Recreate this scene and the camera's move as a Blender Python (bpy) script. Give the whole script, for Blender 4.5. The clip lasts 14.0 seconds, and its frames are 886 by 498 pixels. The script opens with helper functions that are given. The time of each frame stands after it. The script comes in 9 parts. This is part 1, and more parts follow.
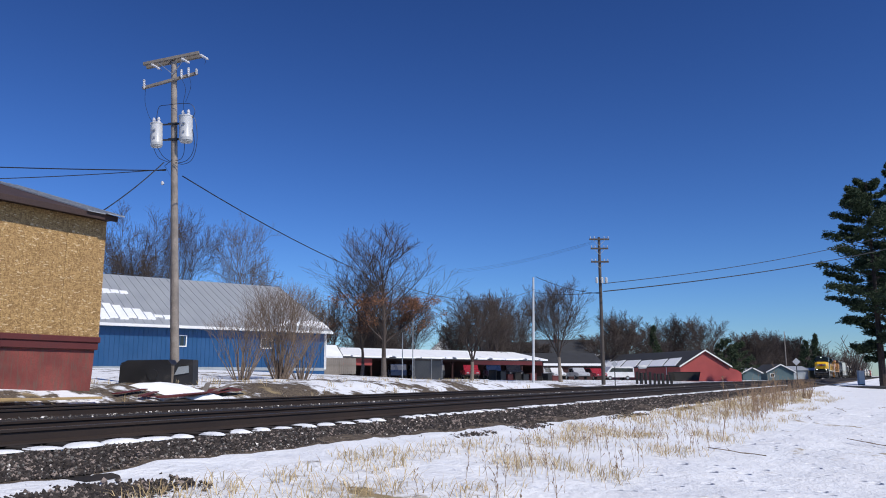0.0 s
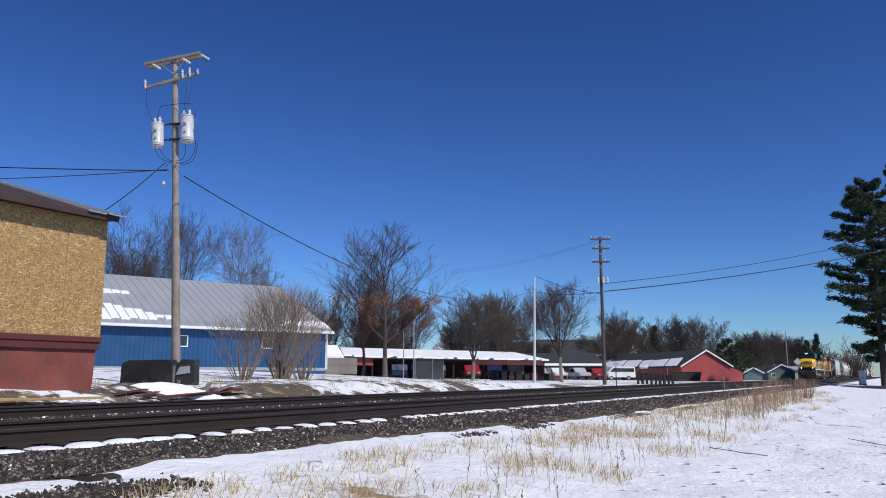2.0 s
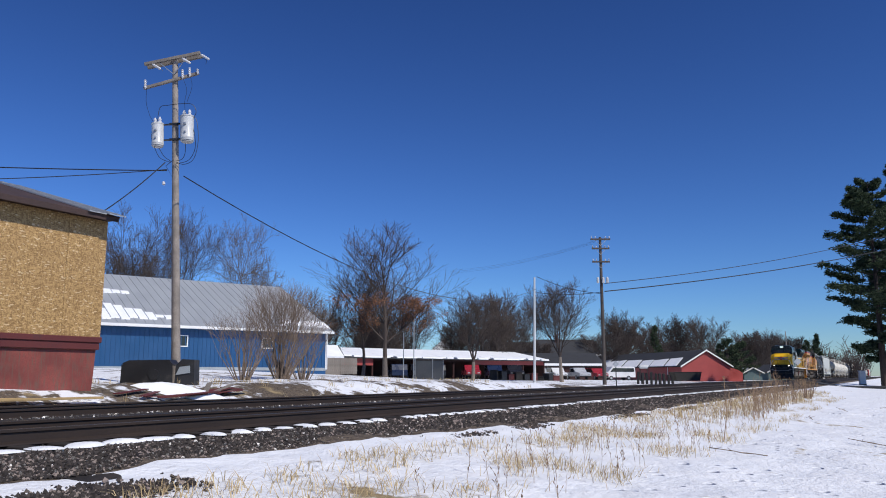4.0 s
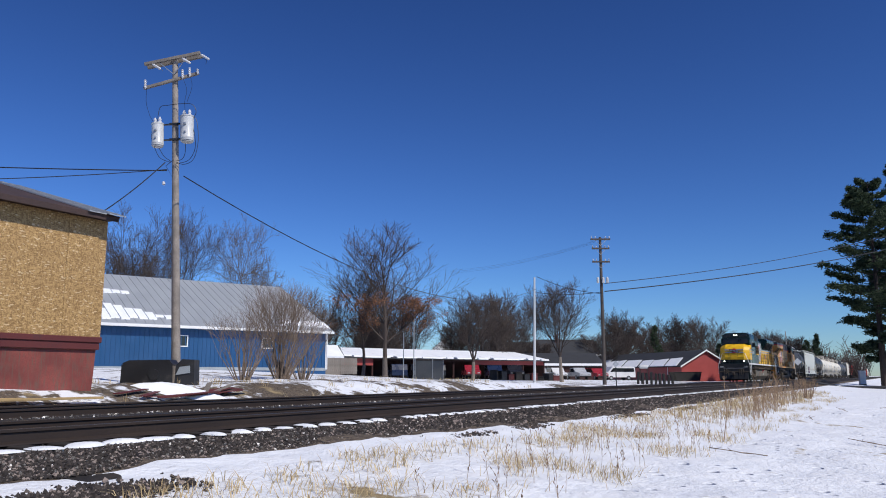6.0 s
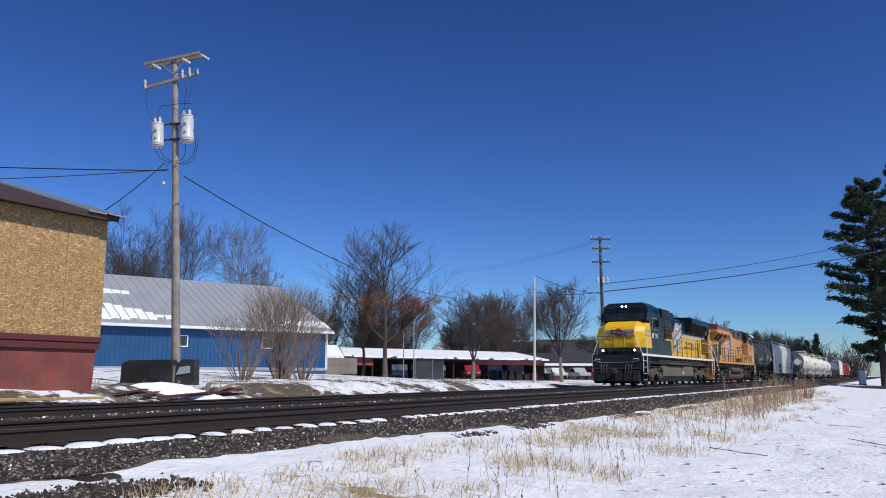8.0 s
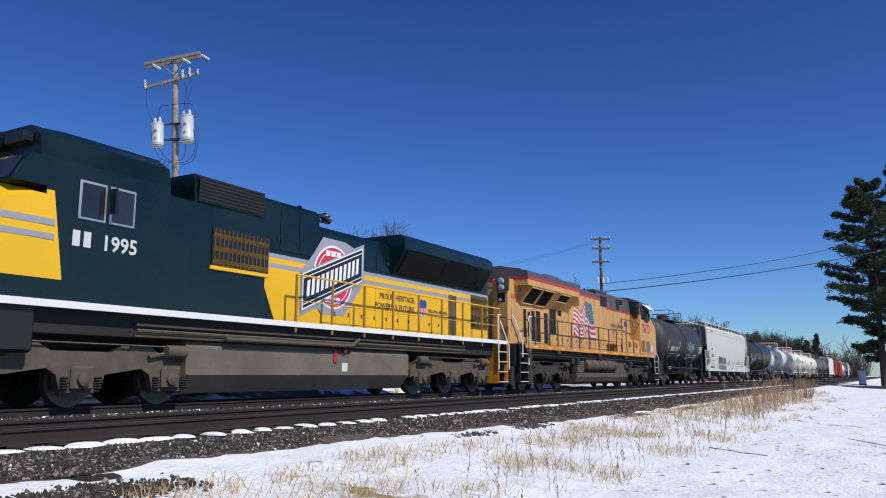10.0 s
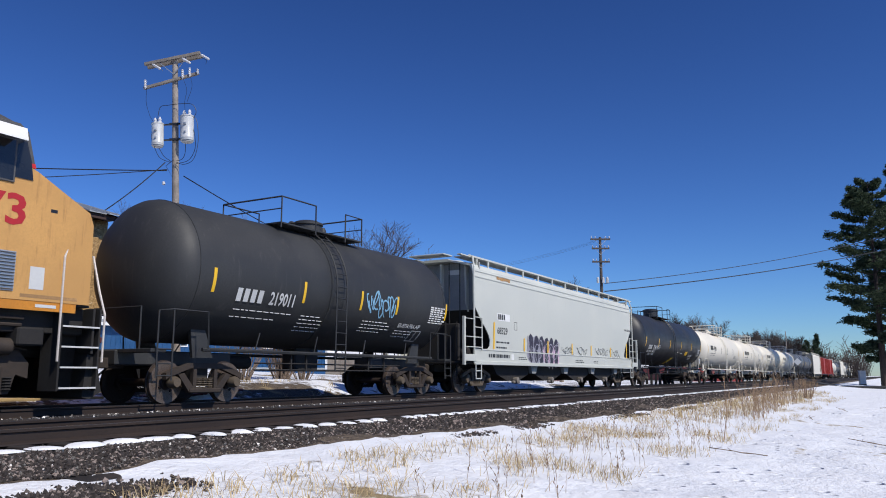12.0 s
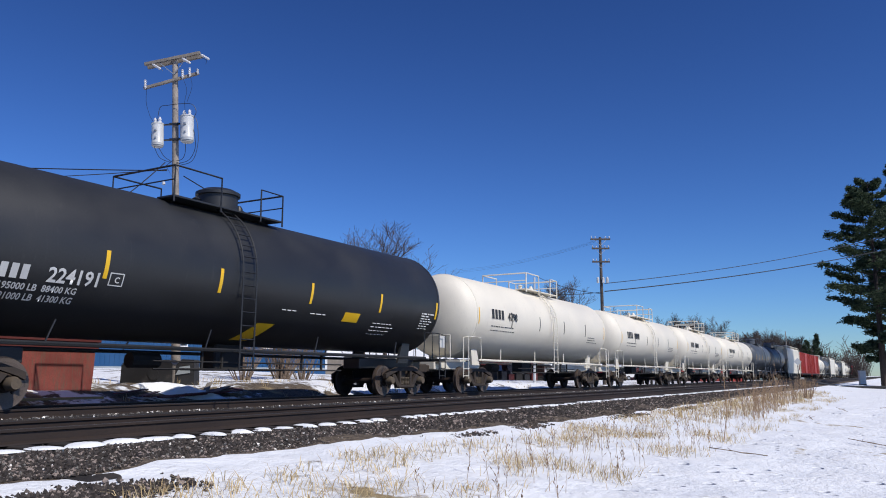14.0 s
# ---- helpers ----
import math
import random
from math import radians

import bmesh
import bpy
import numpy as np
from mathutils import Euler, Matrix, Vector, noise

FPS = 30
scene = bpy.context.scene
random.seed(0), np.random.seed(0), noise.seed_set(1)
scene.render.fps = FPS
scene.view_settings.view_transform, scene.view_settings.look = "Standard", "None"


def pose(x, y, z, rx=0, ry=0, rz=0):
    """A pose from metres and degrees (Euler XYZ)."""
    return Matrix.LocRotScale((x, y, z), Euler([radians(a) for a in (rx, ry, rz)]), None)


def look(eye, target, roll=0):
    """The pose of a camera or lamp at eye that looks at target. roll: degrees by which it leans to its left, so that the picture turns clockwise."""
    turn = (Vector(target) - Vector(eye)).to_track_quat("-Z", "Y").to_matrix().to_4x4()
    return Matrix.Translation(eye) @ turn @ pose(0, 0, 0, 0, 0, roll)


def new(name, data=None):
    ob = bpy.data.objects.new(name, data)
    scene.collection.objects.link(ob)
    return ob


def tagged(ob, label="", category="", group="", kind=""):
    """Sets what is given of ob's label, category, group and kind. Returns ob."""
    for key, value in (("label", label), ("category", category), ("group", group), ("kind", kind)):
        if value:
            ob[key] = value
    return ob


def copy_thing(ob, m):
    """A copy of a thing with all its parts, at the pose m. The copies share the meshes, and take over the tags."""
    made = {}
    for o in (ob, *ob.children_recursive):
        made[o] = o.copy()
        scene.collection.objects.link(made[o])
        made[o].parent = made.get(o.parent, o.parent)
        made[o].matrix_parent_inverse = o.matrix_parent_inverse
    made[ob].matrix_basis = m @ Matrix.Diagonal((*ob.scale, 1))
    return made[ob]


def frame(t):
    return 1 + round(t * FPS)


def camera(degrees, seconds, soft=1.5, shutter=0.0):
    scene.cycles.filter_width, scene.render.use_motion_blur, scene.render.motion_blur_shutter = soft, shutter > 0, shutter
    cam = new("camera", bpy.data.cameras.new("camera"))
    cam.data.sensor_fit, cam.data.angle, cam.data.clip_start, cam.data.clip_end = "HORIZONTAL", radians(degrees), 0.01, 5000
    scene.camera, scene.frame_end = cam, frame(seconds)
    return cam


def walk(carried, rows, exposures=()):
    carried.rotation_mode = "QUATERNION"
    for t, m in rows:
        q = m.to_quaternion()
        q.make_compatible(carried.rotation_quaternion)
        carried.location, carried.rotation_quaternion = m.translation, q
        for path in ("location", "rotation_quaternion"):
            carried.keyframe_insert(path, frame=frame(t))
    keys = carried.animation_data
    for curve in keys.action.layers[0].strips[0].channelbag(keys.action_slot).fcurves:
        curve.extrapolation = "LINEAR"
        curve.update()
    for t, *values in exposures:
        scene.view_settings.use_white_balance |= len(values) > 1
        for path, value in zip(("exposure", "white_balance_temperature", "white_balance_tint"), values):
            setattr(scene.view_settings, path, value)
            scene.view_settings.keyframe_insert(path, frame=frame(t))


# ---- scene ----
# ---- camera ----
cam = camera(59.3, 14.0, soft=1.0, shutter=0.0)
EYE = (0.0, 0.0, 0.59)


def aim(turn):
    a = radians(29.767 + turn)
    return look(EYE, (EYE[0] + 98.691 * math.cos(a), EYE[1] + 98.691 * math.sin(a), EYE[2] + 16.126))


walk(cam, [(0.0, aim(-0.08)), (1.1, aim(-0.08)), (1.5, aim(0.0)), (14.0, aim(0.0))],
     exposures=[(0.0, -0.05), (8.3, -0.05), (10.0, 0.06), (11.4, 0.05), (12.5, 0.02), (14.0, 0.03)])

# ---- world and sun ----
SUN_EL, SUN_AZ = 47.0, -104.0  # the sun stands behind the camera, over the near verge
world = bpy.data.worlds.new("sky")
scene.world = world
world.use_nodes = True
wt = world.node_tree
sky = wt.nodes.new("ShaderNodeTexSky")
sky.sky_type, sky.sun_disc = "NISHITA", False
sky.sun_elevation, sky.sun_rotation = radians(SUN_EL), radians(90 - SUN_AZ)
sky.air_density, sky.dust_density, sky.ozone_density, sky.altitude = 1.0, 0.15, 4.0, 300
deep = wt.nodes.new("ShaderNodeGamma")
deep.inputs[1].default_value = 1.5
wt.links.new(sky.outputs[0], deep.inputs[0])
tint = wt.nodes.new("ShaderNodeMix")
tint.data_type, tint.blend_type = "RGBA", "MULTIPLY"
tint.inputs[0].default_value, tint.inputs[7].default_value = 1.0, (0.45, 0.588, 0.82, 1)
wt.links.new(deep.outputs[0], tint.inputs[6])
wt.links.new(tint.outputs[2], wt.nodes["Background"].inputs[0])
wt.nodes["Background"].inputs[1].default_value = 0.054
sun = new("sun", bpy.data.lights.new("sun", "SUN"))
sun.data.energy, sun.data.angle, sun.data.color = 3.9, radians(0.55), (1.0, 0.95, 0.87)
sun.matrix_world = look((0, 0, 60), (-math.cos(radians(SUN_AZ)) * math.cos(radians(SUN_EL)),
                                     -math.sin(radians(SUN_AZ)) * math.cos(radians(SUN_EL)), 60 - math.sin(radians(SUN_EL))))


# ---- materials ----
def rgb(c, k=1.0):
    return (min(c[0] * k, 1), min(c[1] * k, 1), min(c[2] * k, 1), 1)


class Nodes:
    """A small node-graph writer for one material."""

    def __init__(self, name):
        self.m = bpy.data.materials.new(name)
        self.m.use_nodes = True
        self.t = self.m.node_tree
        self.bsdf = self.t.nodes["Principled BSDF"]
        self.co = self.t.nodes.new("ShaderNodeTexCoord").outputs["Object"]

    def link(self, a, b):
        self.t.links.new(a, b)

    def noise(self, scale, detail=4.0, rough=0.55, stretch=None, w=0.0):
        n = self.t.nodes.new("ShaderNodeTexNoise")
        n.inputs["Scale"].default_value, n.inputs["Detail"].default_value = scale, detail
        n.inputs["Roughness"].default_value, n.inputs["Distortion"].default_value = rough, w
        if stretch:
            k = self.t.nodes.new("ShaderNodeVectorMath")
            k.operation = "MULTIPLY"
            k.inputs[1].default_value = stretch
            self.link(self.co, k.inputs[0])
            self.link(k.outputs[0], n.inputs["Vector"])
        else:
            self.link(self.co, n.inputs["Vector"])
        return n.outputs[0]

    def ramp(self, value, lo, hi, a=0.0, b=1.0):
        r = self.t.nodes.new("ShaderNodeMapRange")
        r.interpolation_type = "SMOOTHSTEP"
        for i, v in enumerate((lo, hi, a, b)):
            r.inputs[i + 1].default_value = v
        self.link(value, r.inputs[0])
        return r.outputs[0]

    def math(self, op, a, b):
        n = self.t.nodes.new("ShaderNodeMath")
        n.operation = op
        for i, v in enumerate((a, b)):
            if isinstance(v, (int, float)):
                n.inputs[i].default_value = v
            else:
                self.link(v, n.inputs[i])
        return n.outputs[0]

    def mix(self, fac, a, b, blend="MIX"):
        n = self.t.nodes.new("ShaderNodeMix")
        n.data_type, n.blend_type = "RGBA", blend
        for i, v in ((0, fac), (6, a), (7, b)):
            if isinstance(v, (int, float)):
                n.inputs[i].default_value = v
            elif isinstance(v, tuple):
                n.inputs[i].default_value = v
            else:
                self.link(v, n.inputs[i])
        return n.outputs[2]

    def axis(self, k):
        s = self.t.nodes.new("ShaderNodeSeparateXYZ")
        self.link(self.co, s.inputs[0])
        return s.outputs[k]

    def bump(self, height, strength, distance=0.02):
        b = self.t.nodes.new("ShaderNodeBump")
        b.inputs["Strength"].default_value, b.inputs["Distance"].default_value = strength, distance
        self.link(height, b.inputs["Height"])
        self.link(b.outputs[0], self.bsdf.inputs["Normal"])

    def done(self, colour, rough=0.6, metal=0.0, spec=0.5):
        if isinstance(colour, tuple):
            self.bsdf.inputs["Base Color"].default_value = colour
        else:
            self.link(colour, self.bsdf.inputs["Base Color"])
        if isinstance(rough, (int, float)):
            self.bsdf.inputs["Roughness"].default_value = rough
        else:
            self.link(rough, self.bsdf.inputs["Roughness"])
        self.bsdf.inputs["Metallic"].default_value = metal
        self.bsdf.inputs["Specular IOR Level"].default_value = spec
        return self.m


def paint(name, c, rough=0.55, metal=0.0, var=0.12, scale=0.8, fine=25.0, bump=0.08, dirt=None, dirty=0.0, streak=False, each=0.0):
    """A worn surface: broad and fine variation of one colour, an optional dirt colour in patches or runs, fine relief."""
    n = Nodes(name)
    big, small = n.noise(scale, 5), n.noise(fine, 3)
    col = n.mix(n.ramp(big, 0.3, 0.7), rgb(c, 1 - var), rgb(c, 1 + var))
    col = n.mix(n.ramp(small, 0.35, 0.75, 0, 0.6), col, rgb(c, 1 - 1.3 * var))
    if dirt:
        d = n.noise(scale * 2.5, 6, 0.65, (6, 6, 0.7) if streak else None)
        col = n.mix(n.ramp(d, 0.62 - 0.35 * dirty, 0.85 - 0.25 * dirty, 0, min(1, 0.45 + dirty)), col, rgb(dirt))
    if each:
        info = n.t.nodes.new("ShaderNodeObjectInfo").outputs["Random"]
        col = n.mix(n.ramp(info, 0, 1, 0, each), col, rgb(c, 0.5))
    if bump:
        n.bump(small, bump, 0.01)
    return n.done(col, n.ramp(big, 0.25, 0.8, max(rough - 0.1, 0.02), min(rough + 0.12, 1)), metal)


def glow(name, c, strength):
    n = Nodes(name)
    n.bsdf.inputs["Emission Color"].default_value, n.bsdf.inputs["Emission Strength"].default_value = rgb(c), strength
    return n.done(rgb(c), 0.3)


def glass_dark(name):
    n = Nodes(name)
    return n.done(n.mix(n.ramp(n.noise(0.7), 0.3, 0.8), (0.012, 0.014, 0.016, 1), (0.03, 0.033, 0.036, 1)), 0.08, 0, 0.6)


def snow_material():
    n = Nodes("snow")
    a, b = n.noise(1.1, 6, 0.6), n.noise(9, 5, 0.6)
    col = n.mix(n.ramp(a, 0.3, 0.75), (0.80, 0.82, 0.85, 1), (0.88, 0.89, 0.90, 1))
    n.bump(n.math("ADD", a, n.math("MULTIPLY", b, 0.35)), 0.5, 0.12)
    return n.done(col, 0.62, 0, 0.3)


def ground_material():
    """Old snow, worn through to wet soil, cinders and flattened straw in places."""
    n = Nodes("ground_snow")
    y, x = n.axis(1), n.axis(0)
    a, b, c = n.noise(0.33, 5, 0.6), n.noise(2.2, 6, 0.62), n.noise(14, 5, 0.6)
    pattern = n.math("ADD", n.math("MULTIPLY", a, 0.62), n.math("MULTIPLY", b, 0.38))
    far = n.math("MULTIPLY", n.ramp(y, 15.6, 16.6), n.ramp(y, 18.5, 30, 0.075, -0.06))
    far = n.math("MULTIPLY", far, n.ramp(x, 22, 32, 1.0, 0.15))
    verge = n.math("MULTIPLY", n.ramp(y, 5.3, 5.75), n.ramp(y, 6.3, 6.6, 0.02, 0.0))
    toe = n.ramp(n.math("ADD", n.math("ADD", y, n.ramp(x, 7.5, 20, 0, 0.62)), n.math("MULTIPLY", n.noise(1.6, 3), 0.22)), 7.06, 7.14, 0, 0.6)
    toe = n.math("MULTIPLY", toe, n.ramp(y, 16.2, 17.4, 1, 0.15))
    straw_band = n.math("MULTIPLY", n.ramp(y, 3.1, 3.9, 0, 0.012), n.ramp(y, 5.2, 5.9, 1, 0))
    bias = n.math("ADD", n.math("ADD", far, verge), n.math("ADD", toe, straw_band))
    bare = n.ramp(n.math("ADD", pattern, bias), 0.60, 0.66)
    snow = n.mix(n.ramp(b, 0.3, 0.7), (0.78, 0.80, 0.835, 1), (0.87, 0.88, 0.90, 1))
    soil = n.mix(n.ramp(c, 0.3, 0.7), (0.055, 0.042, 0.032, 1), (0.17, 0.135, 0.10, 1))
    straw = n.mix(n.ramp(n.noise(30, 3, 0.6, (1, 3, 1)), 0.3, 0.7), (0.20, 0.15, 0.08, 1), (0.42, 0.33, 0.19, 1))
    under = n.mix(n.ramp(n.noise(0.8, 4), 0.56, 0.70), soil, straw)
    under = n.mix(n.ramp(y, 5.2, 5.8, 0, 1), straw, under)
    under = n.mix(n.math("MULTIPLY", n.ramp(y, 5.3, 6.2), n.ramp(y, 17, 18, 1, 0)), under, soil)
    dents = n.t.nodes.new("ShaderNodeTexVoronoi")
    dents.inputs["Scale"].default_value = 2.6
    n.link(n.co, dents.inputs["Vector"])
    print_in = n.math("MULTIPLY", n.ramp(dents.outputs["Distance"], 0.10, 0.24, -0.9, 0.0), n.ramp(n.noise(0.5, 2), 0.46, 0.56))
    relief = n.math("ADD", n.math("MULTIPLY", b, 1.1), n.math("MULTIPLY", c, 0.4))
    n.bump(n.math("ADD", relief, n.math("MULTIPLY", print_in, n.ramp(y, 2.6, 3.4, 1, 0))), 0.75, 0.10)
    return n.done(n.mix(bare, snow, under), n.ramp(bare, 0, 1, 0.6, 0.9), 0, 0.25)


def osb_material():
    """Strand board: overlapping pale and brown wood strands, with sheet-scale variation."""
    n = Nodes("strand_board")
    v = []
    for k, (s, st) in enumerate(((16.0, (1, 1, 2.8)), (15.0, (2.6, 1, 1)), (24.0, (1.6, 1, 1.3)))):
        q = n.t.nodes.new("ShaderNodeTexVoronoi")
        q.inputs["Scale"].default_value, q.inputs["Randomness"].default_value = s, 1.0
        w = n.t.nodes.new("ShaderNodeVectorMath")
        w.operation = "MULTIPLY"
        w.inputs[1].default_value = st
        n.link(n.co, w.inputs[0])
        n.link(w.outputs[0], q.inputs["Vector"])
        sep = n.t.nodes.new("ShaderNodeSeparateColor")
        n.link(q.outputs["Color"], sep.inputs[0])
        v.append(sep.outputs[0])
    mixv = n.math("ADD", n.math("MULTIPLY", v[0], 0.4), n.math("ADD", n.math("MULTIPLY", v[1], 0.35), n.math("MULTIPLY", v[2], 0.25)))
    col = n.mix(n.ramp(mixv, 0.2, 0.8), (0.25, 0.142, 0.050, 1), (0.54, 0.345, 0.14, 1))
    col = n.mix(n.ramp(v[0], 0.93, 0.96), col, (0.68, 0.52, 0.30, 1))
    col = n.mix(n.ramp(n.noise(0.5, 4), 0.4, 0.75, 0, 0.35), col, (0.24, 0.13, 0.05, 1))
    n.bump(mixv, 0.35, 0.01)
    return n.done(col, 0.75)


def stone_material(name, lo, hi):
    n = Nodes(name)
    r = n.t.nodes.new("ShaderNodeNewGeometry").outputs["Random Per Island"]
    col = n.mix(n.ramp(r, 0.1, 1.0), rgb(lo), rgb(hi))
    col = n.mix(n.ramp(n.noise(30, 4), 0.4, 0.7, 0, 0.5), col, rgb(lo))
    col = n.mix(n.ramp(r, 0.86, 0.88), col, rgb(hi, 3.6))
    n.bump(n.noise(45, 4), 0.3, 0.01)
    return n.done(col, 0.85)


def straw_material(name, lo, hi):
    n = Nodes(name)
    r = n.t.nodes.new("ShaderNodeNewGeometry").outputs["Random Per Island"]
    return n.done(n.mix(n.ramp(r, 0, 1), rgb(lo), rgb(hi)), 0.8)


def bark_material(name, c, var=0.3):
    n = Nodes(name)
    g = n.noise(7, 5, 0.6, (3, 3, 0.6))
    n.bump(g, 0.5, 0.03)
    return n.done(n.mix(n.ramp(g, 0.3, 0.7), rgb(c, 1 - var), rgb(c, 1 + var)), 0.9)


SNOW = snow_material()
GROUND = ground_material()
OSB = osb_material()
RED_WALL = paint("red_painted_board", (0.235, 0.055, 0.043), 0.65, var=0.25, scale=1.6, dirt=(0.13, 0.085, 0.06), dirty=0.5, streak=True)
RED_TRIM = paint("dark_red_trim", (0.12, 0.025, 0.022), 0.6, dirt=(0.06, 0.03, 0.03), dirty=0.3)
SHED_DARK = paint("dark_maroon_boards", (0.045, 0.016, 0.014), 0.8, var=0.3)
TEAL_SIDING = paint("dull_teal_siding", (0.085, 0.135, 0.145), 0.6)
RED_BARN = paint("red_metal_siding", (0.34, 0.062, 0.055), 0.5, var=0.08)
BLUE_WALL = paint("blue_metal_siding", (0.010, 0.070, 0.185), 0.45, var=0.08, dirt=(0.05, 0.09, 0.15), dirty=0.05, streak=True)
ROOF_GREY = paint("grey_metal_roof", (0.36, 0.38, 0.40), 0.45, 0.1, var=0.06, dirt=(0.19, 0.19, 0.2), dirty=0.05)
ROOF_TAR = paint("brown_tar_roof", (0.055, 0.032, 0.028), 0.8, var=0.3, scale=1.5)
ROOF_DARK = paint("dark_shingle_roof", (0.035, 0.037, 0.042), 0.85, var=0.3, scale=1.2)
ROOF_GREEN = paint("dark_green_roof", (0.02, 0.045, 0.035), 0.7)
WHITE = paint("white_painted_trim", (0.78, 0.78, 0.76), 0.5, var=0.05)
WOOD_GREY = paint("weathered_grey_wood", (0.24, 0.21, 0.18), 0.85, var=0.22, scale=2, dirt=(0.1, 0.08, 0.06), dirty=0.3, streak=True, each=0.3)
WOOD_POLE = paint("utility_pole_wood", (0.30, 0.26, 0.225), 0.85, var=0.25, scale=2.5, dirt=(0.10, 0.075, 0.055), dirty=0.3, streak=True, bump=0.3)
WOOD_NEW = paint("yellow_lumber", (0.42, 0.29, 0.13), 0.7, var=0.2)
RAIL_SIDE = paint("rusty_rail", (0.034, 0.022, 0.017), 0.75, 0.2, var=0.2, dirt=(0.03, 0.02, 0.016), dirty=0.3)
RAIL_TOP = paint("polished_rail_head", (0.14, 0.12, 0.11), 0.45, 0.9, var=0.15)
TIE_WOOD = paint("creosoted_tie", (0.028, 0.021, 0.017), 0.9, var=0.3, scale=4, each=0.35)
BALLAST = stone_material("ballast_stone", (0.024, 0.019, 0.017), (0.075, 0.06, 0.052))
BALLAST_PALE = stone_material("pale_ballast_stone", (0.13, 0.118, 0.105), (0.25, 0.235, 0.215))
BALLAST_DARK = stone_material("sooty_ballast_stone", (0.016, 0.012, 0.011), (0.045, 0.034, 0.029))
BALLAST_BED = paint("ballast_bed", (0.026, 0.020, 0.017), 0.95, var=0.45, scale=3, fine=40, bump=0.9)
STRAW = straw_material("dry_grass", (0.38, 0.27, 0.13), (0.66, 0.53, 0.31))
WEED = straw_material("dead_weed_stem", (0.16, 0.10, 0.06), (0.32, 0.21, 0.12))
BARK = bark_material("grey_brown_bark", (0.115, 0.095, 0.082))
BARK_DARK = bark_material("dark_pine_bark", (0.045, 0.032, 0.026))
BARK_PALE = bark_material("pale_bark", (0.21, 0.175, 0.14))
TWIG = bark_material("twig_bark", (0.062, 0.047, 0.040))
TWIG_TAN = bark_material("tan_twig_bark", (0.18, 0.132, 0.098))
LEAF_BROWN = straw_material("withered_oak_leaf", (0.12, 0.05, 0.024), (0.27, 0.125, 0.06))
WOOD_DARK = paint("creosoted_pole_wood", (0.085, 0.07, 0.06), 0.85, var=0.25, scale=2.5, bump=0.3)
NEEDLE = straw_material("conifer_needles", (0.016, 0.030, 0.012), (0.055, 0.085, 0.035))
BLACK_PLASTIC = paint("black_weathered_plastic", (0.022, 0.022, 0.024), 0.5, var=0.3, dirt=(0.09, 0.08, 0.07), dirty=0.2)
GALV = paint("galvanised_steel", (0.44, 0.45, 0.46), 0.4, 0.6, var=0.1)
GREY_PAINT = paint("light_grey_enamel", (0.56, 0.57, 0.57), 0.4, var=0.06, dirt=(0.3, 0.27, 0.24), dirty=0.1, streak=True)
CERAMIC = paint("porcelain", (0.62, 0.62, 0.64), 0.2, var=0.05)
CABLE = paint("black_cable", (0.012, 0.012, 0.013), 0.5, var=0.1)
GREY_SIDING = paint("grey_siding", (0.30, 0.33, 0.35), 0.6)
GLASS = glass_dark("dark_glass")
TYRE = paint("tyre_rubber", (0.018, 0.018, 0.018), 0.85, var=0.2)
ASPHALT = paint("dark_asphalt", (0.05, 0.048, 0.046), 0.75, var=0.25, scale=2)


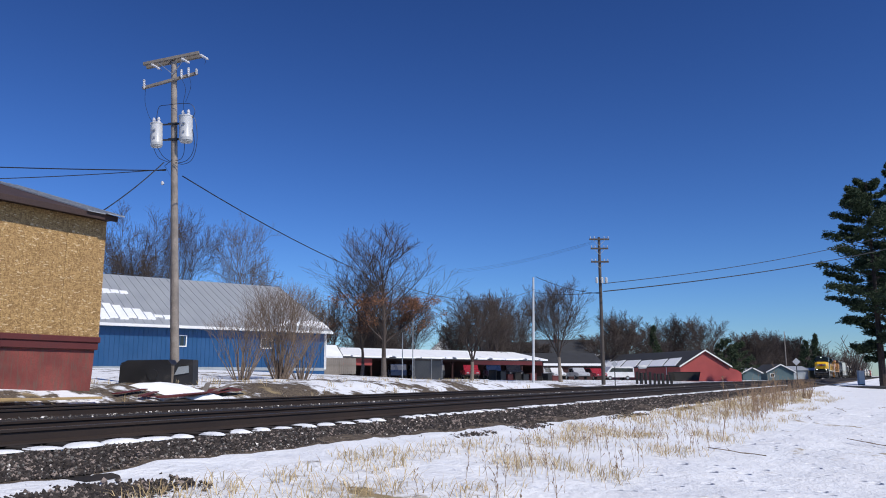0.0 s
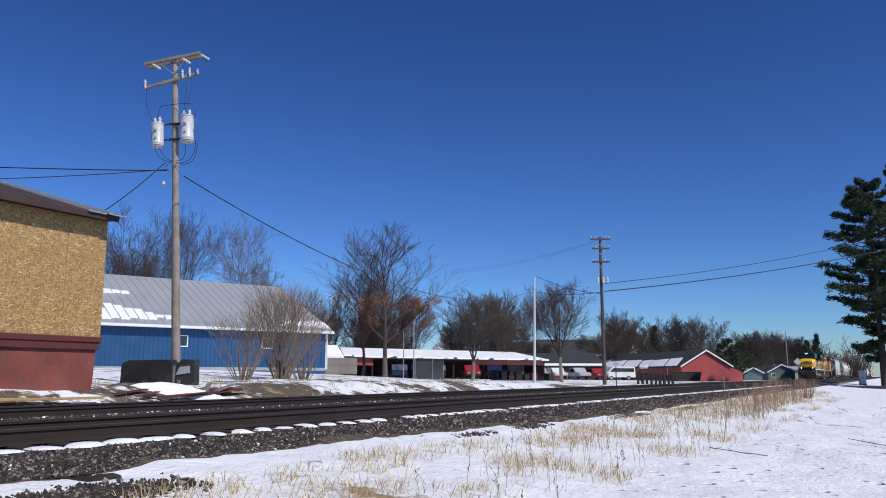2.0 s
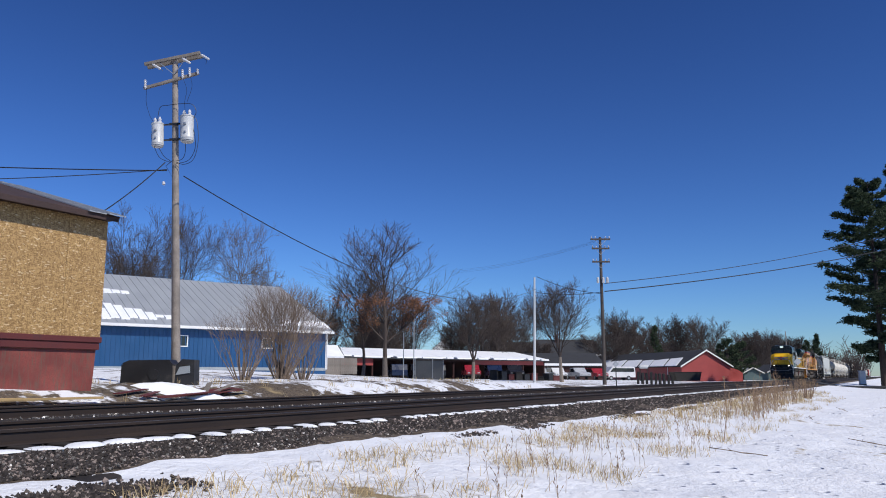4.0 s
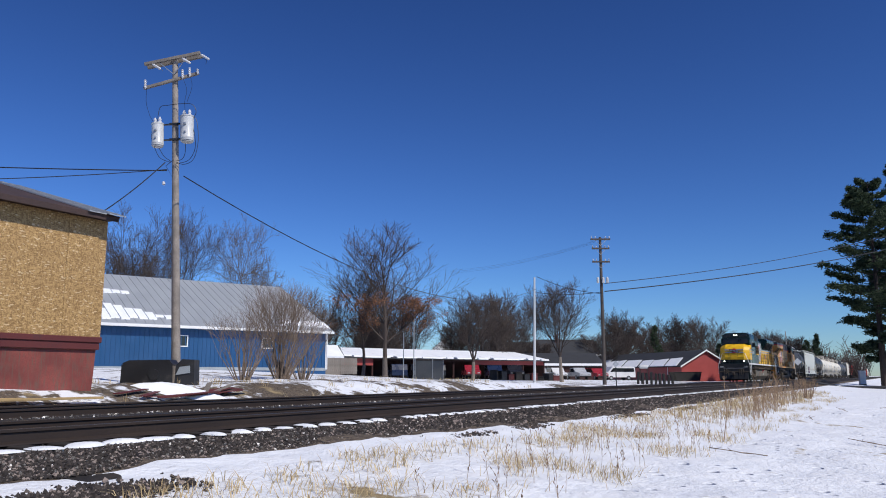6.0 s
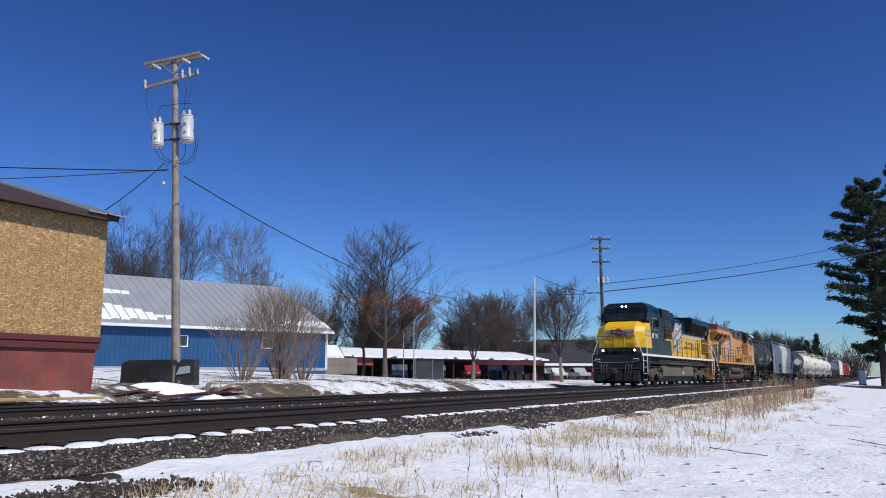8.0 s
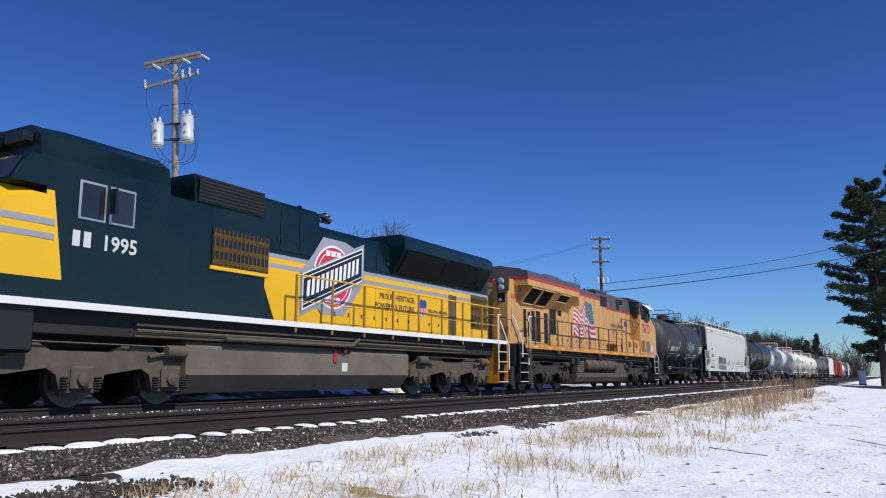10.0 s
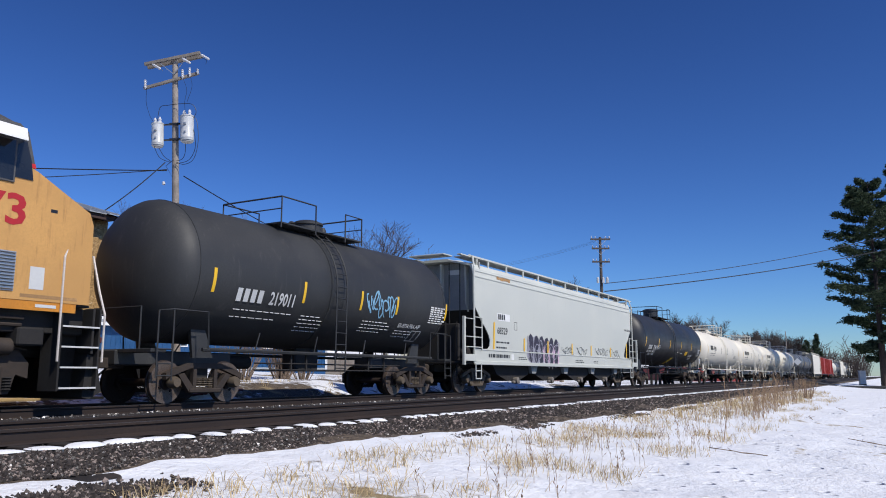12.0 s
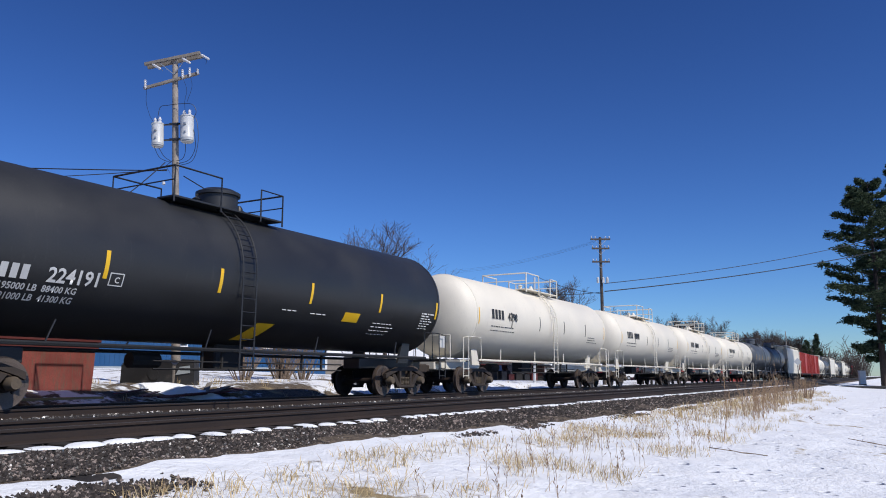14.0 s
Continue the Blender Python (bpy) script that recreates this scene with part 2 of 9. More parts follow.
# ---- mesh writing ----
class Geo:
    """Collects faces for one mesh; every shape is added in metres."""

    def __init__(self):
        self.v, self.f = [], []

    def add(self, verts, faces, m=None):
        o = len(self.v)
        self.v += [tuple(m @ Vector(p)) for p in verts] if m is not None else [tuple(p) for p in verts]
        self.f += [tuple(o + i for i in q) for q in faces]
        return self

    def box(self, x0, x1, y0, y1, z0, z1, c=0.0, m=None):
        if x0 > x1: x0, x1 = x1, x0
        if y0 > y1: y0, y1 = y1, y0
        if z0 > z1: z0, z1 = z1, z0
        c = min(c, 0.45 * min(x1 - x0, y1 - y0, z1 - z0))
        if c <= 0:
            v = [(x, y, z) for z in (z0, z1) for y in (y0, y1) for x in (x0, x1)]
            return self.add(v, [(0, 2, 3, 1), (4, 5, 7, 6), (0, 1, 5, 4), (2, 6, 7, 3), (0, 4, 6, 2), (1, 3, 7, 5)], m)
        b = bmesh.new()
        bmesh.ops.create_cube(b, size=1)
        for w in b.verts:
            w.co = (x1 if w.co.x > 0 else x0, y1 if w.co.y > 0 else y0, z1 if w.co.z > 0 else z0)
        bmesh.ops.bevel(b, geom=b.edges[:], offset=c, segments=1, affect="EDGES")
        b.verts.index_update()
        v, q = [w.co.copy() for w in b.verts], [[w.index for w in p.verts] for p in b.faces]
        b.free()
        return self.add(v, q, m)

    def prism(self, poly, a, b, axis="y", m=None):
        """A closed outline extruded from a to b: outline in (x, z) along y, (y, z) along x, or (x, y) along z."""
        put = {"y": lambda p, d: (p[0], d, p[1]), "x": lambda p, d: (d, p[0], p[1]), "z": lambda p, d: (p[0], p[1], d)}[axis]
        n = len(poly)
        v = [put(p, a) for p in poly] + [put(p, b) for p in poly]
        area = sum(poly[i][0] * poly[(i + 1) % n][1] - poly[(i + 1) % n][0] * poly[i][1] for i in range(n))
        flip = (area > 0) == (axis == "y")
        if a > b:
            flip = not flip
        q = [tuple(range(n))[::-1], tuple(range(n, 2 * n))] + [(i, (i + 1) % n, n + (i + 1) % n, n + i) for i in range(n)]
        if flip:
            q = [p[::-1] for p in q]
        return self.add(v, q, m)

    def rod(self, p, q, r, n=6, r2=None, caps=True):
        p, q = Vector(p), Vector(q)
        d = q - p
        if d.length < 1e-6:
            return self
        d.normalize()
        u = d.orthogonal().normalized()
        w = d.cross(u)
        r2 = r if r2 is None else r2
        ring = [(math.cos(2 * math.pi * i / n), math.sin(2 * math.pi * i / n)) for i in range(n)]
        v = [p + r * (c * u + s * w) for c, s in ring] + [q + r2 * (c * u + s * w) for c, s in ring]
        f = [(i, (i + 1) % n, n + (i + 1) % n, n + i) for i in range(n)]
        if caps:
            f += [tuple(range(n))[::-1], tuple(range(n, 2 * n))]
        return self.add(v, f)

    def line(self, pts, r, n=6, radii=None):
        """One continuous bent tube through the points."""
        pts = [Vector(p) for p in pts]
        o, ref = len(self.v), None
        for i, p in enumerate(pts):
            d = (pts[min(i + 1, len(pts) - 1)] - pts[max(i - 1, 0)]).normalized()
            if ref is None:
                ref = d.orthogonal().normalized()
            ref = ref - d * ref.dot(d)
            ref = ref.normalized() if ref.length > 1e-4 else d.orthogonal().normalized()
            w = d.cross(ref)
            k = radii[i] if radii else r
            self.v += [tuple(p + k * (math.cos(2 * math.pi * j / n) * ref + math.sin(2 * math.pi * j / n) * w)) for j in range(n)]
        m = len(pts)
        self.f += [(o + i * n + j, o + i * n + (j + 1) % n, o + (i + 1) * n + (j + 1) % n, o + (i + 1) * n + j) for i in range(m - 1) for j in range(n)]
        self.f += [tuple(o + j for j in range(n))[::-1], tuple(o + (m - 1) * n + j for j in range(n))]
        return self

    def lathe(self, prof, axis="z", n=24, m=None):
        """Revolves (radius, height) pairs round an axis."""
        put = {"z": lambda r, a, h: (r * math.cos(a), r * math.sin(a), h), "x": lambda r, a, h: (h, r * math.cos(a), r * math.sin(a)),
               "y": lambda r, a, h: (r * math.sin(a), h, r * math.cos(a))}[axis]
        v = [put(r, 2 * math.pi * i / n, h) for r, h in prof for i in range(n)]
        f = [(k * n + i, k * n + (i + 1) % n, (k + 1) * n + (i + 1) % n, (k + 1) * n + i) for k in range(len(prof) - 1) for i in range(n)]
        f += [tuple(range(n))[::-1], tuple(range((len(prof) - 1) * n, len(prof) * n))]
        return self.add(v, f, m)

    def make(self, name, material, parent=None, label="", smooth=False):
        me = bpy.data.meshes.new(name)
        me.from_pydata(self.v, [], self.f)
        me.materials.append(material)
        if smooth:
            me.polygons.foreach_set("use_smooth", [True] * len(me.polygons))
            me.set_sharp_from_angle(angle=radians(38))
        me.update()
        ob = new(name, me)
        if parent is not None:
            ob.parent = parent
        return tagged(ob, label)


def thing(name, label, category, group="", at=None, kind=""):
    ob = new(name)
    ob.empty_display_size = 0.3
    if at is not None:
        ob.matrix_world = at
    return tagged(ob, label, category, group, kind)


def smooth(a, b, x):
    t = min(max((x - a) / (b - a), 0), 1)
    return t * t * (3 - 2 * t)


# ---- ground ----
TRACK_FAR, TRACK_NEAR = 14.57, 9.45
SECTION = ((-60, -0.95), (-8, -0.88), (0, -0.82), (3, -0.70), (5.4, -0.50), (6.9, -0.36), (7.9, -0.27), (16.1, -0.27), (17.2, -0.42))


def level(x, y):
    """Height of the ground; the rail heads are at 0."""
    if y <= 17.2:
        return float(np.interp(y, [p[0] for p in SECTION], [p[1] for p in SECTION]))
    a = 0.75 - 0.45 * smooth(35, 62, x) - 0.1 * smooth(80, 130, x)
    b = 0.75 - 0.40 * smooth(52, 72, x) - 0.2 * smooth(90, 140, x)
    k = smooth(17, 12, x)
    return -0.42 + a * smooth(17.2, 20.6 - 0.5 * k, y) + b * smooth(22, 44, y)


def build_ground():
    xs = np.concatenate([np.linspace(-2500, -60, 14), np.arange(-50, 0, 5), np.arange(0, 40, 0.25), np.arange(40, 90, 1.0), np.arange(90, 260, 6.0), np.geomspace(270, 4000, 16)])
    ys = np.concatenate([-np.geomspace(2500, 20, 14), np.arange(-15, -1, 1.5), np.arange(-1, 8, 0.16), np.arange(8, 16, 1.0), np.arange(16, 34, 0.4), np.arange(34, 90, 2.5), np.geomspace(95, 3000, 16)])
    v = []
    for y in ys:
        for x in xs:
            z = level(x, y)
            near = 1 - smooth(30, 80, math.hypot(x, y))
            if near > 0 and not 7.4 < y < 16.3:
                z += near * 0.055 * noise.noise((x * 0.9, y * 0.9, 0.3)) + near * 0.03 * noise.noise((x * 3.1, y * 3.1, 2.0))
                if y < 3.2:
                    z += near * 0.02 * noise.noise((x * 2.2, y * 2.2, 5.0))
                if 17 < y < 30:
                    z += near * 0.10 * noise.noise((x * 0.5, y * 0.6, 7.0))
            v.append((float(x), float(y), z))
    n = len(xs)
    g = Geo()
    g.v = v
    g.f = [(j * n + i, j * n + i + 1, (j + 1) * n + i + 1, (j + 1) * n + i) for j in range(len(ys) - 1) for i in range(n - 1)]
    tagged(g.make("ground", GROUND, smooth=True), "snow-covered ground with bare soil and straw patches", "ground", kind="structure")


def build_track():
    bed = Geo()
    prof = [(6.75, -0.42), (7.5, -0.30), (8.0, -0.235), (10.7, -0.235), (11.5, -0.06), (12.1, -0.07), (12.9, -0.235), (16.0, -0.235), (16.5, -0.30), (17.3, -0.47)]
    xs = list(np.arange(-40, 80, 0.5)) + list(np.arange(80, 300, 6.0)) + list(np.geomspace(300, 2600, 8))
    for x in xs:
        for k, (y, z) in enumerate(prof):
            w = 0.10 * noise.noise((x * 0.8, y, 1.0)) if k in (0, 9) else 0.0
            bed.v.append((float(x), y + w, z + 0.03 * noise.noise((x * 1.7, y * 1.7, 4.0))))
    m = len(prof)
    bed.f = [(i * m + k, (i + 1) * m + k, (i + 1) * m + k + 1, i * m + k + 1) for i in range(len(xs) - 1) for k in range(m - 1)]
    tagged(bed.make("ballast_bed", BALLAST_BED), "dark stained ballast bed under two tracks", "ballast", kind="structure")
    for yc in (TRACK_NEAR, TRACK_FAR):
        for side in (-0.755, 0.755):
            y = yc + side
            t = thing("rail", "rusty steel rail with a worn bright head", "rail", "rails of the two tracks", kind="structure")
            g = Geo().prism([(y - 0.075, -0.18), (y + 0.075, -0.18), (y + 0.07, -0.16), (y + 0.012, -0.14), (y + 0.012, -0.045), (y + 0.036, -0.035),
                             (y + 0.036, -0.006), (y - 0.036, -0.006), (y - 0.036, -0.035), (y - 0.012, -0.045), (y - 0.012, -0.14), (y - 0.07, -0.16)], -40, 2600, "x")
            g.make("rail_web", RAIL_SIDE, t)
            Geo().box(-40, 2600, y - 0.03, y + 0.03, -0.006, 0.0).make("rail_head", RAIL_TOP, t)


build_ground()
build_track()


# ---- buildings ----
def local(origin, right):
    """A frame with x along a facade (to the viewer's right), y into the building, z up."""
    r = Vector((right[0], right[1], 0)).normalized()
    m = Matrix.Identity(4)
    m.col[0] = (*r, 0)
    m.col[1] = (-r.y, r.x, 0, 0)
    m.translation = origin
    return m


def build_boarded_building():
    t = thing("boarded_building", "old two-storey building boarded with strand board over red-painted boards", "building")
    x0, x1, y0, y1 = -14.0, 14.46, 19.5, 29.5
    base, mid, eave = -0.4, 1.58, 5.16
    # the lower wall leans in a little at its foot
    Geo().prism([(x0, base), (x1 - 0.22, base), (x1 - 0.13, 0.12), (x1 - 0.09, 0.75), (x1 - 0.06, mid), (x0, mid)], y0 + 0.06, y0 + 0.3).make("lower_wall", RED_WALL, t, "peeling red-painted lower wall")
    Geo().box(x1 - 0.34, x1 - 0.06, y0 + 0.31, y1, base, mid).box(x0, x0 + 0.3, y0 + 0.31, y1, base, eave).box(x0, x1, y1, y1 + 0.3, base, eave).make("rear_walls", RED_WALL, t)
    Geo().box(x0, x1 + 0.02, y0 - 0.07, y0 + 0.055, mid - 0.06, mid + 0.10, 0.015).box(x0, x1 - 0.02, y0 - 0.03, y0 + 0.055, mid - 0.26, mid - 0.062, 0.01).make("belt_board", RED_TRIM, t, "dark red belt board")
    sheet = Geo().box(0, 1.212, 0, 0.02, 0, 3.42, 0.003)
    first, x, k = None, x1 - 1.22, 0
    while x > -11:
        if first is None:
            first = sheet.make("strand_board_sheet", OSB, t)
            ob = first
        else:
            ob = new("strand_board_sheet", first.data)
            ob.parent = t
        ob.location = (x, y0 - 0.012 + 0.006 * (k % 2), mid + 0.10)
        x, k = x - 1.2165, k + 1
    Geo().box(x0, x1, y0 + 0.02, y0 + 0.25, mid, eave).box(x1 - 0.25, x1, y0 + 0.25, y1, mid, eave + 0.0).make("upper_wall", RED_WALL, t)
    gab = Geo().prism([(y0 + 0.3, eave), (y1, eave), ((y0 + y1) / 2, 6.62)], x1 - 0.25, x1 - 0.02, "x")
    gab.make("gable", RED_WALL, t, "red gable end")
    ym, zr = (y0 + y1) / 2, 6.70
    roof = Geo()
    for a, b in (((y0 - 0.42, 5.06), (ym, zr)), ((y1 + 0.42, 5.06), (ym, zr))):
        roof.prism([a, b, (b[0], b[1] + 0.07), (a[0], a[1] + 0.07)], x0 - 0.4, x1 + 0.06, "x")
    roof.make("roof", ROOF_TAR, t, "worn dark brown felt roof")
    # two loose grey metal sheets over the corner, one of them lifted
    k = (zr - 5.06) / (ym - y0 + 0.42)
    for xa, ya, rise in ((x1 - 0.98, y0 - 0.50, 0.0), (x1 - 0.42, y0 - 0.60, 0.03)):
        met = Geo()
        for xb, xc, lo, hi in ((xa, xa + 0.55, 0.075, 0.09), (xa, xa + 0.04, 0.091, 0.115), (xa + 0.25, xa + 0.28, 0.091, 0.115), (xa + 0.51, xa + 0.55, 0.091, 0.115)):
            z = 5.06 + (ya - y0 + 0.42) * k
            met.prism([(ya, z + lo + rise), (ym - 0.2, zr - 0.2 * k + lo), (ym - 0.2, zr - 0.2 * k + hi), (ya, z + hi + rise)], xb, xc, "x")
        met.make("roof_sheet", ROOF_GREY, t, "loose grey metal roof sheet over the corner")
    Geo().box(x0, x1 + 0.04, y0 - 0.43, y0 - 0.40, 4.97, 5.12, 0.005).make("fascia", ROOF_TAR, t)
    Geo().box(x0, x1, y0 - 0.39, y0 - 0.02, 5.02, 5.05).make("soffit", ROOF_TAR, t, "dark eave boards")
    for z in (-0.5, -0.12):
        Geo().box(9.3, 9.36, y0 - 0.10, y0 - 0.075, mid + z + 0.45, mid + z + 0.52, 0.004).make("bolt", ROOF_TAR, t)
    for i, (xa, w) in enumerate(((8.0, 5.2), (9.2, 4.6), (7.4, 3.9))):
        m = pose(xa, y0 - 0.75 - 0.28 * i, level(xa, y0 - 0.9) + 0.06 + 0.03 * i, 0, 0, 2 - 3 * i)
        p = tagged(Geo().box(0, w, -0.12, 0.12, -0.03, 0.03, 0.006).make("lumber_plank", WOOD_NEW), "yellowed lumber plank lying by the wall", "plank", "planks on the ground")
        p.matrix_world = m


def ribs(g, x0, x1, step, y, z0, z1, depth, width=0.04):
    x = x0
    while x < x1:
        g.box(x, x + width, y - depth, y + 0.005, z0, z1)
        x += step


def gable_roof(width, half, eave, rise, over, thick):
    """Both slopes of a roof whose ridge runs along x."""
    g = Geo()
    k = rise / half
    for s in (-1, 1):
        a, b = (half + s * (half + over), eave - over * k), (half, eave + rise)
        g.prism([a, b, (b[0], b[1] + thick), (a[0], a[1] + thick)], -over, width + over, "x")
    return g


def window_part(parent, x, z, w, h, y=0.0):
    win = Geo()
    win.box(x, x + w, y - 0.05, y + 0.02, z, z + 0.07).box(x, x + w, y - 0.05, y + 0.02, z + h - 0.07, z + h)
    win.box(x, x + 0.07, y - 0.05, y + 0.02, z + 0.07, z + h - 0.07).box(x + w - 0.07, x + w, y - 0.05, y + 0.02, z + 0.07, z + h - 0.07)
    f = win.make("window", WHITE, parent, "white-framed window")
    Geo().box(x + 0.07, x + w - 0.07, y - 0.012, y + 0.01, z + 0.07, z + h - 0.07).make("pane", GLASS, f)


def build_blue_barn():
    t = thing("pole_barn", "long blue metal-sided pole barn with a grey ribbed roof", "barn")
    L, half, e, rise = 30.0, 9.0, 2.95, 4.1
    t.matrix_world = local(Vector((48.2, 38.0, 1.1)) - Vector((0.926, -0.378, 0)) * L, (0.926, -0.378))
    w = Geo().box(0, L, 0, 0.2, -0.5, e).box(0, L, 2 * half - 0.2, 2 * half, -0.5, e).box(0, 0.2, 0.2, 2 * half - 0.2, -0.5, e).box(L - 0.2, L, 0.2, 2 * half - 0.2, -0.5, e)
    ribs(w, 0.05, L, 0.305, 0, 0.05, e - 0.2, 0.025)
    w.make("wall", BLUE_WALL, t)
    for x in (0.02, L - 0.22):
        Geo().prism([(0.2, e), (2 * half - 0.2, e), (half, e + rise * 0.97)], x, x + 0.2, "x").make("gable", BLUE_WALL, t)
    r = gable_roof(L, half, e + 0.1, rise, 0.4, 0.06)
    k, x = rise / half, -0.3
    r.make("roof", ROOF_GREY, t)
    rib = Geo().prism([(-0.38, e + 0.16 - 0.4 * k), (half, e + 0.16 + rise), (half, e + 0.20 + rise), (-0.38, e + 0.20 - 0.4 * k)], 0, 0.045, "x").make("roof_rib", ROOF_GREY, t)
    while x < L + 0.3:
        if x > -0.3:
            o = new("roof_rib", rib.data)
            o.parent = t
            o.location.x = x
        else:
            rib.location.x = x
        x += 0.61
    Geo().box(-0.4, L + 0.4, -0.56, -0.41, e - 0.24, e - 0.05, 0.02).make("gutter", WHITE, t, "white eave gutter")
    Geo().box(L - 0.06, L + 0.06, -0.05, 0.0, 0, e - 0.1).box(L + 0.01, L + 0.08, -0.12, -0.05, 0, e).make("corner_trim", WHITE, t, "white corner trim and downpipe")
    Geo().box(-0.02, L + 0.02, -0.035, 0.0, -0.1, 0.12).make("base_trim", GREY_SIDING, t)
    for px in (18.25, 24.62):
        window_part(t, px, 1.48, 0.90, 0.80)
    # snow left on the roof in fingers between the ribs
    rnd = random.Random(4)
    for row, (lo, hi, xa, xb) in enumerate(((0.1, 2.9, 11.0, 18.4), (4.6, 6.9, 11.0, 17.0), (0.05, 1.6, 25.5, 30.0))):
        g = Geo()
        x = xa
        while x < xb:
            fall = smooth(xb, xb - 4.5, x) if row < 2 else smooth(xa, xa + 2, x)
            top = lo + (hi - lo) * (0.35 + 0.65 * fall) * rnd.uniform(0.55, 1.0)
            bot = lo + rnd.uniform(0, 0.3) + (0.9 * rnd.random() * (1 - fall))
            if top > bot + 0.1:
                y = lambda d: (d, e + 0.165 + d * k)
                g.prism([(bot, y(bot)[1]), (top, y(top)[1]), (top - 0.05, y(top)[1] + 0.06), (bot + 0.02, y(bot)[1] + 0.085)], x + 0.05, x + 0.60, "x")
            x += 0.61
        tagged(g.make("roof_snow", SNOW, t), "melting snow on the roof ribs", kind="stuff")
    return t


def simple_house(name, label, corner, right, width, depth, eave, rise, wall, roof, windows=(), snow=0.0, front_gable=True, chimney=False, cat="house"):
    """A house; with front_gable its ridge runs into the picture, else along the front."""
    t = thing(name, label, cat)
    t.matrix_world = local(Vector((corner[0], corner[1], level(corner[0], corner[1]))), right)
    w = Geo().box(0, width, 0, 0.2, -1, eave).box(0, width, depth - 0.2, depth, -1, eave).box(0, 0.2, 0.2, depth - 0.2, -1, eave).box(width - 0.2, width, 0.2, depth - 0.2, -1, eave)
    o, th = 0.35, 0.14
    if front_gable:
        for y in (0.0, depth - 0.2):
            w.prism([(0, eave), (width, eave), (width / 2, eave + rise)], y, y + 0.2, "y")
        half, k = width / 2, rise / (width / 2)
        r, sn, trim = Geo(), Geo(), Geo()
        for s in (-1, 1):
            a, b = (half + s * (half + o), eave - o * k), (half, eave + rise)
            r.prism([a, b, (b[0], b[1] + th), (a[0], a[1] + th)], -o, depth + o, "y")
            trim.prism([(a[0], a[1] - 0.06), (b[0], b[1] - 0.06), (b[0], b[1] + th + 0.03), (a[0], a[1] + th + 0.03)], -o - 0.05, -o, "y")
            if snow and s < 0:
                c = (half - (half + o) * snow, eave + rise * (1 - snow) - 0.1)
                d = (a[0], a[1] + th)
                c = (d[0] + (half + o) * snow, d[1] + (rise + o * k) * snow)
                sn.prism([d, c, (c[0] - 0.05, c[1] + 0.10), (d[0], d[1] + 0.16)], 0.5, depth - 0.5, "y")
        trim.make("barge_board", WHITE, t, "white barge board")
    else:
        for x in (0.0, width - 0.2):
            w.prism([(0, eave), (depth, eave), (depth / 2, eave + rise)], x, x + 0.2, "x")
        r, sn = gable_roof(width, depth / 2, eave, rise, o, th), Geo()
        if snow:
            k = rise / (depth / 2)
            a = (-o, eave - o * k + th)
            c = (a[0] + (depth / 2 + o) * snow, a[1] + (rise + o * k) * snow)
            sn.prism([a, c, (c[0], c[1] + 0.08), (a[0], a[1] + 0.16)], -0.2, width + 0.2, "x")
    w.make("wall", wall, t)
    rf = r.make("roof", roof, t)
    if sn.v:
        sn.make("roof_snow", SNOW, t, "old snow on the roof")
    if chimney:
        Geo().box(width * 0.3, width * 0.3 + 0.6, depth * 0.4, depth * 0.4 + 0.6, eave, eave + rise + 1.2, 0.02).make("chimney", RED_TRIM, t)
    for x, z, a, b in windows:
        window_part(t, x, z, a, b)
    return t


def build_open_shed():
    t = thing("open_shed", "long open-fronted red vehicle shed with a snowy roof", "shed")
    a, b = Vector((73.0, 55.3, 0)), Vector((104.9, 43.2, 0))
    L = (b - a).length
    t.matrix_world = local(Vector((a.x, a.y, 0.5)), b - a)
    D = 6.5
    # the deep shade inside the open shed is put into this dark wall colour
    Geo().box(0, L, D - 0.2, D, -1, 2.9).box(0, 0.2, 0.3, D - 0.2, -1, 2.4).box(L - 0.2, L, 0.3, D - 0.2, -1, 2.4).make("wall", SHED_DARK, t)
    n = 9
    for i in range(n):
        x = 0.1 + (L - 0.3) * i / (n - 1)
        Geo().box(x, x + 0.18, 0.05, 0.23, -1, 2.02, 0.01).make("post", SHED_DARK, t)
        if 0 < i < n - 1:
            Geo().line([(x + 0.09, 0.14, 1.5), (x + 0.75, 0.14, 2.0)], 0.04, 4).line([(x + 0.09, 0.14, 1.5), (x - 0.57, 0.14, 2.0)], 0.04, 4).make("brace", SHED_DARK, t)
    Geo().box(0.0, L, -0.02, 0.045, 1.95, 2.25, 0.01).make("fascia", SHED_DARK, t, "dark eave board")
    Geo().box(0.0, L * 0.13, -0.05, -0.021, 1.35, 2.2, 0.01).make("red_panel", RED_BARN, t, "red eave panel")
    Geo().box(L * 0.60, L * 0.99, -0.05, -0.021, 1.62, 2.2, 0.01).make("red_panel", RED_BARN, t, "red eave panel")
    k = 0.18
    Geo().prism([(-0.5, 2.22 - 0.5 * k), (D + 0.3, 2.22 + D * k), (D + 0.3, 2.34 + D * k), (-0.5, 2.34 - 0.5 * k)], -0.6, L + 0.5, "x").make("roof", ROOF_DARK, t)
    s = Geo()
    rnd = random.Random(7)
    x = -0.55
    while x < L + 0.4:
        w = rnd.uniform(0.5, 1.3)
        lo = -0.42 + rnd.choice((0.0, 0.0, 0.1, 0.35, 0.8))
        s.prism([(lo, 2.345 + lo * k), (D + 0.2, 2.345 + D * k), (D + 0.2, 2.50 + D * k), (lo + 0.06, 2.50 + lo * k + rnd.uniform(0, 0.03))], x, min(x + w, L + 0.45), "x")
        x += w
    s.make("roof_snow", SNOW, t, "thick snow on the shed roof")


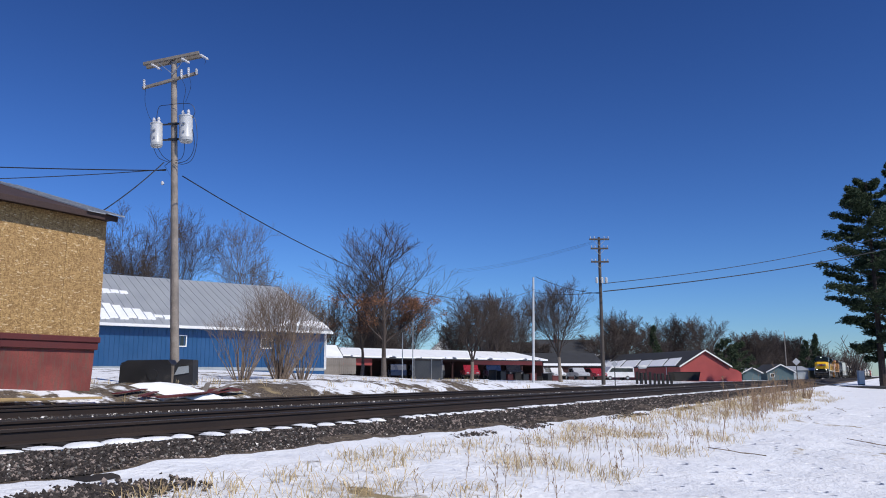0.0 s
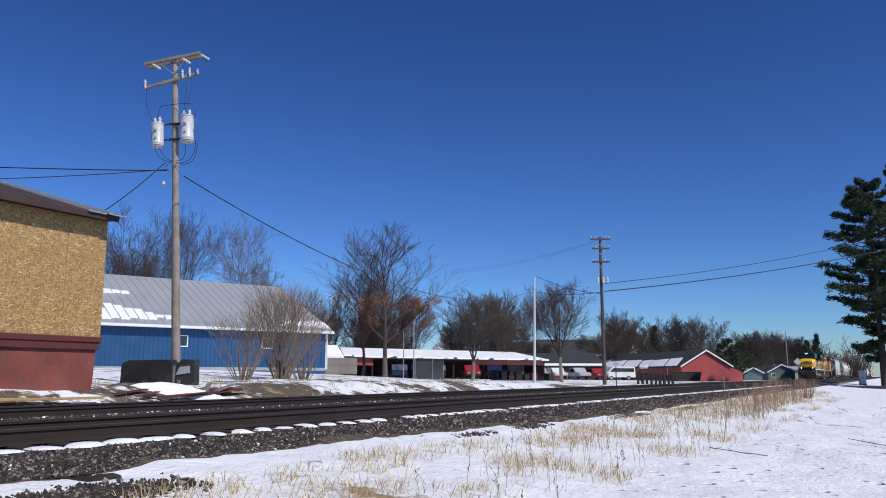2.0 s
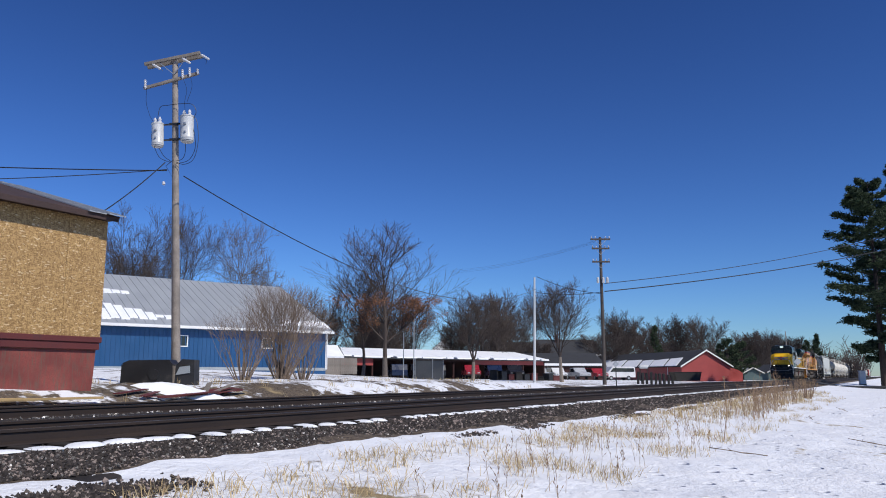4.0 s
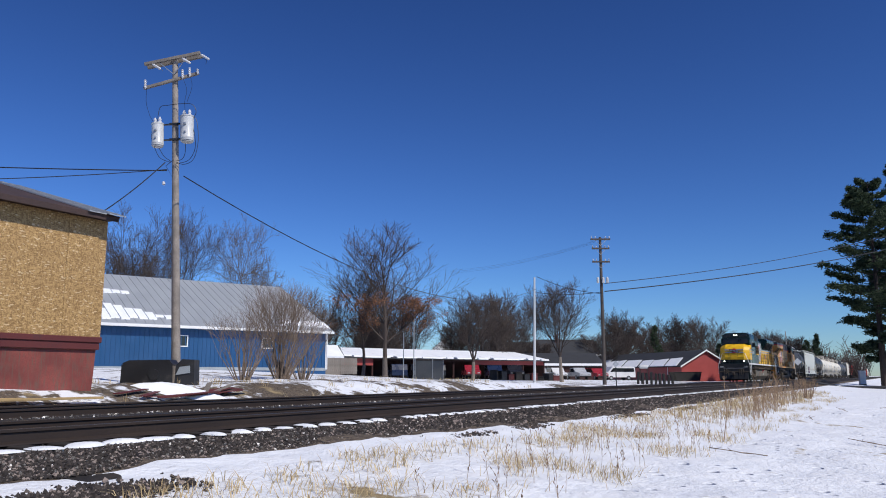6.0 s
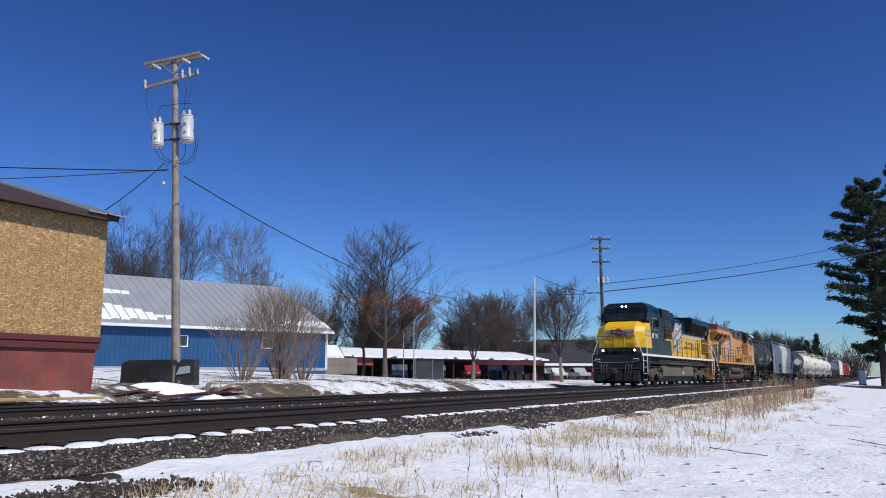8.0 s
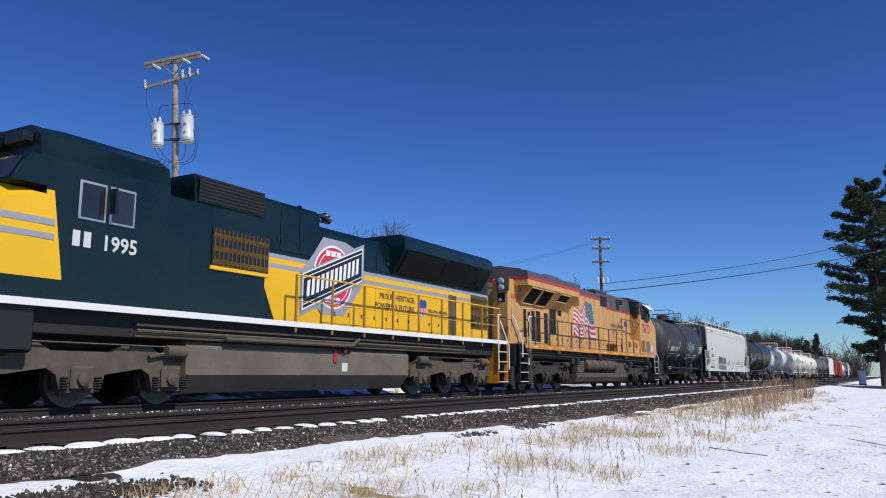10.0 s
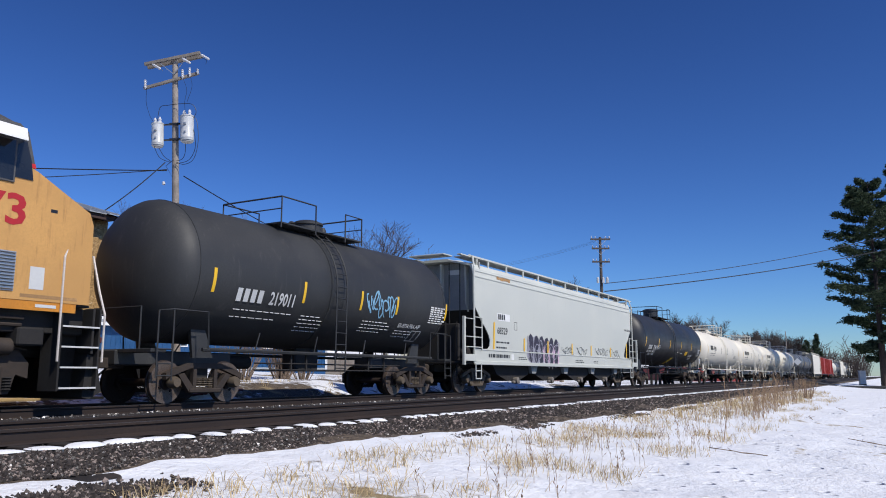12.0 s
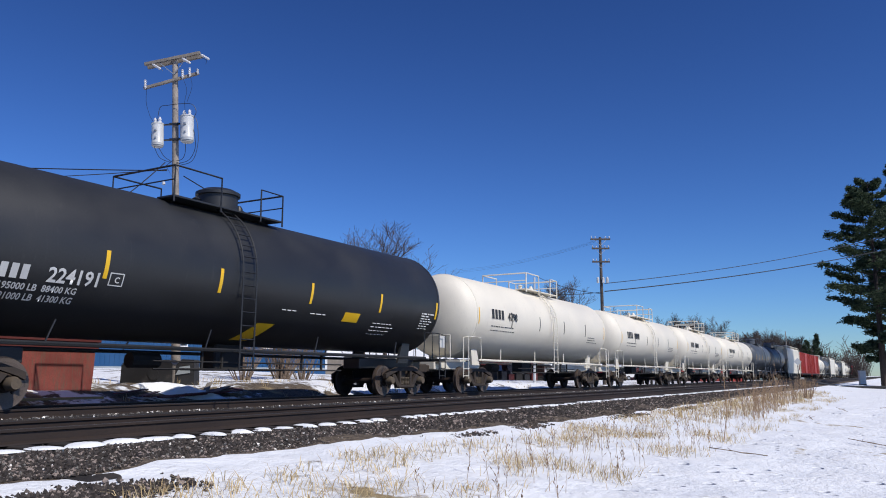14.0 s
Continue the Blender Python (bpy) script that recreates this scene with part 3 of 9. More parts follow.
def build_gable_barn():
    t = simple_house("red_barn", "long red metal barn, white-trimmed gable, patchy roof snow", (123.9, 28.4), (5.85, -6.14), 8.5, 50.0, 2.35, 2.35, RED_BARN, ROOF_DARK, cat="barn")
    rnd = random.Random(16)
    k, y = 2.35 / 4.25, 1.0
    while y < 49:
        w, top = rnd.uniform(2.5, 5.5), rnd.uniform(1.6, 2.5)
        z = lambda d: 2.35 - 0.35 * k + 0.145 + (d + 0.35) * k
        g = Geo()
        for dz in (0.0, 0.09):
            g.v += [(-0.3, y, z(-0.3) + dz), (-0.3, y + w, z(-0.3) + dz), (top * rnd.uniform(0.8, 1.0), y + w + 1.6, 0), (top, y + 1.8, 0)]
            for n in (-2, -1):
                g.v[n] = (g.v[n][0], g.v[n][1], z(g.v[n][0]) + dz)
        g.f = [(3, 2, 1, 0), (4, 5, 6, 7), (0, 1, 5, 4), (1, 2, 6, 5), (2, 3, 7, 6), (3, 0, 4, 7)]
        g.make("roof_snow", SNOW, t, "patch of old snow on the roof")
        y += w + rnd.uniform(0.1, 0.9)
    Geo().box(-0.12, -0.05, 4, 4.1, 1.0, 2.2).make("downpipe", WHITE, t)
    Geo().prism([(8.5, -0.6), (10.9, -0.6), (10.9, 1.25), (10.2, 1.7), (8.5, 2.2)], 0.3, 4.0, "y").make("annex", RED_BARN, t, "low red annex")


# ---- utility poles and wires ----
def tapered_pole(parent, h, r0, r1, mat=None):
    n = 10
    g = Geo().line([(0, 0, -0.6 + (h + 0.6) * i / n) for i in range(n + 1)], r0, 12, [r0 + (r1 - r0) * i / n for i in range(n + 1)])
    return g.make("pole", mat or WOOD_POLE, parent, smooth=True)


def insulator(parent, x, y, z, tilt=0, h=0.28, r=0.045):
    prof = [(r * 0.4, 0)] + [(r * (1.0 if i % 2 else 0.55), 0.03 + (h - 0.06) * i / 7) for i in range(8)] + [(r * 0.35, h)]
    return Geo().lathe(prof, n=8, m=pose(x, y, z, 0, tilt, 0)).make("insulator", CERAMIC, parent, "grey porcelain insulator", True)


def transformer(parent, x, y, z, h, r):
    b = Geo().lathe([(r * 0.86, 0), (r * 0.9, 0.03), (r, 0.05), (r, h * 0.12), (r * 1.02, h * 0.13), (r * 1.02, h * 0.16), (r, h * 0.17), (r, h - 0.06), (r * 1.06, h - 0.055), (r * 1.06, h - 0.02), (r * 0.9, h)], n=24, m=pose(x, y, z))
    c = b.make("transformer", GREY_PAINT, parent, "grey cylindrical pole transformer", True)
    Geo().lathe([(0.05, 0), (0.07, 0.05), (0.045, 0.1), (0.065, 0.14), (0.03, 0.24)], n=8, m=pose(x + r * 0.4, y, z + h - 0.01)).make("bushing", CERAMIC, c, smooth=True)
    Geo().lathe([(0.05, 0), (0.07, 0.05), (0.045, 0.1), (0.065, 0.14), (0.03, 0.24)], n=8, m=pose(x - r * 0.5, y + 0.05, z + h - 0.01)).make("bushing", CERAMIC, c, smooth=True)
    Geo().box(x - 0.05, x + 0.05, y - r - 0.05, y - r + 0.03, z + h * 0.6, z + h * 0.68, 0.01).box(x - 0.03, x + 0.03, y - r - 0.03, y - r + 0.02, z + h * 0.3, z + h * 0.36).make("name_plate", GALV, c)
    return c


def build_transformer_pole():
    """The nearer pole; its own x axis points across the view, to the right."""
    t = thing("utility_pole", "weathered wooden utility pole with two grey transformers and double crossarms", "utility pole")
    x, y = 19.64, 22.18
    z = 0.55
    m = local(Vector((x, y, z)), (0.49, -0.87))
    # the pole leans a little to the viewer's left
    t.matrix_world = m @ pose(0, 0, 0, 0, -3.3, 0)
    H = 12.05
    tapered_pole(t, H, 0.165, 0.10)
    for d in (-0.16, 0.16):
        Geo().box(-1.12, 1.02, -0.055, 0.055, -0.06, 0.06, 0.012, m=pose(0, d, H - 0.12, 0, -9.0, 0)).make("crossarm", WOOD_GREY, t, "grey weathered crossarm")
    Geo().box(-1.15, 0.98, -0.05, 0.05, -0.055, 0.055, 0.012, m=pose(-0.02, -0.14, H - 0.98, 0, -13.0, 0)).make("crossarm", WOOD_GREY, t, "grey weathered crossarm")
    Geo().line([(0, -0.14, H - 0.75), (-0.55, -0.16, H - 0.25)], 0.018, 4).line([(0, -0.14, H - 0.75), (0.5, -0.16, H - 0.08)], 0.018, 4).make("brace", GALV, t)
    for xx in (-1.05, 0.35, 0.62, 0.92):
        insulator(t, xx, -0.22, H - 1.05 + 0.23 * xx, 0, 0.36 if xx < 0.9 else 0.22, 0.055)
    for xx, s in ((-0.78, 1), (0.34, 1), (1.05, 1)):
        Geo().lathe([(0.02, 0)] + [(0.055 if i % 2 else 0.03, 0.04 + 0.04 * i) for i in range(8)] + [(0.02, 0.4)], n=8, m=pose(xx, -0.25, H - 0.22 + 0.15 * xx, 0, 125, 0)).make("insulator", CERAMIC, t, "strain insulator", True)
    transformer(t, 0.5, -0.18, H - 3.45, 1.02, 0.245)
    transformer(t, -0.62, -0.12, H - 3.55, 0.92, 0.215)
    br = Geo()
    for zz in (H - 2.7, H - 3.3):
        br.box(-0.42, -0.1, -0.06, 0.0, zz, zz + 0.05).box(0.1, 0.28, -0.1, 0.0, zz, zz + 0.05)
    br.box(-0.17, 0.17, -0.17, -0.1, H - 2.74, H - 2.66).box(-0.17, 0.17, -0.17, -0.1, H - 3.34, H - 3.26)
    br.make("bracket", BLACK_PLASTIC, t)
    def loop(pts, r=0.011):
        out = []
        for i in range(len(pts) - 1):
            p0, p1, p2, p3 = (Vector(pts[max(0, min(len(pts) - 1, i + k))]) for k in (-1, 0, 1, 2))
            for s in range(5):
                u = s / 5
                out.append(0.5 * ((2 * p1) + (p2 - p0) * u + (2 * p0 - 5 * p1 + 4 * p2 - p3) * u * u + (3 * p1 - p0 - 3 * p2 + p3) * u ** 3))
        out.append(Vector(pts[-1]))
        Geo().line(out, r, 5).make("jumper_wire", CABLE, t)
    y = -0.2
    loop([(0.6, y, H - 2.45), (0.85, y, H - 2.6), (0.92, y, H - 3.4), (0.75, y, H - 4.1), (0.4, y, H - 4.3), (0.1, y, H - 4.2)])
    loop([(0.5, y, H - 2.45), (0.75, y, H - 3.0), (0.8, y, H - 3.7), (0.55, y, H - 4.15), (0.1, y, H - 4.25)])
    loop([(0.45, y, H - 3.5), (0.42, y, H - 3.9), (0.3, y, H - 4.1), (0.1, y, H - 4.15)])
    loop([(-0.75, y, H - 2.7), (-0.82, y, H - 3.2), (-0.7, y, H - 3.6), (-0.5, y, H - 4.0), (-0.1, y, H - 4.2)])
    loop([(-0.55, y, H - 3.6), (-0.35, y, H - 3.95), (-0.1, y, H - 4.15)])
    loop([(-0.6, y, H - 2.6), (-0.5, y, H - 2.05), (-0.2, y, H - 1.98), (0.3, y, H - 1.95), (0.7, y, H - 2.0), (0.85, y, H - 2.3), (0.7, y, H - 2.6)])
    loop([(-1.0, y, H - 1.25), (-1.02, y, H - 1.8), (-0.9, y, H - 2.3), (-0.75, y, H - 2.6)], 0.007)
    loop([(0.35, y, H - 0.95), (0.5, y, H - 1.4), (0.42, y, H - 1.9), (0.45, y, H - 2.4)], 0.007)
    loop([(0.62, y, H - 0.85), (0.7, y, H - 1.3), (0.5, y, H - 1.9)], 0.007)
    loop([(1.05, y, H - 0.15), (1.25, y, H - 0.3), (1.22, y, H - 0.45)], 0.007)
    loop([(-0.78, y, H - 0.4), (-0.5, y, H - 0.5), (-0.4, y, H - 0.62)], 0.007)
    Geo().line([(0.0, -0.2, H - 4.1), (-0.25, -0.3, H - 4.35), (-0.05, -0.22, H - 4.75), (0.0, -0.19, H - 4.3)], 0.012, 5).make("service_drop_loop", CABLE, t)
    Geo().lathe([(0.03, 0), (0.06, 0.03), (0.06, 0.10), (0.02, 0.14)], n=8, m=pose(-0.42, -0.05, H - 5.0)).make("wire_marker", CERAMIC, t, smooth=True)
    return t


def sag_wire(p, q, sag, r, label, group="overhead wires", n=28):
    p, q = Vector(p), Vector(q)
    pts = [p.lerp(q, i / n) - Vector((0, 0, sag * 4 * (i / n) * (1 - i / n))) for i in range(n + 1)]
    g = Geo().line(pts, r, 5)
    return tagged(g.make("overhead_wire", CABLE), label, "wire", group)


def build_line_pole(x, y, h, arms, label, r0=0.17, r1=0.11, mat=None, arm_mat=None, turn=(0.49, -0.87), lean=0.0, aw=1.25):
    t = thing("utility_pole", label, "utility pole", "poles along the line")
    t.matrix_world = local(Vector((x, y, level(x, y))), turn) @ pose(0, 0, 0, 0, lean, 0)
    tapered_pole(t, h, r0, r1, mat)
    for z, w in arms:
        Geo().box(-w, w, -0.2, -0.08, z - 0.07, z + 0.07, 0.01).make("crossarm", arm_mat or WOOD_GREY, t)
        for s in (-0.9, -0.5, 0.5, 0.9):
            insulator(t, s * w, -0.14, z + 0.06, 0, 0.2, 0.05)
        Geo().line([(0, -0.14, z - 0.55), (-0.6 * w, -0.16, z - 0.05)], 0.02, 4).line([(0, -0.14, z - 0.55), (0.6 * w, -0.16, z - 0.05)], 0.02, 4).make("brace", GALV, t)
    return t


def build_poles_and_wires():
    build_transformer_pole()
    p2 = build_line_pole(63.9, 21.0, 12.5, ((12.3, 0.85), (11.5, 0.75), (10.35, 0.75)), "dark wooden utility pole with three crossarms", mat=WOOD_DARK, arm_mat=WOOD_DARK)
    for s in (-0.35, 0.1, 0.45):
        Geo().lathe([(0.1, 0), (0.11, 0.05), (0.11, 0.45), (0.06, 0.5)], n=10, m=pose(s, -0.3, 8.5)).make("cutout_can", GREY_PAINT, p2, smooth=True)
    build_line_pole(70.4, 30.1, 10.2, (), "slim pale utility pole with no crossarm", 0.14, 0.09, GREY_PAINT, lean=1.0)
    build_line_pole(262, 60, 13.5, ((13.0, 1.4), (12.0, 1.2)), "distant wooden utility pole with two crossarms")
    build_line_pole(330, 36, 13, ((12.5, 1.4), (11.5, 1.2)), "distant wooden utility pole with two crossarms")
    build_line_pole(420, 36, 13, ((12.5, 1.4),), "distant wooden utility pole with one crossarm")
    build_line_pole(215, 23, 12, (), "distant bare wooden utility pole", 0.15, 0.1)
    sag_wire((18.99, 21.61, 7.69), (69.23, 29.3, 8.87), 2.50, 0.022, "black service cable sagging between two poles")
    sag_wire((11.71, 28.32, 7.38), (18.67, 22.11, 7.89), 0.05, 0.02, "black twisted service cable to the pole")
    sag_wire((12.26, 29.5, 7.04), (18.66, 22.1, 7.93), 0.12, 0.016, "thin black service cable to the pole")
    sag_wire((15.4, 21.4, 5.55), (18.59, 22.15, 8.18), 0.10, 0.019, "black service drop to the boarded building")
    sag_wire((62.79, 20.36, 8.23), (110.29, -4.95, 18.84), 0.8, 0.03, "black cable crossing the track")
    sag_wire((62.88, 20.41, 7.58), (110.55, -4.80, 17.0), 0.6, 0.045, "thick black cable crossing the track")
    sag_wire((69.11, 29.11, 10.05), (62.82, 20.59, 7.39), 0.3, 0.025, "black cable between two poles")
    sag_wire((69.33, 29.24, 8.55), (62.8, 20.58, 7.53), 0.2, 0.025, "black cable between two poles")
    for k in range(3):
        sag_wire((62.05, 20.48 + 0.3 * k, 11.85 - 0.16 * k), (95.3, 53.0 + 0.3 * k, 15.4 - 0.2 * k), 0.5, 0.007, "thin overhead line wire across the yard")


# ---- trees ----
def grow(g, tips, p, d, length, r, depth, rnd, spread, up, twist=0.25, kids=(2, 4), seg=3, shrink=0.68):
    """One limb in a few bent pieces, then its branches."""
    q = p.copy()
    for i in range(seg):
        d = (d + Vector((rnd.gauss(0, twist), rnd.gauss(0, twist), rnd.gauss(0, twist) + up * 0.35)) * 0.35).normalized()
        e = q + d * (length / seg)
        ra, rb = r * (1 - 0.35 * i / seg), r * (1 - 0.35 * (i + 1) / seg)
        g.rod(q, e, ra, 5 if r > 0.05 else 3, rb, False)
        q = e
        if depth > 0 and i > 0:
            for _ in range(1 if rnd.random() < 0.75 else 2):
                a = d.orthogonal().normalized()
                a.rotate(Matrix.Rotation(rnd.uniform(0, 6.283), 3, d))
                c = (d * rnd.uniform(0.55, 1.0) + a * spread * rnd.uniform(0.7, 1.2)).normalized()
                grow(g, tips, q, c, length * shrink * rnd.uniform(0.75, 1.05), r * 0.52, depth - 1, rnd, spread, up, twist, kids, seg, shrink)
    if depth > 0:
        for _ in range(rnd.randint(*kids)):
            a = d.orthogonal().normalized()
            a.rotate(Matrix.Rotation(rnd.uniform(0, 6.283), 3, d))
            c = (d + a * spread * rnd.uniform(0.4, 1.0)).normalized()
            grow(g, tips, q, c, length * shrink * rnd.uniform(0.8, 1.1), r * 0.58, depth - 1, rnd, spread, up, twist, kids, seg, shrink)
    else:
        tips.append(q)


def limb(g, p, d, length, r, order, rnd, bend, up, angle, fine, dense):
    """A tapering limb that curves upward and carries smaller, shorter limbs along its length; p: its foot."""
    segs = (8, 5, 4, 3)[order]
    gap = (0.16, 0.22, 0.0, 0.0)[order]
    for i in range(segs):
        u0, u1 = i / segs, (i + 1) / segs
        d = (d + Vector((rnd.gauss(0, bend), rnd.gauss(0, bend), rnd.gauss(0, bend * 0.6) + (up * 0.22 if order else 0.05)))).normalized()
        e = p + d * (length / segs)
        ra, rb = (max(r * (1 - 0.88 * u), fine * (2.4, 1.7, 1.15, 0.8)[order]) for u in (u0, u1))
        g.rod(p, e, ra, 6 if order == 0 else 4 if order == 1 else 3, rb, False)
        if order < 3 and u1 > gap:
            for k in range((dense, 1, 1)[order] + (rnd.random() < (0.7, 0.95, 0.85)[order])):
                u = u0 + (u1 - u0) * rnd.random()
                q = p.lerp(e, (u - u0) * segs)
                a = d.orthogonal().normalized()
                a.rotate(Matrix.Rotation(rnd.uniform(0, 6.283), 3, d))
                w = radians(angle * rnd.uniform(0.75, 1.25))
                c = d * math.cos(w) + a * math.sin(w)
                size = length * (0.66, 0.60, 0.62)[order] * (1.05 - 0.52 * u) * rnd.uniform(0.75, 1.15)
                limb(g, q, c, size, max(r * (1 - 0.85 * u) * 0.5, fine), order + 1, rnd, bend, up, angle, fine, dense)
        p = e


def bare_tree(x, y, h, seed, label, width, fork=0.15, r=0.22, stems=1, bark=None, twig=None, leaves=0, bend=0.09, up=0.5, angle=42, fine=0.011, lean=0.5, group="bare trees", name="bare_tree", full=0.0):
    """A leafless tree h metres high whose crown is width metres across."""
    rnd = random.Random(seed)
    t = thing(name, label, "tree", group)
    t.matrix_world = pose(x, y, level(x, y) - 0.1)
    trunk, crown = Geo(), Geo()
    th = h * fork
    d = Vector((rnd.gauss(0, 0.02), rnd.gauss(0, 0.02), 1)).normalized()
    p = Vector((0, 0, 0))
    for i in range(5):
        e = p + (d + Vector((rnd.gauss(0, 0.03), rnd.gauss(0, 0.03), 0))) * (th / 5)
        trunk.rod(p, e, r * (1.3 if i == 0 else 1 - 0.05 * i), 9, r * (1 - 0.05 * (i + 1)), i == 0)
        p = e
    for k in range(stems):
        w = 6.283 * (k + rnd.uniform(-0.2, 0.2)) / stems + seed
        o = 0 if stems == 1 else lean * rnd.uniform(0.6, 1.1)
        c = (d + Vector((math.cos(w) * o, math.sin(w) * o, 0))).normalized()
        limb(crown, p, c, (h - th) * rnd.uniform(0.88, 1.0), r * (0.74 if stems == 1 else 0.52), 0, rnd, bend, up, angle, fine, 4 if stems == 1 else 2)
    trunk.make("trunk", bark or BARK, t, smooth=True)
    top = max(q[2] for q in crown.v)
    reach = sorted(math.hypot(q[0], q[1]) for q in crown.v)[int(0.965 * len(crown.v))]
    k, s = (h - p.z) / (top - p.z), width / 2 / reach
    wide = lambda c: s * (1 - 0.2 * full + full * (c - p.z) / (top - p.z))     # full: a crown that stays broad towards its top
    crown.v = [(p.x + (a - p.x) * wide(c), p.y + (b - p.y) * wide(c), p.z + (c - p.z) * k) for a, b, c in crown.v]
    crown.make("crown", twig or TWIG, t)
    if leaves:
        g = Geo()
        low = [q for q in crown.v if h * 0.16 < q[2] < h * 0.50 and math.hypot(q[0], q[1]) > 0.18 * width][::5]
        for _ in range(leaves // 14):
            c0 = Vector(rnd.choice(low))
            if rnd.random() > 1.25 - c0.z / (h * 0.48):
                continue
            for _ in range(14):
                q = c0 + Vector((rnd.gauss(0, 0.28), rnd.gauss(0, 0.28), rnd.gauss(0, 0.16)))
                a = Vector((rnd.gauss(0, 1), rnd.gauss(0, 1), rnd.gauss(0, 1))).normalized() * rnd.uniform(0.06, 0.13)
                b = a.orthogonal().normalized() * rnd.uniform(0.03, 0.06)
                g.add([q - a, q + b, q + a, q - b], [(0, 1, 2, 3)])
        tagged(g.make("leaves", LEAF_BROWN, t, "withered brown leaves"), kind="stuff")
    return t


def conifer(x, y, h, width, seed, label, bare=0.08, droop=0.15, clumps=2600, name="conifer", shape=0.9, z=None, blade=0.34, crown=1.0, low=0.45, tiers=5.2, flat=0.22):
    rnd = random.Random(seed)
    t = thing(name, label, "tree", "conifers")
    t.matrix_world = pose(x, y, level(x, y) - 0.1 if z is None else z)
    g = Geo()
    for i in range(8):
        g.rod((0, 0, h * i / 8), (0, 0, h * (i + 1) / 8), h * 0.017 * (1 - i / 8.5), 8, h * 0.017 * (1 - (i + 1) / 8.5), i == 0)
    limbs, needles = Geo(), Geo()
    n = int(h * tiers)
    per = max(6, clumps // n)
    for i in range(n):
        u = bare + (1 - bare) * (i + rnd.random()) / n
        reach = width * (1 - u) ** shape * min(1, low + (u - bare) * 2.4) * rnd.uniform(0.62, 1.08) * crown + 0.35
        a = rnd.uniform(0, 6.283)
        d = Vector((math.cos(a), math.sin(a), -droop + 0.35 * u)).normalized()
        p = Vector((0, 0, h * u))
        e = p + d * reach + Vector((0, 0, 0.10 * reach))
        limbs.rod(p, e, 0.03 + 0.02 * reach * 0.4, 4, 0.015, False)
        side = Vector((-d.y, d.x, 0))
        for k in range(per):
            v = rnd.uniform(0.22, 1.05) ** 0.75
            q = p.lerp(e, v) + side * rnd.gauss(0, 0.17 * reach) * (1.15 - v * 0.6) + Vector((0, 0, rnd.gauss(0, flat)))
            for _ in range(5):
                v = Vector((rnd.gauss(0, 1), rnd.gauss(0, 1), rnd.gauss(0.35, 0.5))).normalized() * blade * rnd.uniform(0.6, 1.3)
                w = v.orthogonal().normalized()
                w.rotate(Matrix.Rotation(rnd.uniform(0, 6.283), 3, v.normalized()))
                w *= blade * 0.2
                needles.add([q - w, q + v, q + w], [(0, 1, 2)])
    g.make("trunk", BARK_DARK, t, smooth=True)
    tagged(limbs.make("limb_mass", BARK_DARK, t), kind="stuff")
    needles.make("crown", NEEDLE, t)
    return t


def build_bush(x, y, h, spread, stems, seed, label, mat=None):
    rnd = random.Random(seed)
    t = thing("bare_bush", label, "bush", "bare bushes")
    t.matrix_world = pose(x, y, level(x, y) - 0.05)
    a, b, tips = Geo(), Geo(), []
    for _ in range(stems):
        w = rnd.uniform(0, 6.283)
        k = rnd.uniform(0.1, 1.0)
        p = Vector((0.35 * k * math.cos(w), 0.35 * k * math.sin(w), 0))
        d = Vector((math.cos(w) * spread * k, math.sin(w) * spread * k, 1)).normalized()
        grow(a, tips, p, d, h * rnd.uniform(0.34, 0.46), 0.028, 0, rnd, 0.4, 0.3, 0.2)
    for q in list(tips):
        for _ in range(3):
            d = Vector((q.x * 0.35 + rnd.gauss(0, 0.3), q.y * 0.35 + rnd.gauss(0, 0.3), 1)).normalized()
            grow(b, [], q, d, h * rnd.uniform(0.22, 0.34), 0.011, 2, rnd, 0.45, 0.35, 0.25, (1, 2), 2, 0.7)
    tagged(a.make("brush", mat or TWIG_TAN, t), kind="stuff")
    tagged(b.make("twig_mass", mat or TWIG_TAN, t), kind="stuff")


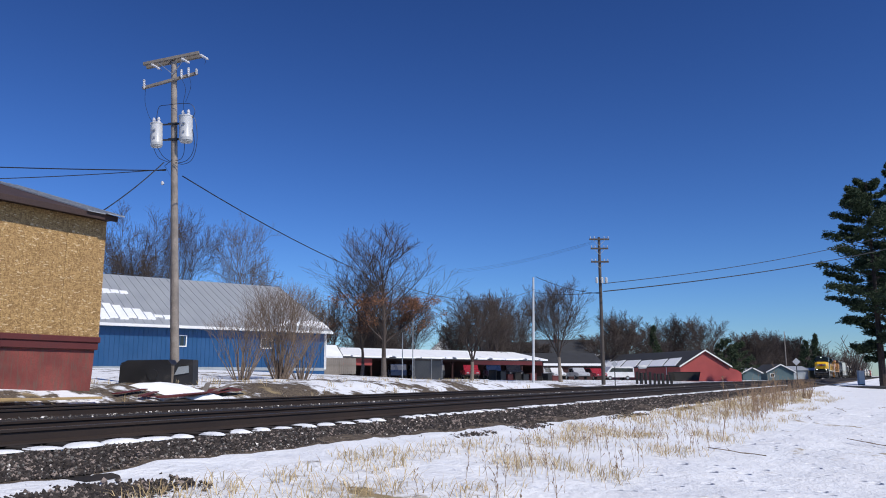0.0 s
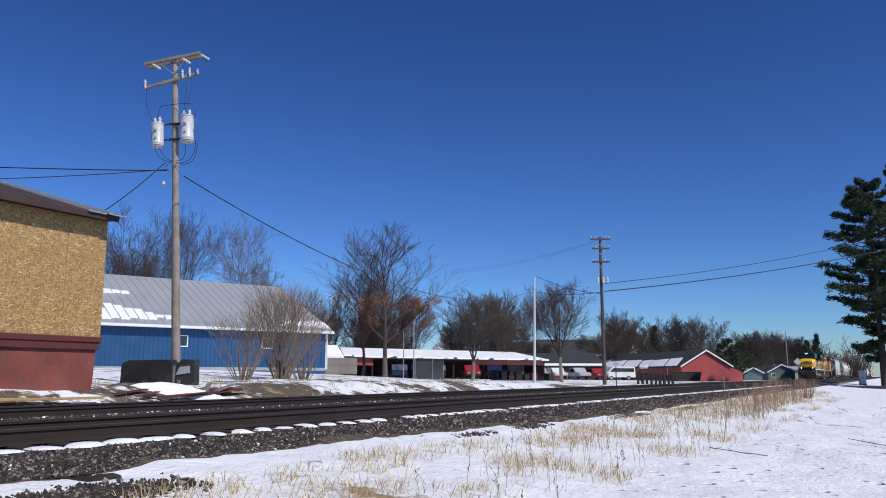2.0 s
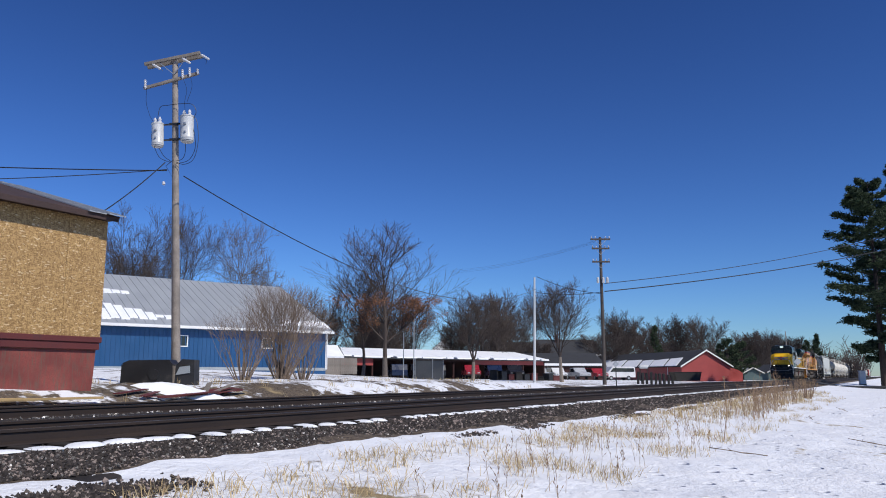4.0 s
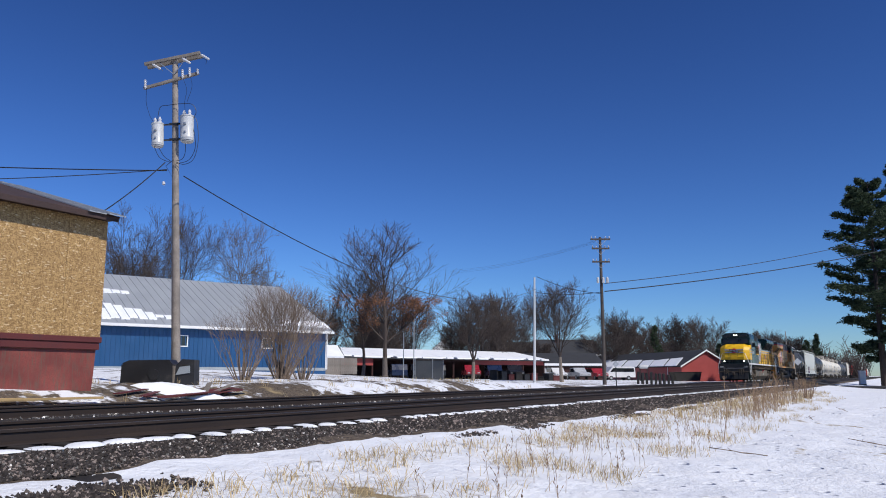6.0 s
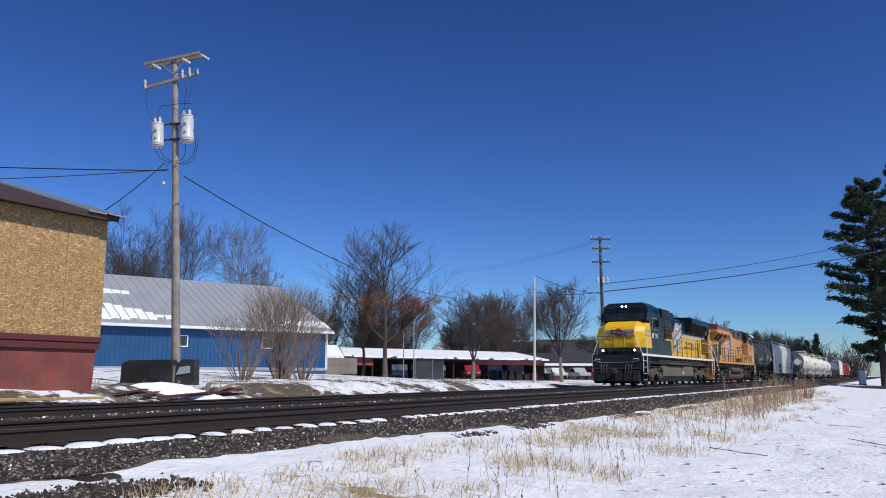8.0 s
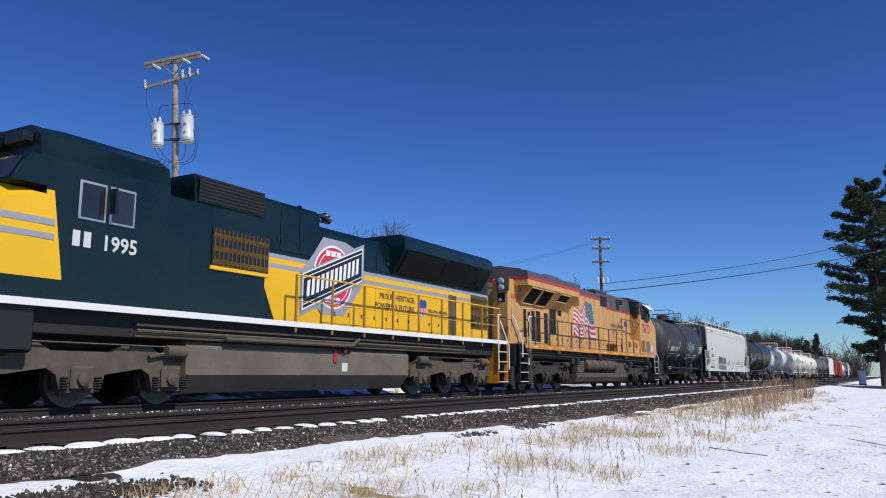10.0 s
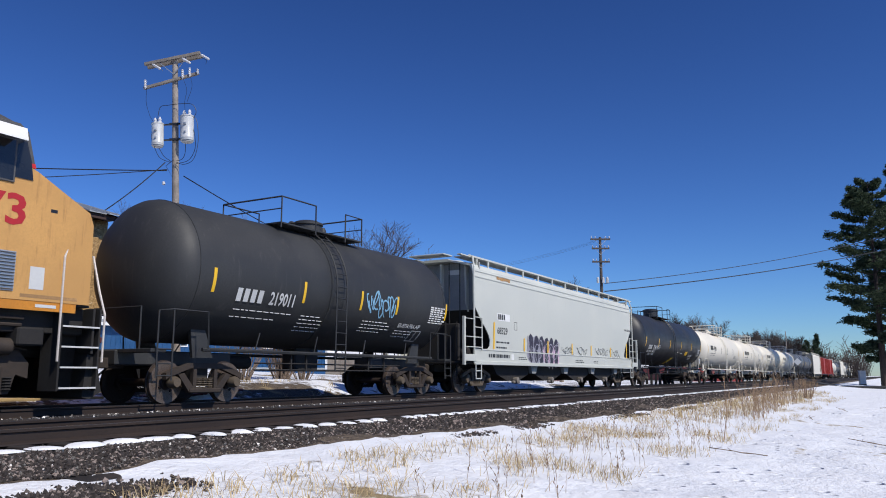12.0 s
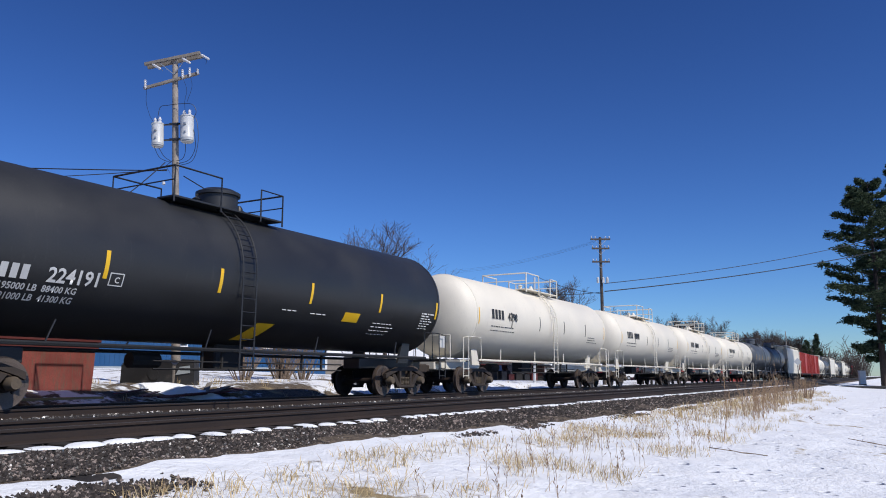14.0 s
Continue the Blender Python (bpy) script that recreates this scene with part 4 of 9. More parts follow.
def build_trees():
    bare_tree(63.1, 42.5, 15.9, 3, "tall bare oak with withered brown leaves on its lower limbs", 10.6, 0.13, 0.30, leaves=24000, bend=0.05, up=0.65, angle=41, fine=0.013, full=0.3)
    bare_tree(66.5, 51.5, 9.8, 14, "bare tree with upright limbs behind the blue barn", 7.0, 0.14, 0.2, 2, up=0.8, angle=36, fine=0.011, lean=0.3)
    bare_tree(66.5, 47.5, 11.8, 15, "bare reddish-brown oak behind the blue barn", 7.0, 0.14, 0.22, leaves=2600, bend=0.05, up=0.6, fine=0.011)
    bare_tree(71.9, 37.6, 10.0, 5, "bare tree with a pale forked trunk in the snowy yard", 6.2, 0.2, 0.22, 3, BARK_PALE, up=0.5, angle=38, fine=0.011, lean=0.35)
    bare_tree(76.3, 29.6, 11.0, 8, "bare tree with a slender grey trunk in the snowy yard", 7.4, 0.24, 0.2, 4, BARK_PALE, bend=0.06, up=0.5, angle=36, fine=0.011, lean=0.42)
    bare_tree(94.7, 58.7, 11.8, 16, "bare tree behind the open shed", 8.0, 0.14, 0.2, 2, up=0.5, fine=0.015, lean=0.35)
    bare_tree(98.5, 65.0, 14.6, 17, "bare tree behind the open shed", 9.0, 0.14, 0.2, 3, up=0.5, fine=0.016, lean=0.4)
    bare_tree(113.0, 57.0, 15.0, 18, "dense bare tree behind the open shed", 9.5, 0.14, 0.24, 3, up=0.5, fine=0.018, lean=0.4)
    bare_tree(104.0, 50.8, 13.6, 19, "dense bare tree behind the open shed", 9.0, 0.14, 0.24, 3, up=0.5, fine=0.018, lean=0.4)
    bare_tree(111.5, 51.8, 14.0, 28, "dense bare tree behind the open shed", 8.5, 0.14, 0.24, 3, up=0.5, fine=0.016, lean=0.4)
    bare_tree(119.0, 53.5, 14.4, 29, "dense bare tree behind the dark barn", 9.0, 0.14, 0.24, 3, up=0.5, fine=0.016, lean=0.4)
    bare_tree(65.9, 64.2, 19.8, 21, "bare maple with crooked pale limbs behind the blue barn", 9.0, 0.32, 0.30, 2, BARK_PALE, BARK, bend=0.17, up=0.35, angle=46, fine=0.013, lean=0.4)
    bare_tree(60.6, 68.6, 20.0, 22, "bare maple with a rounded crown behind the blue barn", 8.6, 0.28, 0.25, 3, bend=0.10, up=0.45, fine=0.013, lean=0.4)
    bare_tree(70.1, 64.2, 15.0, 23, "bare tree with crooked limbs behind the blue barn", 7.0, 0.3, 0.22, 2, BARK_PALE, BARK, bend=0.15, up=0.3, fine=0.013)
    bare_tree(46.2, 59.1, 16.0, 24, "bare tree behind the boarded building", 9.0, 0.3, 0.22, 2, bend=0.15, up=0.3, fine=0.013)
    bare_tree(52.0, 66.4, 14.0, 25, "low dense bare tree behind the blue barn", 9.0, 0.15, 0.22, 3, up=0.4, fine=0.013)
    bare_tree(48.0, 64.0, 13.6, 26, "low dense bare tree behind the blue barn", 8.5, 0.15, 0.22, 3, up=0.4, fine=0.013)
    bare_tree(57.0, 68.5, 14.6, 27, "low dense bare tree behind the blue barn", 8.5, 0.15, 0.22, 3, up=0.4, fine=0.013)
    build_bush(29.5, 26.0, 4.6, 0.55, 70, 31, "large bare multi-stemmed bush with tan twigs")
    build_bush(27.5, 26.6, 3.2, 0.6, 30, 32, "smaller bare tan bush beside a large one")
    build_bush(31.5, 26.3, 3.0, 0.6, 24, 33, "smaller bare tan bush beside a large one")
    conifer(108, 1.0, 25.2, 8.0, 41, "tall dark pine beside the road crossing", 0.13, 0.06, 21000, shape=0.45, blade=0.36, name="pine_tree", low=0.28, tiers=3.8, flat=0.17)
    conifer(121, -2.6, 30.0, 8.4, 42, "tall dark pine beside the road crossing", 0.10, 0.04, 14000, shape=0.55, blade=0.42, name="pine_tree", low=0.3, tiers=2.8, flat=0.18)
    conifer(159.3, 27.9, 7.6, 4.2, 43, "dark spreading cedar behind the red barn", 0.04, 0.0, 1300, shape=0.5, blade=0.4)
    conifer(166, 26.4, 7.2, 4.2, 44, "dark spreading cedar behind the red barn", 0.04, 0.0, 1300, shape=0.5, blade=0.4)
    conifer(162.6, 42.4, 11.0, 2.2, 45, "narrow dark spruce among bare trees", 0.05, 0.2, 900, blade=0.4)
    conifer(280, 21.0, 14.0, 3.2, 46, "dark spruce near the line", 0.05, 0.2, 1200, blade=0.6)
    conifer(262, 22.5, 11.5, 3.4, 47, "dark spruce near the line", 0.05, 0.2, 1000, blade=0.55)
    # far bare trees: two grown shapes set out in a loop
    a = bare_tree(194.2, 38.2, 16.0, 51, "distant bare tree with a rounded crown", 11.5, 0.16, 0.3, 3, group="distant bare trees", fine=0.024, lean=0.4)
    b = bare_tree(168.9, 51.7, 13.5, 52, "distant bare tree with a rounded crown", 10.5, 0.16, 0.3, 4, group="distant bare trees", fine=0.024, lean=0.45, bend=0.07)
    rnd = random.Random(9)
    spots = [(147, 48), (160, 56), (175, 53), (184, 50), (194, 48), (205, 49), (200, 44), (240, 36), (238, 32), (255, 36), (262, 31), (288, 28), (300, 33), (320, 30), (275, 34),
             (120, 85), (112, 78), (102, 70), (100, 82), (142, 60), (138, 66), (114, 63), (90, 61), (98, 70), (124, 58), (130, 84), (146, 76), (155, 66), (88, 72), (92, 86), (80, 84), (70, 82), (64, 74), (58, 82)]
    for i, (x, y) in enumerate(spots):
        s = rnd.uniform(0.8, 1.05) * (0.72 if x < 165 else 1.0)
        o = copy_thing((a, b)[i % 2], pose(x, y, level(x, y) - 0.1, 0, 0, rnd.uniform(0, 360)))
        o.scale = (s, s, s * rnd.uniform(0.9, 1.1))
    # the woods that close the view
    g = Geo()
    for i in range(520):
        x = 300 + 500 * rnd.random() ** 1.5
        y = rnd.uniform(-0.02, 0.22) * x + rnd.uniform(0, 40) + (20 if i % 3 else 8)
        h = rnd.uniform(8, 15)
        for k in range(16):
            w = rnd.uniform(0, 6.283)
            p = Vector((x + rnd.gauss(0, 0.8), y + rnd.gauss(0, 0.8), -0.5 + h * 0.15 * rnd.random()))
            d = Vector((math.cos(w) * 0.45, math.sin(w) * 0.45, 1)).normalized()
            e = p + d * h * rnd.uniform(0.6, 1.0)
            g.rod(p, e, 0.16, 3, 0.05, False)
            for _ in range(5):
                q = p.lerp(e, rnd.uniform(0.35, 1.0))
                v = Vector((rnd.gauss(0, 1), rnd.gauss(0, 1), rnd.uniform(0.2, 1.6))).normalized()
                g.rod(q, q + v * rnd.uniform(1.5, 3.5), 0.09, 3, 0.03, False)
    tagged(g.make("far_woods", TWIG), "distant bare grey-brown woods along the line", "woods", kind="stuff")


build_boarded_building()
build_blue_barn()
build_open_shed()
build_gable_barn()
simple_house("white_house", "white gabled house with a dark green roof", (128.5, 77.0), (0.55, -0.83), 6.6, 10.0, 4.6, 3.0, WHITE, ROOF_GREEN, ((1.2, 3.4, 0.9, 1.4), (4.2, 3.4, 0.9, 1.4)))
simple_house("grey_house", "grey-roofed house half hidden by bare trees", (136.0, 68.5), (0.5, -0.86), 9, 8, 4.0, 3.2, GREY_SIDING, ROOF_DARK, snow=0.3, front_gable=False, chimney=True)
simple_house("dark_barn", "low dark barn with snow along its eave", (116, 50), (0.62, -0.78), 12, 10, 2.2, 2.0, SHED_DARK, ROOF_DARK, snow=0.14, front_gable=False, cat="barn")
simple_house("dark_house", "dark-roofed house with a snow strip on the ridge", (150, 62), (0.6, -0.8), 12, 10, 4.6, 3.6, GREY_SIDING, ROOF_DARK, snow=0.15, front_gable=False, chimney=True)
simple_house("teal_garage", "small dull teal garage with a snowy roof", (164, 25.6), (0.5, -0.86), 3.6, 8, 1.5, 0.9, TEAL_SIDING, ROOF_GREY, snow=0.8, cat="garage")
simple_house("teal_garage", "dull teal metal garage with a dark roof", (171, 22.0), (0.5, -0.86), 5.4, 8, 1.7, 1.4, TEAL_SIDING, ROOF_DARK, ((0.6, 0.6, 0.9, 0.8),), cat="garage")
simple_house("pale_shed", "low grey building beside the line", (206, 22.5), (0.6, -0.8), 6, 6, 2.3, 0.8, GREY_SIDING, ROOF_GREY, front_gable=False, cat="building")
simple_house("cream_shed", "small cream building beside the line", (214, 17.8), (0.5, -0.86), 3, 4, 2.4, 0.5, WOOD_NEW, ROOF_GREY, front_gable=False, cat="building")
build_poles_and_wires()
build_trees()


# ---- train: paints ----
LOCO_YELLOW = paint("heritage_yellow_enamel", (0.78, 0.44, 0.006), 0.52, var=0.05, scale=0.6, dirt=(0.45, 0.25, 0.02), dirty=0.02, streak=True, bump=0.02)
LOCO_GREEN = paint("dark_green_enamel", (0.002, 0.012, 0.010), 0.28, var=0.12, scale=0.6, bump=0.02)
STRIPE_GREY = paint("grey_stripe_enamel", (0.30, 0.31, 0.36), 0.4, var=0.06, bump=0.0)
ARMOUR = paint("faded_armour_yellow", (0.57, 0.305, 0.092), 0.5, var=0.09, scale=0.7, dirt=(0.27, 0.125, 0.042), dirty=0.26, streak=True, bump=0.05)
ARMOUR_SILL = paint("orange_sill_paint", (0.62, 0.24, 0.02), 0.5, var=0.2, dirt=(0.2, 0.08, 0.03), dirty=0.3)
# yellow rail posts' shaded side is put into this brown
POST_BROWN = paint("brown_shaded_yellow", (0.30, 0.165, 0.02), 0.6, var=0.2)
ROOF_PAINT = paint("harbour_grey_roof", (0.075, 0.073, 0.072), 0.6, var=0.15, dirt=(0.04, 0.035, 0.03), dirty=0.2)
RED_STRIPE = paint("red_stripe_enamel", (0.55, 0.02, 0.02), 0.45, var=0.08, bump=0.0)
NUM_RED = paint("red_number_paint", (0.42, 0.015, 0.02), 0.5, var=0.06, bump=0.0)
WHITE_PAINT = paint("white_enamel", (0.80, 0.79, 0.76), 0.4, var=0.05, bump=0.0)
FLAG_BLUE = paint("faded_flag_blue", (0.045, 0.10, 0.13), 0.5, var=0.2, bump=0.0)
FLAG_RED = paint("faded_flag_red", (0.42, 0.045, 0.06), 0.5, var=0.2, bump=0.0)
FLAG_WHITE = paint("faded_flag_white", (0.62, 0.56, 0.50), 0.5, var=0.15, bump=0.0)
SHIELD_BLUE = paint("blue_emblem_paint", (0.02, 0.06, 0.36), 0.4, bump=0.0)
LOGO_RED = paint("red_emblem_paint", (0.58, 0.03, 0.06), 0.4, bump=0.0)
LOGO_BLACK = paint("black_emblem_paint", (0.012, 0.014, 0.02), 0.4, bump=0.0)
TRUCK = paint("grimy_truck_steel", (0.040, 0.029, 0.022), 0.8, var=0.25, scale=3, dirt=(0.035, 0.025, 0.02), dirty=0.3)
TRUCK_DARK = paint("sooty_and_shade_dark", (0.02, 0.018, 0.017), 0.85, var=0.3)
TRUCK_GREY = paint("dusty_grey_truck", (0.10, 0.076, 0.052), 0.75, var=0.2, scale=3, dirt=(0.05, 0.04, 0.035), dirty=0.3)
TANK_GREY = paint("dusty_fuel_tank", (0.155, 0.128, 0.093), 0.6, var=0.2, scale=1.2, dirt=(0.10, 0.08, 0.065), dirty=0.25)
WHEEL = paint("rusty_wheel_steel", (0.032, 0.021, 0.017), 0.7, 0.3, var=0.25, scale=4)
WHEEL_RIM = paint("polished_wheel_tread", (0.17, 0.13, 0.105), 0.5, 0.6, var=0.15)
GRILLE = paint("dark_grille", (0.012, 0.012, 0.012), 0.6, var=0.2)
GRILLE_BROWN = paint("brown_screen", (0.10, 0.065, 0.03), 0.6, var=0.2)
TANK_BLACK = paint("black_tank_enamel", (0.020, 0.021, 0.023), 0.48, var=0.16, scale=0.5, dirt=(0.055, 0.052, 0.05), dirty=0.12, streak=True, bump=0.04)
TANK_BLACK_OLD = paint("dull_black_tank_paint", (0.030, 0.031, 0.032), 0.6, var=0.2, scale=0.5, dirt=(0.075, 0.07, 0.066), dirty=0.22, streak=True, bump=0.05)
TANK_WHITE = paint("cream_white_tank_paint", (0.72, 0.67, 0.565), 0.5, var=0.05, scale=0.6, dirt=(0.42, 0.34, 0.24), dirty=0.10, streak=True, bump=0.03)
TANK_SHADED = paint("blue_grey_shade_tank", (0.075, 0.085, 0.10), 0.5, var=0.12, scale=0.6, dirt=(0.14, 0.13, 0.12), dirty=0.12, streak=True)
HOPPER = paint("pale_grey_hopper_paint", (0.54, 0.55, 0.495), 0.5, var=0.04, scale=0.5, dirt=(0.40, 0.36, 0.30), dirty=0.04, streak=True, bump=0.03)
HOPPER_DARK = paint("grey_slope_sheet", (0.30, 0.31, 0.30), 0.6, var=0.15)
BOX_RED = paint("red_boxcar_paint", (0.36, 0.04, 0.03), 0.6, var=0.12, dirt=(0.16, 0.05, 0.04), dirty=0.2, streak=True)
REFLECT = paint("yellow_reflector", (0.85, 0.50, 0.02), 0.4, var=0.05, bump=0.0)
MARK_WHITE = paint("white_stencil", (0.62, 0.62, 0.60), 0.6, var=0.1, bump=0.0)
MARK_BLACK = paint("black_stencil", (0.02, 0.022, 0.024), 0.6, var=0.1, bump=0.0)
SPRAY_BLUE = paint("pale_blue_spray", (0.22, 0.44, 0.60), 0.6, bump=0.0)
SPRAY_DARK = paint("dark_violet_spray", (0.035, 0.03, 0.05), 0.6, var=0.4, scale=3, dirt=(0.18, 0.17, 0.22), dirty=0.3, bump=0.0)
SPRAY_PINK = paint("pink_spray", (0.60, 0.42, 0.52), 0.6, var=0.1, bump=0.0)
SPRAY_GREY = paint("grey_spray", (0.34, 0.33, 0.38), 0.6, bump=0.0)
RUST = paint("rust_stain", (0.42, 0.24, 0.10), 0.8, var=0.3)
LAMP = glow("headlight_glow", (1.0, 0.93, 0.78), 7.0)
LENS = paint("lamp_lens", (0.35, 0.35, 0.36), 0.15)


# ---- train: shared pieces ----
def text_on(name, body, size, x, z, y, mat, parent, wrap=None, shear=0.0, mirror=False, squeeze=1.0, centre=False, fit=None):
    """Lettering on the near side, as flat mesh; wrap=(radius, height of axis) lays it on a tank."""
    cu = bpy.data.curves.new(name, "FONT")
    cu.body, cu.size, cu.shear, cu.align_x = body, size, shear, "CENTER" if centre else "LEFT"
    cu.resolution_u, cu.offset = 2, size * 0.022
    tmp = bpy.data.objects.new(name, cu)
    scene.collection.objects.link(tmp)
    bpy.context.view_layer.update()
    me = bpy.data.meshes.new_from_object(tmp.evaluated_get(bpy.context.evaluated_depsgraph_get()))
    bpy.data.objects.remove(tmp)
    if fit:
        xs = [v.co.x for v in me.vertices]
        squeeze = fit / max(max(xs) - min(xs), 0.01)
    for v in me.vertices:
        a, b = x + v.co.x * squeeze, z + v.co.y
        yy = -math.sqrt(max(wrap[0] ** 2 - (b - wrap[1]) ** 2, 0.01)) - 0.024 if wrap else y
        v.co = (a, yy, b)
    me.materials.clear()
    me.materials.append(mat)
    me.update()
    ob = new(name, me)
    ob.parent = parent
    return ob


def patch(name, x0, x1, z0, z1, y, mat, parent, wrap=None, slant=0.0, label=""):
    """A painted or stuck-on plate on the near side: one strip, bent to the tank where it lies on one."""
    n = 6 if wrap else 1
    g = Geo()
    for i in range(n + 1):
        z = z0 + (z1 - z0) * i / n
        yy = -math.sqrt(max(wrap[0] ** 2 - (z - wrap[1]) ** 2, 0.01)) - 0.008 if wrap else y
        k = slant * (z - z0)
        g.v += [(x0 + k, yy + 0.005, z), (x0 + k, yy, z), (x1 + k, yy, z), (x1 + k, yy + 0.005, z)]
    for i in range(n):
        a, b = 4 * i, 4 * i + 4
        g.f += [(a, a + 1, b + 1, b), (a + 1, a + 2, b + 2, b + 1), (a + 2, a + 3, b + 3, b + 2)]
    g.f += [(0, 3, 2, 1), (4 * n, 4 * n + 1, 4 * n + 2, 4 * n + 3)]
    return g.make(name, mat, parent, label)


def bars(name, x, z, w, rows, parent, mat, wrap=None, y=0.0, h=0.06, gap=0.10, seed=1):
    """Small stencilled lines that cannot be read, as plain bars of their size."""
    rnd = random.Random(seed)
    g = Geo()
    for r in range(rows):
        zz, xx = z - r * gap, x
        end = x + w * rnd.uniform(0.75, 1.0)
        while xx < end:
            l = rnd.uniform(0.08, 0.22)
            yy = -math.sqrt(max(wrap[0] ** 2 - (zz - wrap[1]) ** 2, 0.01)) - 0.009 if wrap else y
            g.add([(xx, yy, zz), (xx + l, yy, zz), (xx + l, yy, zz + h), (xx, yy, zz + h)], [(0, 1, 2, 3)])
            xx += l + 0.05
    return tagged(g.make(name, mat, parent), kind="stuff")


def strokes(name, x, z, w, h, count, seed, mat, parent, wrap=None, y=0.0, thick=0.02):
    """A spray scribble: looping flat strokes."""
    rnd = random.Random(seed)
    g = Geo()
    for k in range(count):
        cx, cz = x + w * (k + 0.5) / count, z + h * rnd.uniform(0.35, 0.65)
        a0, sx, sz = rnd.uniform(0, 6.28), w / count * rnd.uniform(0.5, 0.9), h * rnd.uniform(0.3, 0.55)
        p = []
        for i in range(15):
            u = i / 14
            p.append((cx + sx * math.sin(a0 + 7 * u) + sx * 0.8 * (u - 0.5), cz + sz * math.cos(a0 * 1.7 + 5.5 * u) * (1 - 0.3 * u)))
        for (xa, za), (xb, zb) in zip(p[:-1], p[1:]):
            d = Vector((xb - xa, zb - za))
            if d.length < 1e-4:
                continue
            nrm = Vector((-d.y, d.x)).normalized() * thick * rnd.uniform(0.6, 1.0)
            q = [(xa - nrm.x, za - nrm.y), (xb - nrm.x, zb - nrm.y), (xb + nrm.x, zb + nrm.y), (xa + nrm.x, za + nrm.y)]
            g.add([(u, (-math.sqrt(max(wrap[0] ** 2 - (v - wrap[1]) ** 2, 0.01)) - 0.010 if wrap else y), v) for u, v in q], [(0, 1, 2, 3)])
    return tagged(g.make(name, mat, parent), kind="stuff")


WHEEL_MESH = {}


def wheelset(parent, x, r, spokes=False):
    """Two wheels on an axle; x is its place along the vehicle."""
    if r not in WHEEL_MESH:
        g, rim = Geo(), Geo()
        for s in (-1, 1):
            prof = [(0.085, 0.62), (0.16, 0.62), (0.17, 0.70), (r * 0.55, 0.725), (r * 0.84, 0.69), (r * 0.85, 0.665), (r * 0.985, 0.665), (r + 0.028, 0.69), (r + 0.028, 0.71), (r, 0.72)]
            back = [(r, 0.80), (r * 0.86, 0.80), (r * 0.84, 0.76), (r * 0.5, 0.765), (0.17, 0.80), (0.14, 0.83), (0.085, 0.83)]
            g.lathe([(a, s * b) for a, b in prof], "y", 28)
            if s < 0:
                rim.lathe([(a, s * b) for a, b in ((r * 0.86, 0.80), (r * 0.995, 0.803), (r, 0.72), (r * 0.98, 0.70))], "y", 28)
            g.lathe([(a, s * b) for a, b in back], "y", 28)
            for k in range(4):
                a = k * math.pi / 2
                g.box(-0.03, 0.03, s * 0.795, s * 0.835, r * 0.42, r * 0.50, m=Matrix.Rotation(a, 4, "Y"))
        g.lathe([(0.085, -0.62), (0.085, 0.62)], "y", 12).lathe([(0.075, -1.08), (0.075, 1.08)], "y", 10)
        WHEEL_MESH[r] = (g, rim)
    g, rim = WHEEL_MESH[r]
    if isinstance(g, Geo):
        w = g.make("wheelset", WHEEL, parent, "rusty steel wheelset", True)
        q = rim.make("tread", WHEEL_RIM, w, "bright worn wheel tread", True)
        WHEEL_MESH[r] = (w.data, q.data)
    else:
        w = tagged(new("wheelset", g), "rusty steel wheelset")
        w.parent = parent
        q = tagged(new("tread", rim), "bright worn wheel tread")
        q.parent = w
    w.location = (x, 0, r)
    return w


FREIGHT = {}


